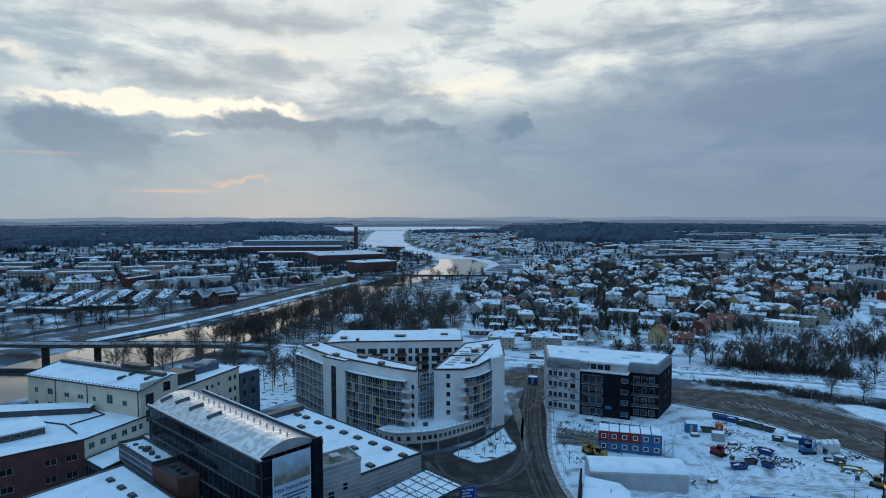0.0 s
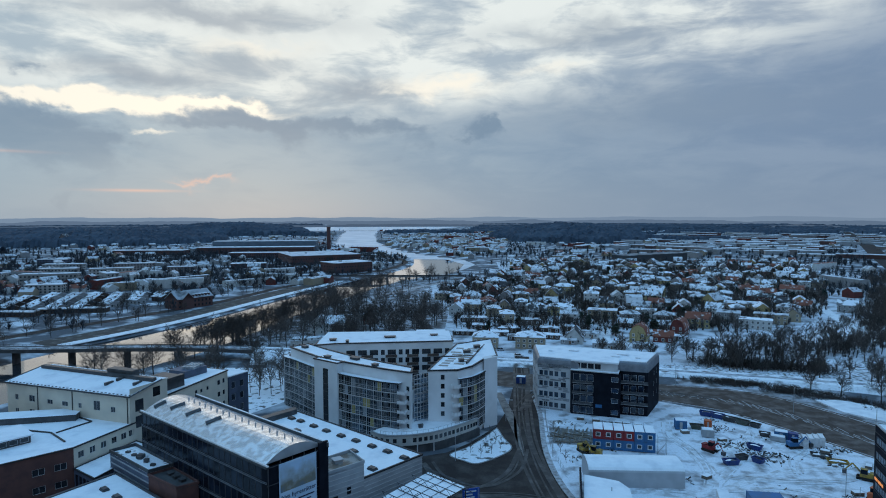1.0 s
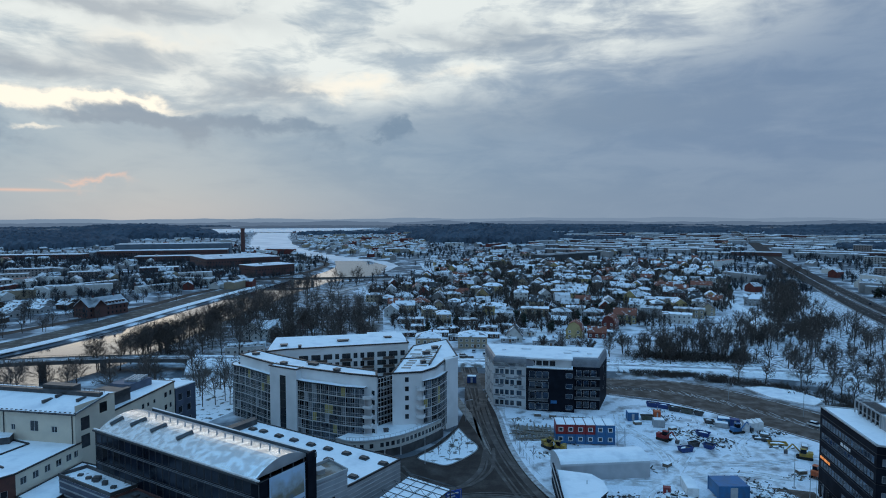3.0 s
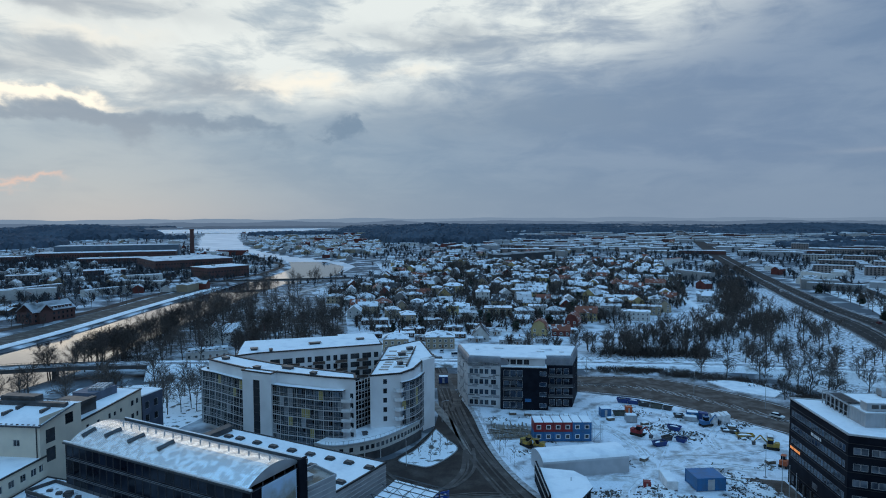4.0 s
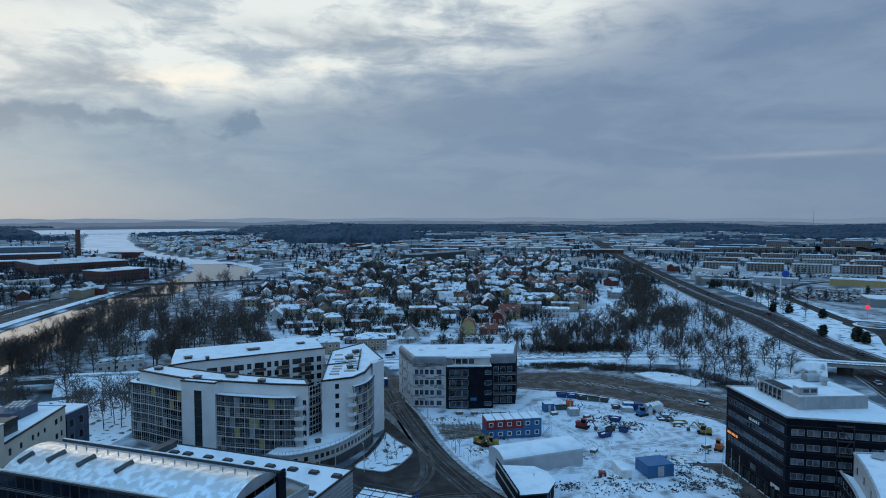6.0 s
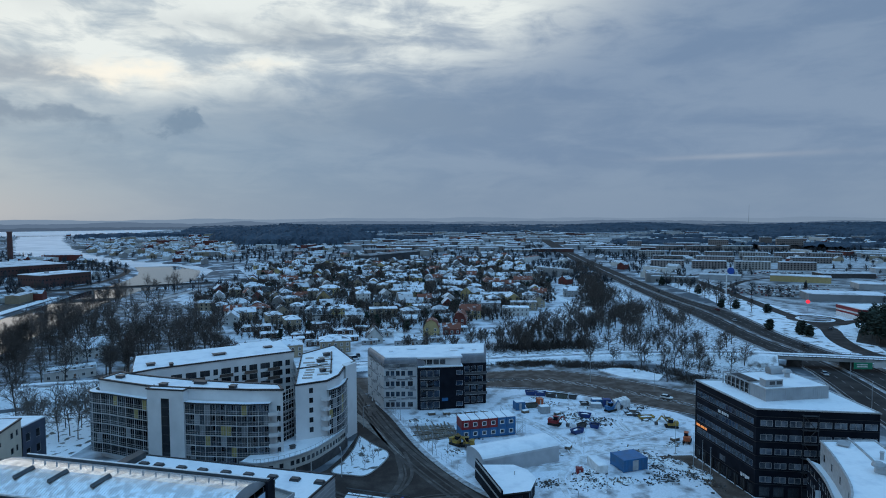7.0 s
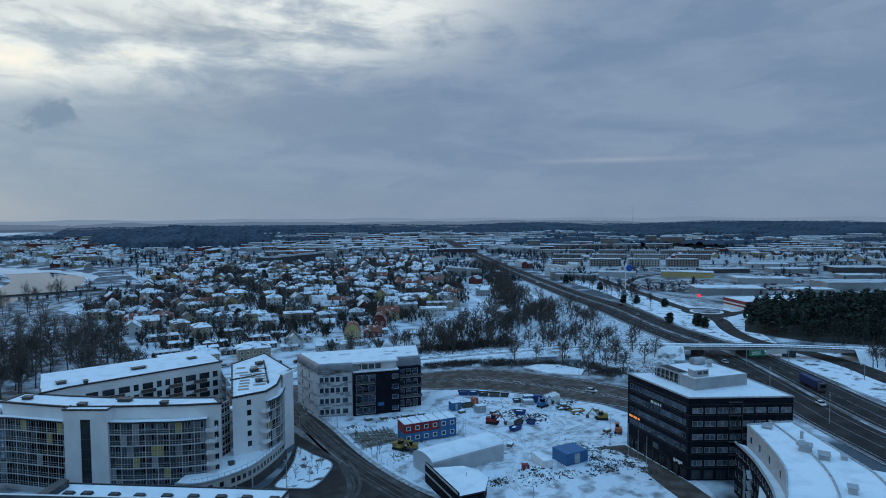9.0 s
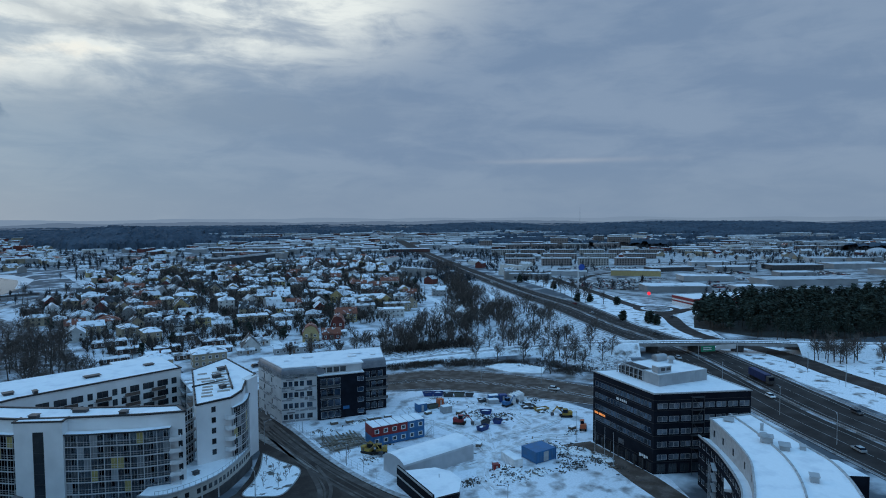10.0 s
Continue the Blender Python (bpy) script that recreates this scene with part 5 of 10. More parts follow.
# lit orange sign and pale lettering shown as bars
glow_mat = bpy.data.materials.new("lit_sign")
glow_mat.use_nodes = True
gb = glow_mat.node_tree.nodes["Principled BSDF"]
gb.inputs["Base Color"].default_value = (0.6, 0.2, 0.05, 1)
gb.inputs["Emission Color"].default_value = (1.0, 0.35, 0.10, 1)
gb.inputs["Emission Strength"].default_value = 0.55
g = Shape()
for k, w in enumerate((1.0, 0.7, 1.1, 0.8, 0.9)):
    g.box(k * 1.05, k * 1.05 + w * 0.85, -0.1, 0.0, 0, 0.62)
placed("sign", g.mesh("sign", glow_mat), black, wall_pose(KL, KF, 0.9, 9.45, 0.0))
g = Shape()
for k, w in enumerate((0.7, 0.3, 0.5, 0.5, 0.4, 0.5)):
    g.box(k * 0.8, k * 0.8 + w, -0.1, 0.0, 0, 0.7)
placed("sign", g.mesh("sign", WHITE_P), black, wall_pose(KL, KF, 11.0, 16.4, 0.0))
g = Shape()
for k in range(4):
    g.box(k * 0.9, k * 0.9 + 0.7, -0.1, 0.0, 0.3 * (k % 2), 0.9)
placed("sign", g.mesh("sign", WHITE_P), black, wall_pose(KL, KF, lf - 5.5, 3.3, 0.0))
for k in range(7):
    c = Shape()
    p = Vector(KL).lerp(Vector(KF), 0.08 + k * 0.13)
    c.box(p.x - 0.55, p.x - 0.25, p.y - 0.15, p.y + 0.15, 0, 3.2)
    part("column", c, METAL_DARK, black)

# ---- the curved office wing ----
wing = thing("curved_office", 70, 92, 0, "curved office wing with a stepped snowy roof", "building")
INN = smooth_line([(75.4, 109.3), (69.2, 101.2), (59.2, 90.4), (50.0, 84.2), (40.0, 78.6), (28.0, 73.5)], 4)
OUT = smooth_line([(87.0, 105.2), (81.5, 96.0), (76.0, 87.0), (71.0, 79.0), (62.0, 71.0), (48.0, 62.0)], 4)
TER = smooth_line([(75.4, 112.4), (70.0, 104.6), (64.5, 98.4), (58.2, 92.2), (52.0, 87.6), (40.0, 81.6)], 4)
s = Shape()
for i, (a, b) in enumerate(zip(INN[:-1], INN[1:])):
    windowed(s, wing, a, b, 12.6, 18.0, [(0.4, 14.4, 1.1, 1.7)] if i % 2 else [], 1, 1, FRAME_DARK)
for a, b in zip(OUT[::-1][:-1], OUT[::-1][1:]):
    s.wall(a, b, 0, 18.0)
s.wall(OUT[0], INN[0], 0, 18.0)
part("wall", s, GREY_TRIM, wing, "grey panel upper storey")
s = Shape()
s.prism(INN + OUT[::-1], 17.9, 18.12)
part("roof", s, ROOF_SNOW, wing, "broad curved roof under snow")
s = Shape()
for p, q in list(zip(INN[:-1], INN[1:])) + list(zip(OUT[:-1], OUT[1:])):
    s.bar(p, q, 0.4, 17.9, 18.4, 0, ext=0.1)
s.bar(INN[0], OUT[0], 0.4, 17.9, 18.4)
MID = [((p[0] + q[0]) / 2 + 1.5, (p[1] + q[1]) / 2 + 1.0) for p, q in zip(INN, OUT)]
for p, q in zip(MID[:-1], MID[1:]):
    s.bar(p, q, 0.35, 18.1, 18.45, 0, ext=0.1)
part("roof_edge", s, GREY_TRIM, wing)
s = Shape()
for i, (a, b) in enumerate(zip(TER[:-1], TER[1:])):
    ln = dist(a, b)
    windowed(s, wing, a, b, 0, 12.8, [(0.25, z, ln - 0.6, 1.5) for z in (1.0, 4.2, 7.4, 10.2)], 1, 1, FRAME)
s.wall(INN[0], TER[0], 0, 12.8)
part("lower_wall", s, BLACK, wing, "dark curved facade with ribbon windows")
s = Shape()
s.prism(TER + INN[::-1], 12.6, 12.85)
part("terrace", s, ROOF_SNOW, wing, "narrow snowy terrace")
s = Shape()
for p, q in zip(TER[:-1], TER[1:]):
    s.bar(p, q, 0.35, 12.7, 13.15, 0, ext=0.1)
part("terrace_edge", s, GREY_TRIM, wing)
for x, y, w, h in ((78.0, 97.5, 0.9, 1.5), (71.5, 92.6, 2.4, 1.4), (70.4, 88.4, 2.6, 1.0), (58.4, 76.8, 2.0, 1.2), (78.2, 106.0, 2.6, 0.35), (73.5, 86.0, 1.5, 0.8)):
    roof_unit(x, y, 18.1, w, w * 0.75, h, 30, METAL, "metal roof ventilator with a snow cap")
cowl(70.6, 93.2, 18.2, 0.9, wing)
s = Shape()
s.prism([(82.5, 81.5), (86.8, 77.8), (91.0, 86.0), (88.0, 92.0)], 0, 11.5, 0, 1)
low = thing("plant_annexe", 87, 84, 0, "low dark annexe with a snowy roof", "building")
part("wall", s, [BLACK, ROOF_SNOW], low)
# blue covered walkway and scaffold against the curved wing
s = Shape()
s.bar((66.5, 99.2), (60.2, 95.4), 1.6, 8.4, 8.9)
s.bar((66.5, 99.2), (60.2, 95.4), 1.3, 8.9, 9.05, 1)
solid("site_canopy", s, [WHITE_P, SNOW], "white canopy with blue sheeting", "canopy")
s = Shape()
for k in range(4):
    x, y = 68.6 - k * 1.3, 104.0 - k * 1.0
    s.beam((x, y, 0), (x, y, 11), 0.06)
    s.beam((x - 0.7, y + 1.0, 0), (x - 0.7, y + 1.0, 11), 0.06)
for z in (2.5, 5, 7.5, 10):
    s.bar((68.6, 104.3), (64.7, 101.3), 1.0, z, z + 0.06)
solid("scaffold", s, METAL, "narrow steel scaffold tower by the wing", "scaffold")

# ---- the dark glass office with the barrel roof ----
GFL, GFR, GBR, GBL = (-94.2, 136.2), (-51.4, 108.4), (-43.6, 119.6), (-86.4, 147.8)
gallery = thing("glass_office", -69, 128, 0, "long dark glass office with a barrel-shaped steel roof", "building")
GT = 22.8
s = Shape()
lg, sg = dist(GFL, GFR), dist(GFR, GBR)
GLASS_DARK = surface("dark_curtain_glass", (0.006, 0.009, 0.016), (0.012, 0.018, 0.030), 4, 0.12, grain=0.2, obj=0.4, spec=0.10)
holes = []
for z in (1.0, 4.8, 8.6, 12.4, 16.2, 20.0):
    holes += [(0.35 + k * 2.13, z, 2.0, 2.55 if z > 19 else 3.1) for k in range(24) if 0.35 + k * 2.13 + 2.0 < lg]
windowed(s, gallery, GFL, GFR, 0, GT, holes, 1, 1, FRAME_DARK, GLASS_DARK, 0.12)
s.wall(GFR, GBR, 0, GT)
windowed(s, gallery, GBR, GBL, 11, GT, [(1 + k * 3.1, z, 2.7, 2.9) for z in (12.4, 16.2) for k in range(15)], 1, 1, FRAME_DARK, GLASS_DARK, 0.12)
s.wall(GBR, GBL, 0, 11)
s.wall(GBL, GFL, 0, GT)
part("wall", s, BLACK, gallery, "black-framed curtain wall")
s = Shape()
for z in (4.25, 8.05, 11.85, 15.65, 19.45):
    off = Vector((GFR[0] - GFL[0], GFR[1] - GFL[1])).normalized()
    nn = Vector((off.y, -off.x)) * 0.10
    for dz in (0.0, 0.28):
        s.bar((GFL[0] + nn.x, GFL[1] + nn.y), (GFR[0] + nn.x, GFR[1] + nn.y), 0.08, z + dz, z + dz + 0.09)
part("sill_line", s, ZINC, gallery, "pale horizontal sill lines")
# barrel roof: arc across the short side
s, ribs = Shape(), Shape()
N = 12


def barrel(u, v):
    """A point of the roof: u along, v across, 0 to 1."""
    a, b = Vector(GFL).lerp(Vector(GFR), u), Vector(GBL).lerp(Vector(GBR), u)
    p = a.lerp(b, v)
    return (p.x, p.y, GT - 0.1 + 2.5 * math.sin(math.pi * min(max(v, 0), 1)) ** 0.8)


us = np.linspace(0.02, 0.985, 97)
for k, (u0, u1) in enumerate(zip(us[:-1], us[1:])):
    for j in range(N):
        v0, v1 = 0.02 + 0.96 * j / N, 0.02 + 0.96 * (j + 1) / N
        s.poly([barrel(u0, v0), barrel(u1, v0), barrel(u1, v1), barrel(u0, v1)])
        p, q = Vector(barrel(u0, v0)), Vector(barrel(u0, v1))
        ribs.beam(p + Vector((0, 0, 0.02)), q + Vector((0, 0, 0.02)), 0.016, None, 4, 0, False)
roof = part("roof", s, STEEL_ROOF, gallery, "ribbed steel barrel roof, wet and streaked with melting snow")
part("seams", ribs, METAL, roof)
for u in (0.02, 0.985):
    pts = [barrel(u, 0.02 + 0.96 * j / N) for j in range(N + 1)]
    gab = Shape()
    gab.poly(pts if u < 0.5 else pts[::-1])
    part("gable", gab, METAL, gallery)
for a, b in ((GFL, GFR), (GBL, GBR)):
    s = Shape()
    s.bar(a, b, 0.9, GT - 0.25, GT + 0.05, 0, ext=0.4)
    eave = part("eave_edge", s, TRIM, gallery, "dark eaves")
    s = Shape()
    s.bar(a, b, 0.35, GT + 0.05, GT + 0.50 if a == GBL else GT + 0.32, 0, ext=0.4)
    part("gutter", s, WHITE_P, eave, "pale gutter edge")
s = Shape()
s.bar(GBL, GBR, 0.5, GT, GT + 0.9, 0, ext=0.6)
s.bar(GBL, GBR, 0.4, GT + 0.9, GT + 1.0, 1, ext=0.6)
part("back_parapet", s, [METAL_DARK, WHITE_P], gallery)
for k in range(17):
    u = 0.14 + k * 0.05
    x, y, z = barrel(u, 0.58)
    q = Shape()
    q.box(x - 0.12, x + 0.12, y - 0.12, y + 0.12, z - 0.1, z + 0.55)
    part("roof_post", q, METAL, gallery)
for u in (0.06, 0.17, 0.31, 0.48):
    p, q2 = barrel(u, 0.12 if u < 0.1 else 0.2), barrel(u + (0.015 if u < 0.1 else 0.02), 0.3 if u < 0.1 else 0.42)
    h = Shape()
    h.beam((p[0], p[1], p[2] + 0.12), (q2[0], q2[1], q2[2] + 0.12), 0.5, None, 4)
    part("roof_light", h, METAL_DARK, gallery, "long dark roof light")
for k in range(6):
    x, y, z = barrel(0.2 + k * 0.13, 0.86)
    h = Shape()
    h.prism([(x - 1.6, y + 0.6), (x - 1.0, y - 0.3), (x + 1.6, y - 1.8), (x + 1.0, y - 0.9)][::-1], z - 0.3, z + 0.15)
    part("roof_hatch", h, METAL_DARK, gallery)
# curved end with its glass corner and the hoarding
s = Shape()
en = (Vector(GBR) - Vector(GFR)).normalized()
eo = Vector((en.y, -en.x))
for k in range(6):
    p = Vector(GFR) + en * (0.2 + k * 2.7) + eo * 0.06
    s.box(p.x - 0.08, p.x + 0.08, p.y - 0.08, p.y + 0.08, 0, GT + 0.6)
for z in (3.8, 7.6, 11.4, 15.2, 19.0, 22.4):
    s.bar(tuple(Vector(GFR) + eo * 0.06), tuple(Vector(GBR) + eo * 0.06), 0.12, z, z + 0.14)
part("end_frame", s, METAL_DARK, gallery)
s = Shape()
s.bar(tuple(Vector(GFR) + en * 11.6 + eo * 0.3), tuple(Vector(GFR) + en * 13.8 + eo * 0.3), 0.5, 0, GT + 1.3)
part("end_pier", s, BLACK, gallery)
POSTER = bpy.data.materials.new("poster_print")
POSTER.use_nodes = True
pt = POSTER.node_tree
pb = pt.nodes["Principled BSDF"]
pb.inputs["Roughness"].default_value = 0.5
pg, pn, pm, pr = (pt.nodes.new(k) for k in ("ShaderNodeNewGeometry", "ShaderNodeTexNoise", "ShaderNodeSeparateXYZ", "ShaderNodeValToRGB"))
pn.inputs["Scale"].default_value, pn.inputs["Detail"].default_value = 0.5, 5
pt.links.new(pg.outputs["Position"], pn.inputs["Vector"])
pt.links.new(pg.outputs["Position"], pm.inputs[0])
pa, pc = pt.nodes.new("ShaderNodeMath"), pt.nodes.new("ShaderNodeMapRange")
pc.inputs[1].default_value, pc.inputs[2].default_value = 16.0, 26.0
pt.links.new(pm.outputs[2], pc.inputs[0])
pa.operation = "MULTIPLY_ADD"
pt.links.new(pn.outputs[0], pa.inputs[0])
pa.inputs[1].default_value = 0.7
pt.links.new(pc.outputs[0], pa.inputs[2])
pr.color_ramp.elements[0].color, pr.color_ramp.elements[0].position = (0.12, 0.17, 0.22, 1), 0.35
pr.color_ramp.elements[1].color, pr.color_ramp.elements[1].position = (0.42, 0.58, 0.74, 1), 1.25 / 1.3
e3 = pr.color_ramp.elements.new(0.55)
e3.color = (0.20, 0.185, 0.13, 1)
e4 = pr.color_ramp.elements.new(0.72)
e4.color = (0.34, 0.40, 0.44, 1)
pt.links.new(pa.outputs[0], pr.inputs[0])
pt.links.new(pr.outputs[0], pb.inputs["Base Color"])
hm = wall_pose(GFR, GBR, 2.4, 8.0, -0.30)
hoarding = new("hoarding")
hoarding.matrix_basis = hm
tagged(hoarding, "large pale hoarding with a printed landscape on the glass end", "hoarding")
q = Shape()
q.box(0, 8.6, -0.05, 0.05, 0, 14.6)
placed("board", q.mesh("board", surface("pale_print", (0.40, 0.53, 0.66), (0.50, 0.62, 0.74), 8, 0.5, grain=0.04)), hoarding, hm)
q = Shape()
q.box(0.25, 8.35, -0.09, -0.055, 9.0, 14.3)
placed("picture", q.mesh("picture", POSTER), hoarding, hm)


def lettering(text, size, x, z, mat, parent, base, lift=-0.10):
    cu = bpy.data.curves.new("lettering", "FONT")
    cu.body, cu.size, cu.extrude = text, size, 0.01
    cu.materials.append(mat)
    ob = new("lettering", cu)
    ob.matrix_basis = base @ pose(x, lift, z, 90, 0, 0)
    return under(ob, parent)


INK = surface("dark_ink", (0.015, 0.02, 0.06), None, 1, 0.5)
lettering("Nya hyresrätter", 1.24, 0.35, 7.55, INK, hoarding, hm)
for k, (x0, x1) in enumerate(((2.0, 8.0), (2.0, 7.2), (2.0, 6.0), (2.0, 7.6))):
    q = Shape()
    q.box(x0, x1, -0.08, -0.055, 6.55 - k * 0.72, 6.80 - k * 0.72)
    placed("text_bar", q.mesh("text_bar", INK), hoarding, hm)

# ---- the low hall with the flat snowy roof ----
hall = thing("market_hall", -55, 150, 0, "low hall with a flat snowy roof and dark roof lights", "building")
HL = [(-39.4, 131.0), (-27.9, 146.2), (-69.5, 174.4), (-81.5, 157.0)]
s = Shape()
for i in range(4):
    s.wall(HL[i], HL[(i + 1) % 4], 0, 11.0)
part("wall", s, METAL, hall, "pale blue-grey metal cladding")
s = Shape()
for z in np.arange(1.0, 11.0, 1.0):
    e = (Vector(HL[1]) - Vector(HL[0])).normalized()
    o = Vector((e.y, -e.x)) * 0.04
    s.bar(tuple(Vector(HL[0]) + o), tuple(Vector(HL[1]) + o), 0.06, z, z + 0.1)
part("cladding_line", s, PANEL_WHITE, hall)
s = Shape()
s.prism(HL, 10.9, 11.12)
part("roof", s, ROOF_SNOW, hall)
s = Shape()
parapet(s, HL, 10.95, 0.35, 0.4)
part("roof_edge", s, TRIM, hall)
s = Shape()
s.prism([(-82, 157), (-80, 155.6), (-69, 172.4), (-70.4, 174.6)], 11, 12.6)
part("fire_wall", s, METAL_DARK, hall)
for x, y in ((-69, 168), (-65.6, 166), (-60.6, 162.4), (-56, 159.2), (-51, 156), (-46.2, 153), (-41.2, 149.8), (-36.6, 146.8), (-31.8, 143.4), (-64, 158.4), (-45, 146), (-38, 136.4)):
    q = Shape()
    q.prism([(-1.1, -0.75), (1.1, -0.75), (1.1, 0.75), (-1.1, 0.75)], 0, 0.35)
    q.prism([(-0.95, -0.6), (0.95, -0.6), (0.95, 0.6), (-0.95, 0.6)], 0.35, 0.62)
    ob = new("skylight", q.mesh("skylight", METAL_DARK))
    ob.matrix_basis = pose(x, y, 11.1, 0, 0, -34)
    tagged(ob, "dark oblong roof light rising out of snow", "skylight", "hall roof lights")
box = thing("corner_block", -44, 130, 0, "striped pale block beside the hall with a brown roof", "building")
BX = [(-45.4, 123.6), (-38.6, 131.0), (-43.4, 136.6), (-49.6, 129.4)]
s = Shape()
windowed(s, box, BX[0], BX[1], 0, 15.3, [(2.0, 6.5, 1.4, 3.0), (5.6, 9.0, 1.1, 1.6)], 1, 1, FRAME_DARK)
for i in (1, 2, 3):
    s.wall(BX[i], BX[(i + 1) % 4], 0, 15.3)
part("wall", s, METAL, box)
s = Shape()
for z in np.arange(1.0, 15.0, 1.1):
    e = (Vector(BX[1]) - Vector(BX[0])).normalized()
    o = Vector((e.y, -e.x)) * 0.04
    s.bar(tuple(Vector(BX[0]) + o), tuple(Vector(BX[1]) + o), 0.06, z, z + 0.14)
part("cladding_line", s, PANEL_WHITE, box)
s = Shape()
s.prism(BX, 14.6, 14.9)
part("roof", s, surface("wet_felt", (0.16, 0.12, 0.09), (0.30, 0.28, 0.26), 2, 0.7), box)
s = Shape()
parapet(s, BX, 14.8, 0.25, 0.7)
part("parapet", s, METAL, box)
roof_unit(-44.5, 130.5, 14.9, 1.8, 1.8, 0.8, 40, METAL, "square metal roof outlet on felt")

# ---- open steel canopy at the junction ----
canopy = thing("steel_canopy", -26, 130, 0, "snowy canopy roof carried by exposed steel trusses", "canopy")
CN = [(-37.0, 122.5), (-28.5, 116.5), (-16.4, 135.0), (-25.8, 142.0)]
s = Shape()
s.prism(CN, 8.4, 8.7, 0, 1)
part("roof", s, [METAL_DARK, ROOF_SNOW], canopy)
for k in range(5):
    a, b = Vector(CN[0]).lerp(Vector(CN[3]), 0.05 + k * 0.225), Vector(CN[1]).lerp(Vector(CN[2]), 0.05 + k * 0.225)
    b = b + (b - a) * 0.25
    t = Shape()
    t.beam((a.x, a.y, 8.8), (b.x, b.y, 8.8), 0.10)
    t.beam((a.x, a.y, 10.2), (b.x, b.y, 10.2), 0.10)
    m = 8
    for j in range(m):
        p, q = a.lerp(b, j / m), a.lerp(b, (j + 1) / m)
        t.beam((p.x, p.y, 8.8 if j % 2 else 10.2), (q.x, q.y, 10.2 if j % 2 else 8.8), 0.06)
    part("truss", t, METAL_DARK, canopy)
for k in range(5):
    for u in (0.02, 1.0):
        p = Vector(CN[1]).lerp(Vector(CN[2]), k / 4) if u == 1.0 else Vector(CN[0]).lerp(Vector(CN[3]), k / 4)
        t = Shape()
        t.beam((p.x, p.y, 0), (p.x, p.y, 8.5), 0.15)
        part("post", t, METAL_DARK, canopy)
t = Shape()
for u in (0.25, 0.5, 0.75):
    a, b = Vector(CN[0]).lerp(Vector(CN[1]), u), Vector(CN[3]).lerp(Vector(CN[2]), u)
    t.beam((a.x, a.y, 8.78), (b.x, b.y, 8.78), 0.07)
part("purlin", t, METAL_DARK, canopy)
# blue direction sign and dark portal frames on the island
gantry = thing("road_sign", -15.5, 139.5, 0, "blue direction sign on a lattice post by the junction", "sign")
t = Shape()
for dx in (-1.6, 1.6):
    t.beam((-15.5 + dx, 139.5 + dx * 0.4, 0), (-15.5 + dx, 139.5 + dx * 0.4, 6.2), 0.12)
part("post", t, METAL, gantry)
t = Shape()
t.bar((-17.4, 138.7), (-13.6, 140.3), 0.15, 3.4, 6.4)
bd = part("board", t, SIGN_BLUE, gantry)
for z, w in ((5.6, 2.6), (4.9, 1.8), (4.2, 2.2)):
    t = Shape()
    t.bar((-16.9, 138.75), (-16.9 + w, 138.75 + w * 0.42), 0.12, z, z + 0.28)
    part("text_bar", t, WHITE_P, bd)
for k in range(5):
    t = Shape()
    x, y = -19.0 + k * 1.9, 129.0 + k * 1.6
    t.beam((x, y, 0), (x, y, 5.2), 0.12)
    t.beam((x + 1.2, y - 1.0, 0), (x + 1.2, y - 1.0, 5.2), 0.12)
    t.beam((x, y, 5.2), (x + 1.2, y - 1.0, 5.2), 0.10)
    tagged(new("portal_frame", t.mesh("portal_frame", METAL_DARK)), "dark steel portal frame by the canopy", "frame", "portal frames")

# ---- the beige building on the quay ----
beige = thing("beige_building", -120, 168, 0, "beige rendered office building with stepped snowy roofs", "building")
Y1 = [(-150.0, 159.0), (-105.9, 149.2), (-102.2, 160.6), (-146.0, 172.0)]
s = Shape()
ln = dist(Y1[0], Y1[1])
hy = []
for z in (6.0, 9.6, 13.2, 17.2):
    hy += [(3.0, z, 1.3, 1.6), (8.5, z, 2.2, 1.8), (15.5, z, 2.0, 1.3), (21.0, z, 2.2, 1.3), (27.0, z, 1.2, 1.4), (32.5, z, 2.3, 2.6 if z > 15 else 1.6), (38.5, z, 1.6, 1.5)]
windowed(s, beige, Y1[0], Y1[1], 0, 22.2, hy, 2, 1, FRAME)
windowed(s, beige, Y1[1], Y1[2], 0, 24.0, [(1.6, 13.0, 2.6, 3.2), (1.6, 17.4, 2.6, 3.2), (7.2, 20.0, 2.4, 2.6)], 1, 1, FRAME_DARK)
s.wall(Y1[2], Y1[3], 0, 24.0)
s.wall(Y1[3], Y1[0], 0, 22.2)
part("wall", s, BEIGE, beige, "warm beige render")
s = Shape()
s.poly([(-150.3, 158.5, 22.2), (-105.5, 148.6, 22.2), (-102.6, 158.6, 24.3), (-147.0, 169.6, 24.3)])
s.poly([(-147.0, 169.6, 24.3), (-102.6, 158.6, 24.3), (-102.0, 161.0, 24.0), (-146.0, 172.3, 24.0)])
s.poly([(-105.5, 148.6, 22.2), (-105.5, 148.6, 21.9), (-102.6, 158.6, 24.0), (-102.6, 158.6, 24.3)])
s.poly([(-150.3, 158.5, 21.9), (-105.5, 148.6, 21.9), (-105.5, 148.6, 22.2), (-150.3, 158.5, 22.2)])
part("roof", s, ROOF_SNOW, beige, "snowy mono-pitch roof")
s = Shape()
s.bar((-150.3, 158.4), (-105.4, 148.5), 0.25, 21.85, 22.25)
for a, b, w, h in (((-146, 168), (-104, 157.5), 1.4, 1.0), ((-121, 163.5), (-112, 161.2), 2.6, 2.0)):
    s.bar(a, b, w, 23.8, 23.9 + h)
part("roof_trim", s, METAL_DARK, beige)
s = Shape()
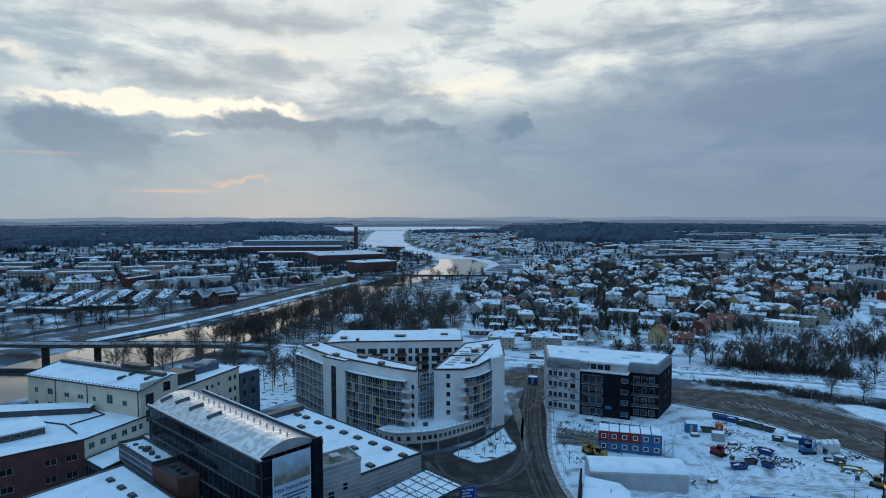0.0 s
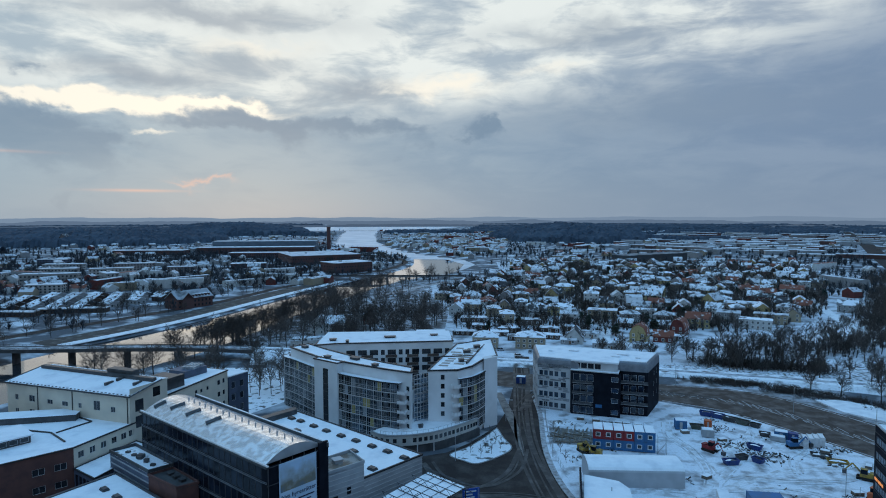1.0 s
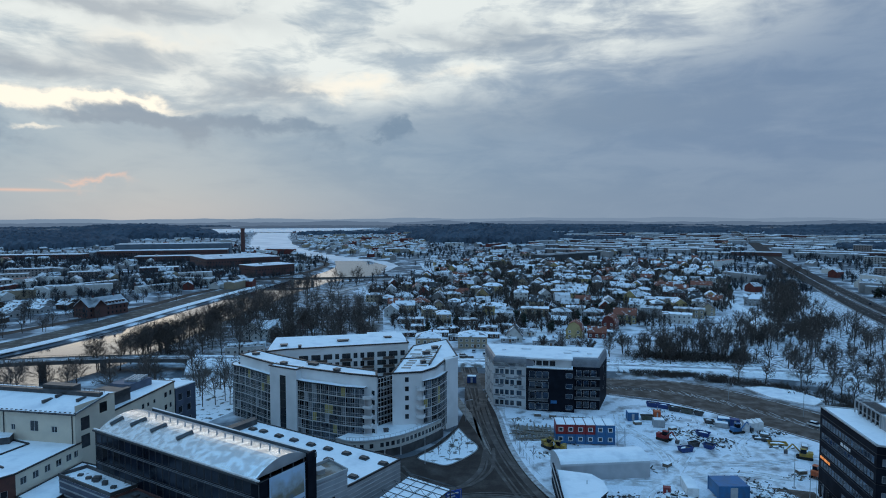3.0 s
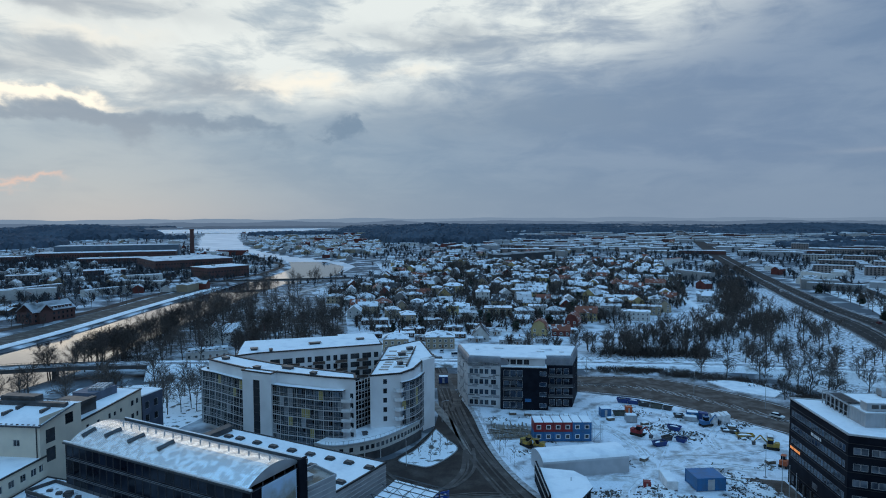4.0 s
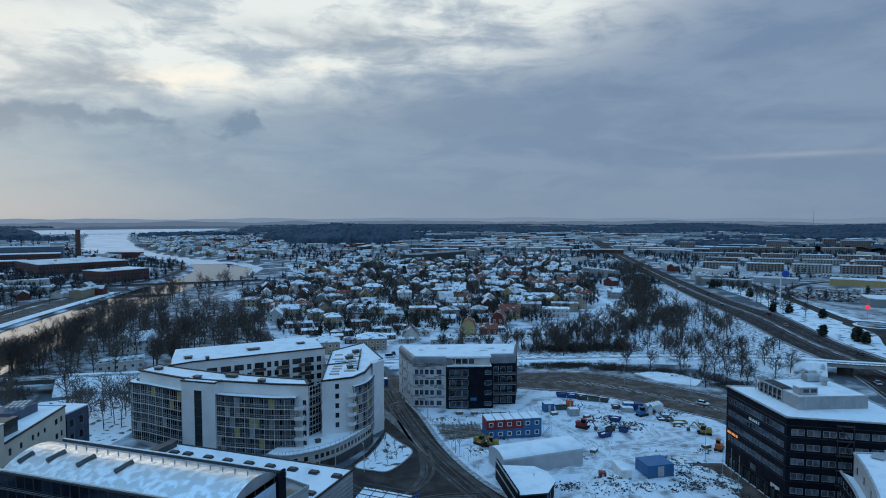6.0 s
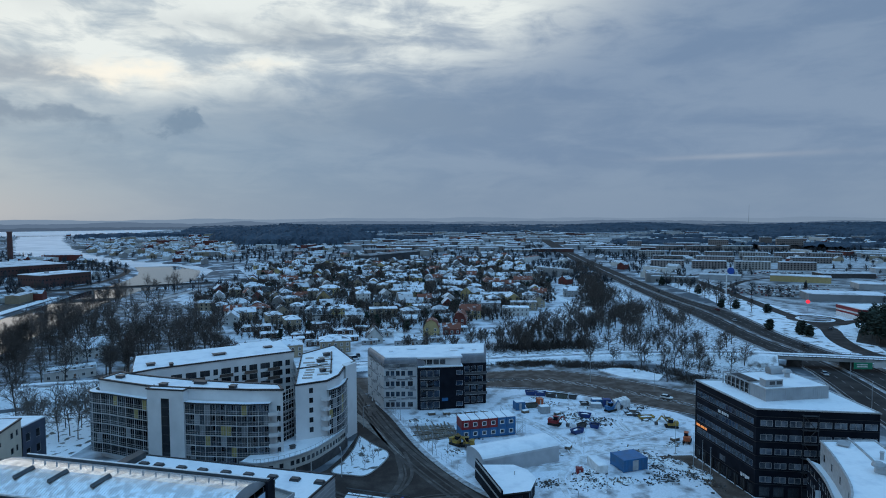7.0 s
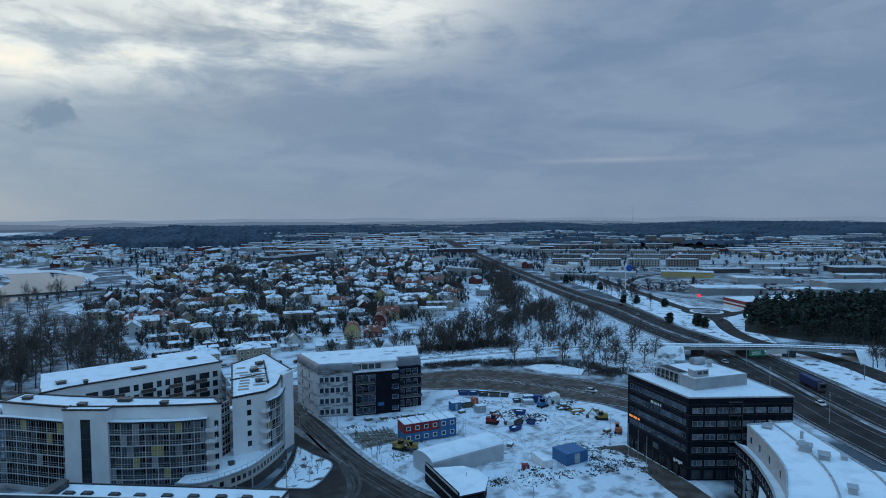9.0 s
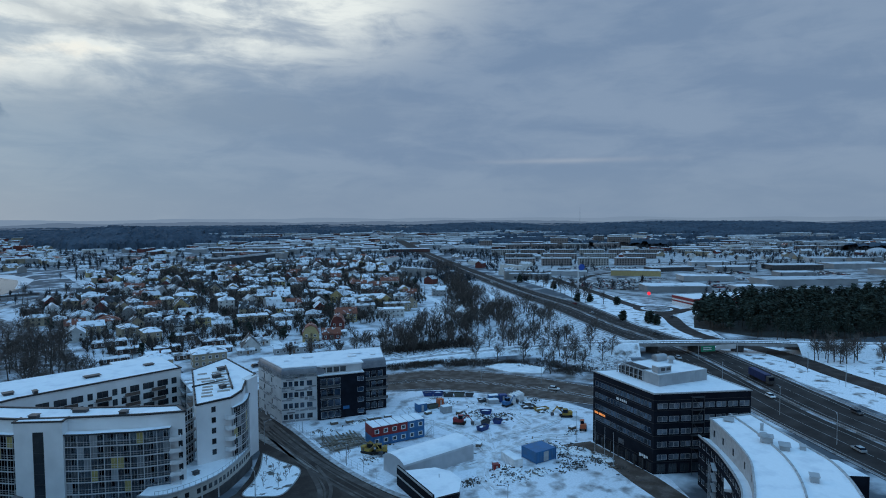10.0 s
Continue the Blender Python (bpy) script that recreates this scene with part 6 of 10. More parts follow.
for k in range(30):
    x, y = -146.4 + k * 1.46, 170.2 - k * 0.375
    s.beam((x, y, 24.2), (x, y, 25.1), 0.05)
s.beam((-146.4, 170.2, 25.1), (-104, 159.3, 25.1), 0.06)
s.beam((-146.4, 170.2, 24.7), (-104, 159.3, 24.7), 0.04)
part("roof_rail", s, METAL_DARK, beige)
yd = (Vector(Y1[1]) - Vector(Y1[0])).normalized()
yn = Vector((yd.y, -yd.x))
for u in (12.0, 25.0, 44.4):
    s = Shape()
    c = Vector(Y1[0]) + yd * u + yn * 0.12
    s.beam((c.x, c.y, 0), (c.x, c.y, 21.9), 0.12, 0.12, 8)
    part("downpipe", s, METAL_DARK, beige)
s = Shape()
s.beam((-105.4, 148.5, 22.2), (-102.5, 158.6, 24.3), 0.22)
s.beam((-150.4, 158.5, 22.2), (-147.1, 169.6, 24.3), 0.22)
part("gable_edge", s, METAL_DARK, beige)
for k in range(34):
    s = Shape()
    c = Vector((-150.0, 158.9)).lerp(Vector((-105.8, 149.1)), k / 33)
    s.box(c.x - 0.25, c.x + 0.25, c.y - 0.1, c.y + 0.1, 22.2, 22.45)
    part("snow_guard", s, METAL_DARK, beige)
for u, v in ((0.72, 0.35), (0.74, 0.62), (0.76, 0.85), (0.9, 0.5)):
    s = Shape()
    c = Vector((-150.3, 158.5)).lerp(Vector((-105.5, 148.6)), u) + Vector((3.0, 10.4)) * v
    s.bar(tuple(c), tuple(c + Vector((0.8, 2.4))), 0.7, 22.3 + 2.0 * v, 23.1 + 2.0 * v)
    part("roof_hatch", s, METAL_DARK, beige)
Y2 = [(-103.8, 160.0), (-99.2, 190.6), (-114.0, 194.0), (-119.0, 163.6)]
s = Shape()
hy = []
for z in (4.0, 7.6, 11.2, 15.0):
    hy += [(2.0, z, 1.2, 1.8), (5.0, z, 1.2, 1.8), (9.5, z, 1.2, 1.5), (14.5, z, 1.2, 1.5), (17.0, z, 1.1, 1.2), (20.0, z, 1.1, 1.2), (25.5, z, 1.5, 1.6), (28.2, z, 1.2, 1.6)]
windowed(s, beige, Y2[0], Y2[1], 0, 18.5, hy, 1, 1, FRAME)
windowed(s, beige, Y2[1], Y2[2], 0, 18.5, [(2.5, z, 1.4, 1.8) for z in (4, 8, 12, 15.2)], 1, 1, FRAME)
s.wall(Y2[2], Y2[3], 0, 18.5)
s.wall(Y2[3], Y2[0], 0, 18.5)
part("wall", s, BEIGE, beige)
s = Shape()
s.prism(Y2, 18.4, 18.75)
part("roof", s, ROOF_SNOW, beige)
s = Shape()
parapet(s, Y2, 18.45, 0.4, 0.35)
part("roof_edge", s, TRIM, beige)
s = Shape()
s.prism([(-107.0, 161.0), (-103.6, 172.0), (-112.0, 175.0), (-115.5, 164.0)], 18.5, 21.8)
s.prism([(-105.8, 162.0), (-103.0, 171.0), (-104.4, 171.6), (-107.2, 162.5)], 21.8, 22.5)
part("plant_room", s, METAL_DARK, beige, "dark grey rooftop plant room")
s = Shape()
s.prism([(-107.0, 178.5), (-104.4, 187.0), (-111.0, 189.0), (-113.5, 180.5)], 18.5, 21.0)
part("plant_room", s, BLUE_GREY, beige)
s = Shape()
for k in range(4):
    for j in range(3):
        s.box(-109.5 + k * 1.1 - 0.4, -109.5 + k * 1.1 + 0.4, 181.5 + j * 2.2, 183.2 + j * 2.2, 21.0, 21.7)
part("rooftop_fan", s, METAL, beige)
s = Shape()
windowed(s, beige, (-99.0, 190.8), (-95.8, 198.6), 0, 16.2, [(1.2, z, 1.6, 2.2) for z in (4, 8, 12)] + [(4.8, z, 1.6, 2.2) for z in (4, 8, 12)], 1, 1, FRAME)
s.wall((-95.8, 198.6), (-104, 201.5), 0, 16.2)
s.wall((-104, 201.5), (-107, 193.5), 0, 16.2)
part("end_bay", s, BLUE_GREY, beige, "blue-grey clad end bay")
s = Shape()
s.prism([(-99.0, 190.8), (-95.8, 198.6), (-104, 201.5), (-107, 193.5)], 16.1, 16.5)
part("end_roof", s, ROOF_SNOW, beige)

# ---- the brick building beside it ----
brick = thing("brick_building", -122, 138, 0, "red brick building with a flat snowy roof and roof lantern", "building")
B4 = [(-136.0, 100.0), (-109.3, 132.6), (-105.4, 150.8), (-134.0, 160.0), (-165.0, 122.0)]
s = Shape()
lb = dist(B4[0], B4[1])
windowed(s, brick, B4[0], B4[1], 0, 14.6, [(lb - u, z, 2.5, 1.6) for z in (1.8, 5.8, 10.0) for u in (4.0, 8.4, 17.0, 21.5, 27, 33)], 2, 1, FRAME)
part("wall", s, BRICK_RED, brick, "dark red brick wall")
s = Shape()
windowed(s, brick, B4[1], B4[2], 0, 14.6, [(u, z, 1.6, 1.6) for z in (3.5, 8.0, 11.6) for u in (1.2, 4.4, 7.6, 10.8, 13.8, 16.2)], 2, 1, FRAME)
s.wall(B4[2], B4[3], 0, 14.6)
s.wall(B4[3], B4[4], 0, 14.6)
s.wall(B4[4], B4[0], 0, 14.6)
part("side_wall", s, BEIGE, brick)
s = Shape()
s.prism(B4, 14.5, 14.75)
part("roof", s, ROOF_SNOW, brick)
s = Shape()
parapet(s, B4, 14.5, 0.35, 0.3)
for p_, q_ in ((((-131.3, 154.6), (-126.3, 152.3)), ((-126.4, 154.1), (-117.2, 149.6)), ((-117.2, 149.6), (-120.3, 140.8)), ((-121.7, 140.7), (-113.7, 135.4)), ((-128.7, 141.5), (-121.7, 140.7)))):
    s.bar(p_, q_, 0.35, 14.7, 15.05)
part("roof_edge", s, TRIM, brick)
s = Shape()
LN = [(-134.5, 131.6), (-127.0, 126.6), (-121.8, 134.4), (-129.4, 139.4)]
windowed(s, brick, LN[0], LN[1], 14.7, 16.6, rank(dist(LN[0], LN[1]), 4, 1.8, [15.1], 1.1, 0.4), 1, 1, FRAME)
windowed(s, brick, LN[1], LN[2], 14.7, 16.6, rank(dist(LN[1], LN[2]), 4, 1.8, [15.1], 1.1, 0.4), 1, 1, FRAME)
s.wall(LN[2], LN[3], 14.7, 16.6)
s.wall(LN[3], LN[0], 14.7, 16.6)
part("lantern", s, METAL_DARK, brick)
s = Shape()
s.prism([(-135.2, 131.6), (-126.8, 125.9), (-121.0, 134.4), (-129.4, 140.2)], 16.6, 16.95)
part("lantern_roof", s, ROOF_SNOW, brick)
s = Shape()
s.box(-2.9, 2.9, -0.9, 0.9, -1.2, 3.0)
for k in range(9):
    s.box(-2.8 + k * 0.7, -2.7 + k * 0.7, -0.96, 0.96, -1.2, 2.95)
plant = new("plant_room", s.mesh("plant_room", METAL_DARK))
plant.matrix_basis = pose(-129.2, 160.2, 14.9, 0, -14, 81)
under(plant, brick)
s = Shape()
s.prism([(-152, 140), (-122, 150), (-124, 156), (-154, 146)], 14.6, 16.4, 0, 1)
part("upper_storey", s, [METAL_DARK, ROOF_SNOW], brick)

annex = thing("glazed_annex", -104, 140, 0, "low annexe with a snowy roof between brick building and glass office", "building")
A4 = [(-109.0, 132.2), (-100.5, 127.6), (-97.6, 147.0), (-105.2, 150.4)]
s = Shape()
windowed(s, annex, A4[0], A4[1], 0, 9.6, rank(dist(A4[0], A4[1]), 5, 1.5, [5.4], 3.2, 0.4), 1, 1, METAL_DARK, GLASS_DARK)
s.wall(A4[1], A4[2], 0, 9.6)
s.wall(A4[2], A4[3], 0, 9.6)
part("wall", s, BLUE_GREY, annex)
s = Shape()
s.prism(A4, 9.5, 9.75)
part("roof", s, ROOF_SNOW, annex)
s = Shape()
parapet(s, A4, 9.6, 0.3, 0.35)
part("roof_edge", s, TRIM, annex)

# ---- low roofs in front ----
lowb = thing("workshop", -85, 112, 0, "low workshop with a broad flat snowy roof", "building")
L4 = [(-106.0, 111.6), (-92.0, 86.0), (-56.0, 104.6), (-97.0, 130.2)]
s = Shape()
for i in range(4):
    s.wall(L4[i], L4[(i + 1) % 4], 0, 9.8)
part("wall", s, BRICK_RED, lowb)
s = Shape()
s.prism(L4, 9.7, 10.02)
part("roof", s, ROOF_SNOW, lowb)
s = Shape()
parapet(s, L4, 9.8, 0.5, 0.5)
part("roof_edge", s, METAL_DARK, lowb)
for x, y in ((-94, 122), (-89, 119), (-84.2, 116), (-80, 113), (-92, 112), (-86, 108)):
    q = Shape()
    q.prism([(-1.0, -0.7), (1.0, -0.7), (1.0, 0.7), (-1.0, 0.7)], 0, 0.35)
    q.prism([(-0.85, -0.55), (0.85, -0.55), (0.85, 0.55), (-0.85, 0.55)], 0.35, 0.6)
    ob = new("skylight", q.mesh("skylight", METAL_DARK))
    ob.matrix_basis = pose(x, y, 10.0, 0, 0, -32)
    tagged(ob, "dark oblong roof light on the workshop roof", "skylight", "workshop roof lights")
strip = thing("link_building", -88, 127, 0, "narrow flat-roofed link building beside the glass office", "building")
S4 = [(-101.0, 134.0), (-85.0, 124.0), (-81.6, 128.2), (-97.4, 138.4)]
s = Shape()
for i in range(4):
    s.wall(S4[i], S4[(i + 1) % 4], 0, 13.8)
part("wall", s, BLUE_GREY, strip)
s = Shape()
sd = (Vector(S4[1]) - Vector(S4[0])).normalized()
sn_ = Vector((sd.y, -sd.x)) * 0.05
for z in (4.0, 5.4, 6.8, 8.2, 9.6, 11.0, 12.4):
    s.bar(tuple(Vector(S4[0]) + sn_), tuple(Vector(S4[1]) + sn_), 0.12, z, z + 0.28)
part("cladding_band", s, METAL, strip, "pale bands across the cladding")
s = Shape()
s.prism(S4, 13.2, 13.4)
part("roof", s, PATCHY, strip, "roof felt with thawing snow")
s = Shape()
parapet(s, S4, 13.4, 0.25, 0.7)
s.box(-92.5, -91.0, 131.0, 132.4, 13.4, 14.2)
part("parapet", s, METAL_DARK, strip)
rl_ = random.Random(31)
for k in range(5):
    s = Shape()
    c = Vector(S4[0]).lerp(Vector(S4[1]), 0.18 + 0.16 * k) + Vector((1.6, 2.0))
    s.box(c.x - 0.5, c.x + 0.5, c.y - 0.4, c.y + 0.4, 13.4, 13.4 + rl_.uniform(0.4, 1.1))
    part("vent", s, METAL_DARK, strip)

cube = thing("brick_block", -74, 119, 0, "small red brick block with a felted roof", "building")
C4 = [(-85.0, 124.0), (-75.4, 118.6), (-72.2, 121.6), (-81.6, 128.2)]
s = Shape()
for i in range(4):
    s.wall(C4[i], C4[(i + 1) % 4], 0, 13.3)
part("wall", s, BRICK_RED, cube)
s = Shape()
s.prism(C4, 12.6, 12.8)
part("roof", s, DARK_CONCRETE, cube)
s = Shape()
parapet(s, C4, 12.8, 0.3, 0.5)
part("parapet", s, BRICK_RED, cube)
for x, y in ((-80.5, 125), (-78.4, 123.6), (-76.2, 122.2)):
    roof_unit(x, y, 12.8, 1.3, 1.0, 0.5, -32, METAL_DARK, "small dark hatch on the brick block")

# ---- the building yard ----
# stacked site cabins
a, b = Vector((17.8, 183.5)), Vector((35.4, 181.7))
e = (b - a).normalized()
ang = math.degrees(math.atan2(e.y, e.x))


def site_cabin(mat, roofed):
    root = thing("site_cabin", 0, 0, 0, ("red" if mat == RED_BOX else "blue") + (" upper site cabin with a snowy roof" if roofed else " site cabin with a barred window, carrying another"), "cabin", "stacked site cabins")
    q = Shape()
    q.box(0.04, 2.86, 0, 6.0, 0.0, 2.85)
    body_ob = part("body", q, mat, root)
    q = Shape()
    for x in (0.0, 2.78):
        q.box(x, x + 0.12, -0.06, 0.1, 0, 2.9)
    q.box(0, 2.9, -0.06, 0.1, 2.75, 2.9)
    q.box(0, 2.9, -0.06, 0.1, 0, 0.14)
    part("corner_frame", q, mat, root)
    q = Shape()
    q.box(0.75, 2.15, -0.10, 0.0, 0.8, 2.1)
    w = part("window", q, WHITE_P, root, "white-framed window")
    q = Shape()
    q.box(0.95, 1.95, -0.13, -0.1, 1.0, 1.95)
    part("pane", q, GLASS, w)
    if roofed:
        q = Shape()
        q.box(0.12, 2.78, -0.1, 6.05, 2.88, 3.05)
        part("snow_cover", q, ROOF_SNOW, root)
    return root


protos = {}
for lvl in (0, 1):
    for k in range(6):
        mat = RED_BOX if lvl == 1 and k < 4 else BLUE_BOX
        p = a + e * (k * 2.95)
        m = pose(p.x, p.y, 0.25 + lvl * 2.95, 0, 0, ang)
        key = (mat.name, lvl)
        if key not in protos:
            protos[key] = site_cabin(mat, lvl == 1)
            protos[key].matrix_basis = m
        else:
            copy_thing(protos[key], m)
stairs = thing("site_stairs", 36.4, 183, 0, "galvanised outside stair tower beside the cabins", "stairs")
q = Shape()
o = a + e * 18.2
for i in range(9):
    p = o + e * (i * 0.28)
    q.bar((p.x, p.y - 0.5), (p.x + 0.9 * -e.y, p.y + 0.9), 0.26, 0.3 + i * 0.33, 0.36 + i * 0.33)
part("steps", q, METAL, stairs)
for dxy in ((0, -0.6), (2.4, -0.9), (2.6, 1.0), (0.2, 1.3)):
    q = Shape()
    q.beam((o.x + dxy[0], o.y + dxy[1], 0), (o.x + dxy[0], o.y + dxy[1], 5.2), 0.06)
    part("post", q, METAL, stairs)
q = Shape()
for z in (3.9, 4.5, 5.1):
    q.beam((o.x, o.y - 0.6, z), (o.x + 2.4, o.y - 0.9, z), 0.04)
part("rail", q, METAL, stairs)
q = Shape()
for k in range(6):
    p = a + e * (k * 2.95 + 0.05)
    q.beam((p.x + 0.5, p.y + 5.6, 6.2), (p.x + 0.5, p.y + 5.6, 7.0), 0.05)
solid("roof_pipes", q, METAL_DARK, "short vent pipes on the cabin roofs", "pipes")

# storage tent
TA, TB = Vector((13.4, 157.4)), Vector((37.6, 159.0))
te = (TB - TA).normalized()
tn = Vector((-te.y, te.x))
tent = thing("storage_tent", 27, 165, 0, "long white fabric storage tent with a rounded snowy top", "tent")
prof = [(0.0, 0.0), (0.0, 4.0), (0.2, 4.45), (0.8, 4.95), (1.9, 5.4), (3.4, 5.7), (5.0, 5.8), (6.6, 5.7), (8.1, 5.4), (9.2, 4.95), (9.8, 4.45), (10.0, 4.0), (10.0, 0.0)]
TL = (TB - TA).length
q, q2 = Shape(), Shape()
n = 9
for i in range(n):
    u0, u1 = TL * i / n, TL * (i + 1) / n
    for (w0, z0), (w1, z1) in zip(prof[:-1], prof[1:]):
        p = [TA + te * u0 + tn * w0, TA + te * u1 + tn * w0, TA + te * u1 + tn * w1, TA + te * u0 + tn * w1]
        (q2 if 0.4 < (w0 + w1) / 2 < 9.6 else q).poly([(p[0].x, p[0].y, z0), (p[1].x, p[1].y, z0), (p[2].x, p[2].y, z1), (p[3].x, p[3].y, z1)])
for u, flip in ((0, False), (TL, True)):
    pts = [((TA + te * u + tn * w).x, (TA + te * u + tn * w).y, z) for w, z in prof]
    q.poly(pts if not flip else pts[::-1])
part("sides", q, TARP, tent, "taut grey-white tent sheet")
part("top", q2, ROOF_SNOW, tent, "snow lying on the tent's crown", smooth=True)

# dark kiosk with the angular snowy roof
kiosk = thing("kiosk", 15, 148, 0, "single-storey dark building with an angular snowy roof", "building")
KQ = [(10.4, 138.6), (16.8, 138.0), (21.2, 143.2), (21.6, 148.6), (19.8, 152.4), (12.4, 155.2)]
s = Shape()
for i in range(6):
    ln = dist(KQ[i], KQ[(i + 1) % 6])
    hs = [(0.4 + k * 2.4, 0.5, 2.0, 2.4) for k in range(int((ln - 0.8) / 2.4))]
    windowed(s, kiosk, KQ[i], KQ[(i + 1) % 6], 0, 3.7, hs, 1, 1, FRAME_DARK, GLASS_DARK)
part("wall", s, BLACK, kiosk)
s = Shape()
s.prism(shrink(KQ, -0.4), 3.6, 4.0, 0, 1)
part("roof", s, [TRIM, ROOF_SNOW], kiosk)
s = Shape()
s.bar((9.4, 137.4), (11.2, 157.0), 0.5, 0, 5.3)
part("screen_wall", s, BLACK, kiosk, "tall dark screen wall")
s = Shape()
s.bar((9.1, 137.4), (10.9, 157.0), 0.12, 2.6, 3.0)
s.bar((9.1, 137.4), (10.9, 157.0), 0.12, 4.9, 5.35)
part("screen_trim", s, GREY_TRIM, kiosk)
s = Shape()
s.beam((17.5, 147, 4.0), (17.5, 147, 4.9), 0.12)
part("flue", s, METAL, kiosk)

# timber formwork and pallets by the street
sheet("ground_timber", [(5.4, 186.6), (17.6, 185.8), (20.5, 197.5), (6.0, 201.5)], surface("muddy_ground", (0.15, 0.14, 0.135), (0.42, 0.43, 0.45), 2.2, 0.85, grain=0.3, lo=0.46, hi=0.62), "muddy ground under formwork timber", 0.07)
rt = random.Random(12)
for k in range(34):
    q = Shape()
    w, l = rt.uniform(0.15, 0.5), rt.uniform(2.5, 6.5)
    q.box(-l / 2, l / 2, -w / 2, w / 2, 0, rt.uniform(0.12, 0.3))
    ob = new("plank", q.mesh("plank", WOOD))
    ob.matrix_basis = pose(rt.uniform(6.5, 18.5), rt.uniform(187.5, 200.0), 0.06 + 0.14 * (k % 3), 0, 0, rt.choice((-12, -12, 78, -40)) + rt.uniform(-8, 8))
    tagged(ob, "weathered timber plank lying in the snow", "timber", "formwork timber")
q = Shape()
for k in range(10):
    q.bar((6.5 + k * 1.25, 188.0), (8.0 + k * 1.25, 199.5), 0.4, 0.06, 0.30)
solid("deck_frame", q, WOOD, "timber deck frame half under snow", "timber")


def skip(x, y, turn, mat, label, l=4.2, w=2.0, h=1.25):
    root = thing("skip", x, y, 0.05, label, "skip", "skips and bins")
    root.matrix_basis = pose(x, y, 0.05, 0, 0, turn)
    q = Shape()
    q.v += [(-l / 2 + 0.5, -w / 2, 0), (l / 2 - 0.5, -w / 2, 0), (l / 2 - 0.5, w / 2, 0), (-l / 2 + 0.5, w / 2, 0), (-l / 2, -w / 2, h), (l / 2, -w / 2, h), (l / 2, w / 2, h), (-l / 2, w / 2, h)]
    for f in ((0, 1, 5, 4), (1, 2, 6, 5), (2, 3, 7, 6), (3, 0, 4, 7), (3, 2, 1, 0)):
        q.f.append(f)
        q.m.append(0)
    q.box(-l / 2 - 0.06, l / 2 + 0.06, -w / 2 - 0.06, -w / 2 + 0.06, h - 0.12, h + 0.03)
    q.box(-l / 2 - 0.06, l / 2 + 0.06, w / 2 - 0.06, w / 2 + 0.06, h - 0.12, h + 0.03)
    q.box(-l / 2 - 0.06, -l / 2 + 0.06, -w / 2, w / 2, h - 0.12, h + 0.03)
    q.box(l / 2 - 0.06, l / 2 + 0.06, -w / 2, w / 2, h - 0.12, h + 0.03)
    body_ob = new("body", q.mesh("body", mat))
    body_ob.parent = root
    q = Shape()
    q.dome((0, 0, h * 0.55), l * 0.42, w * 0.42, h * 0.45, 9, 3)
    f = new("load", q.mesh("load", rt.choice([SNOW, PATCHY, RUBBER])))
    f.parent = root
    for k in (-1, 1):
        for sx in (-1.0, 0.0, 1.0):
            r = Shape()
            r.box(sx - 0.06, sx + 0.06, k * w / 2 - 0.07, k * w / 2 + 0.07, 0.1, h)
            rb_ = new("rib", r.mesh("rib", mat))
            rb_.parent = root
    return root


def cabin_box(x, y, turn, l, w, h, mat, label, snow=True, name="site_container"):
    root = thing(name, x, y, 0.05, label, "container")
    root.matrix_basis = pose(x, y, 0.05, 0, 0, turn)
    q = Shape()
    n = int(l / 0.5)
    low_, high_ = [], []
    for i in range(n + 1):
        u = -l / 2 + l * i / n
        k = 0.05 if i % 2 else 0.0
        low_.append((u, -w / 2 - k))
        high_.append((u, w / 2 + k))
    q.prism(low_ + high_[::-1], 0.15, h)
    o1 = new("body", q.mesh("body", mat))
    o1.parent = root
    for sx in (-1, 1):
        for sy in (-1, 1):
            q = Shape()
            q.box(sx * l / 2 - 0.1, sx * l / 2 + 0.1, sy * w / 2 - 0.1, sy * w / 2 + 0.1, 0, h + 0.05)
            o2 = new("corner_post", q.mesh("corner_post", mat))
            o2.parent = root
    q = Shape()
    q.box(-l * 0.12, l * 0.12, -w / 2 - 0.08, -w / 2, 0.3, h - 0.4)
    o3 = new("door", q.mesh("door", GREY_TRIM if mat != WHITE_P else METAL_DARK))
    o3.parent = root
    if snow:
        q = Shape()
        q.box(-l / 2 + 0.05, l / 2 - 0.05, -w / 2 + 0.05, w / 2 - 0.05, h, h + 0.14)
        o4 = new("snow_cover", q.mesh("snow_cover", ROOF_SNOW))
        o4.parent = root
    return root


def heap(x, y, rx, ry, h, n, mats, label, seed):
    """A heap of loose pieces, as one uncountable thing."""
    r = random.Random(seed)
    q = Shape()
    q.dome((x, y, 0.02), rx, ry, h * 0.6, 12, 3)
    for k in range(n):
        u, v = r.gauss(0, 0.5), r.gauss(0, 0.5)
        px, py = x + u * rx, y + v * ry
        z = max(0.05, h * 0.6 * (1 - u * u - v * v))
        p = Vector((px, py, z))
        d = Vector((r.uniform(-1, 1), r.uniform(-1, 1), r.uniform(-0.2, 0.35)))
        q.beam(p, p + d * r.uniform(0.5, 1.6), r.uniform(0.06, 0.22), None, 4, r.randrange(len(mats)))
    return solid("rubble_heap", q, mats, label, "heap", kind="stuff")


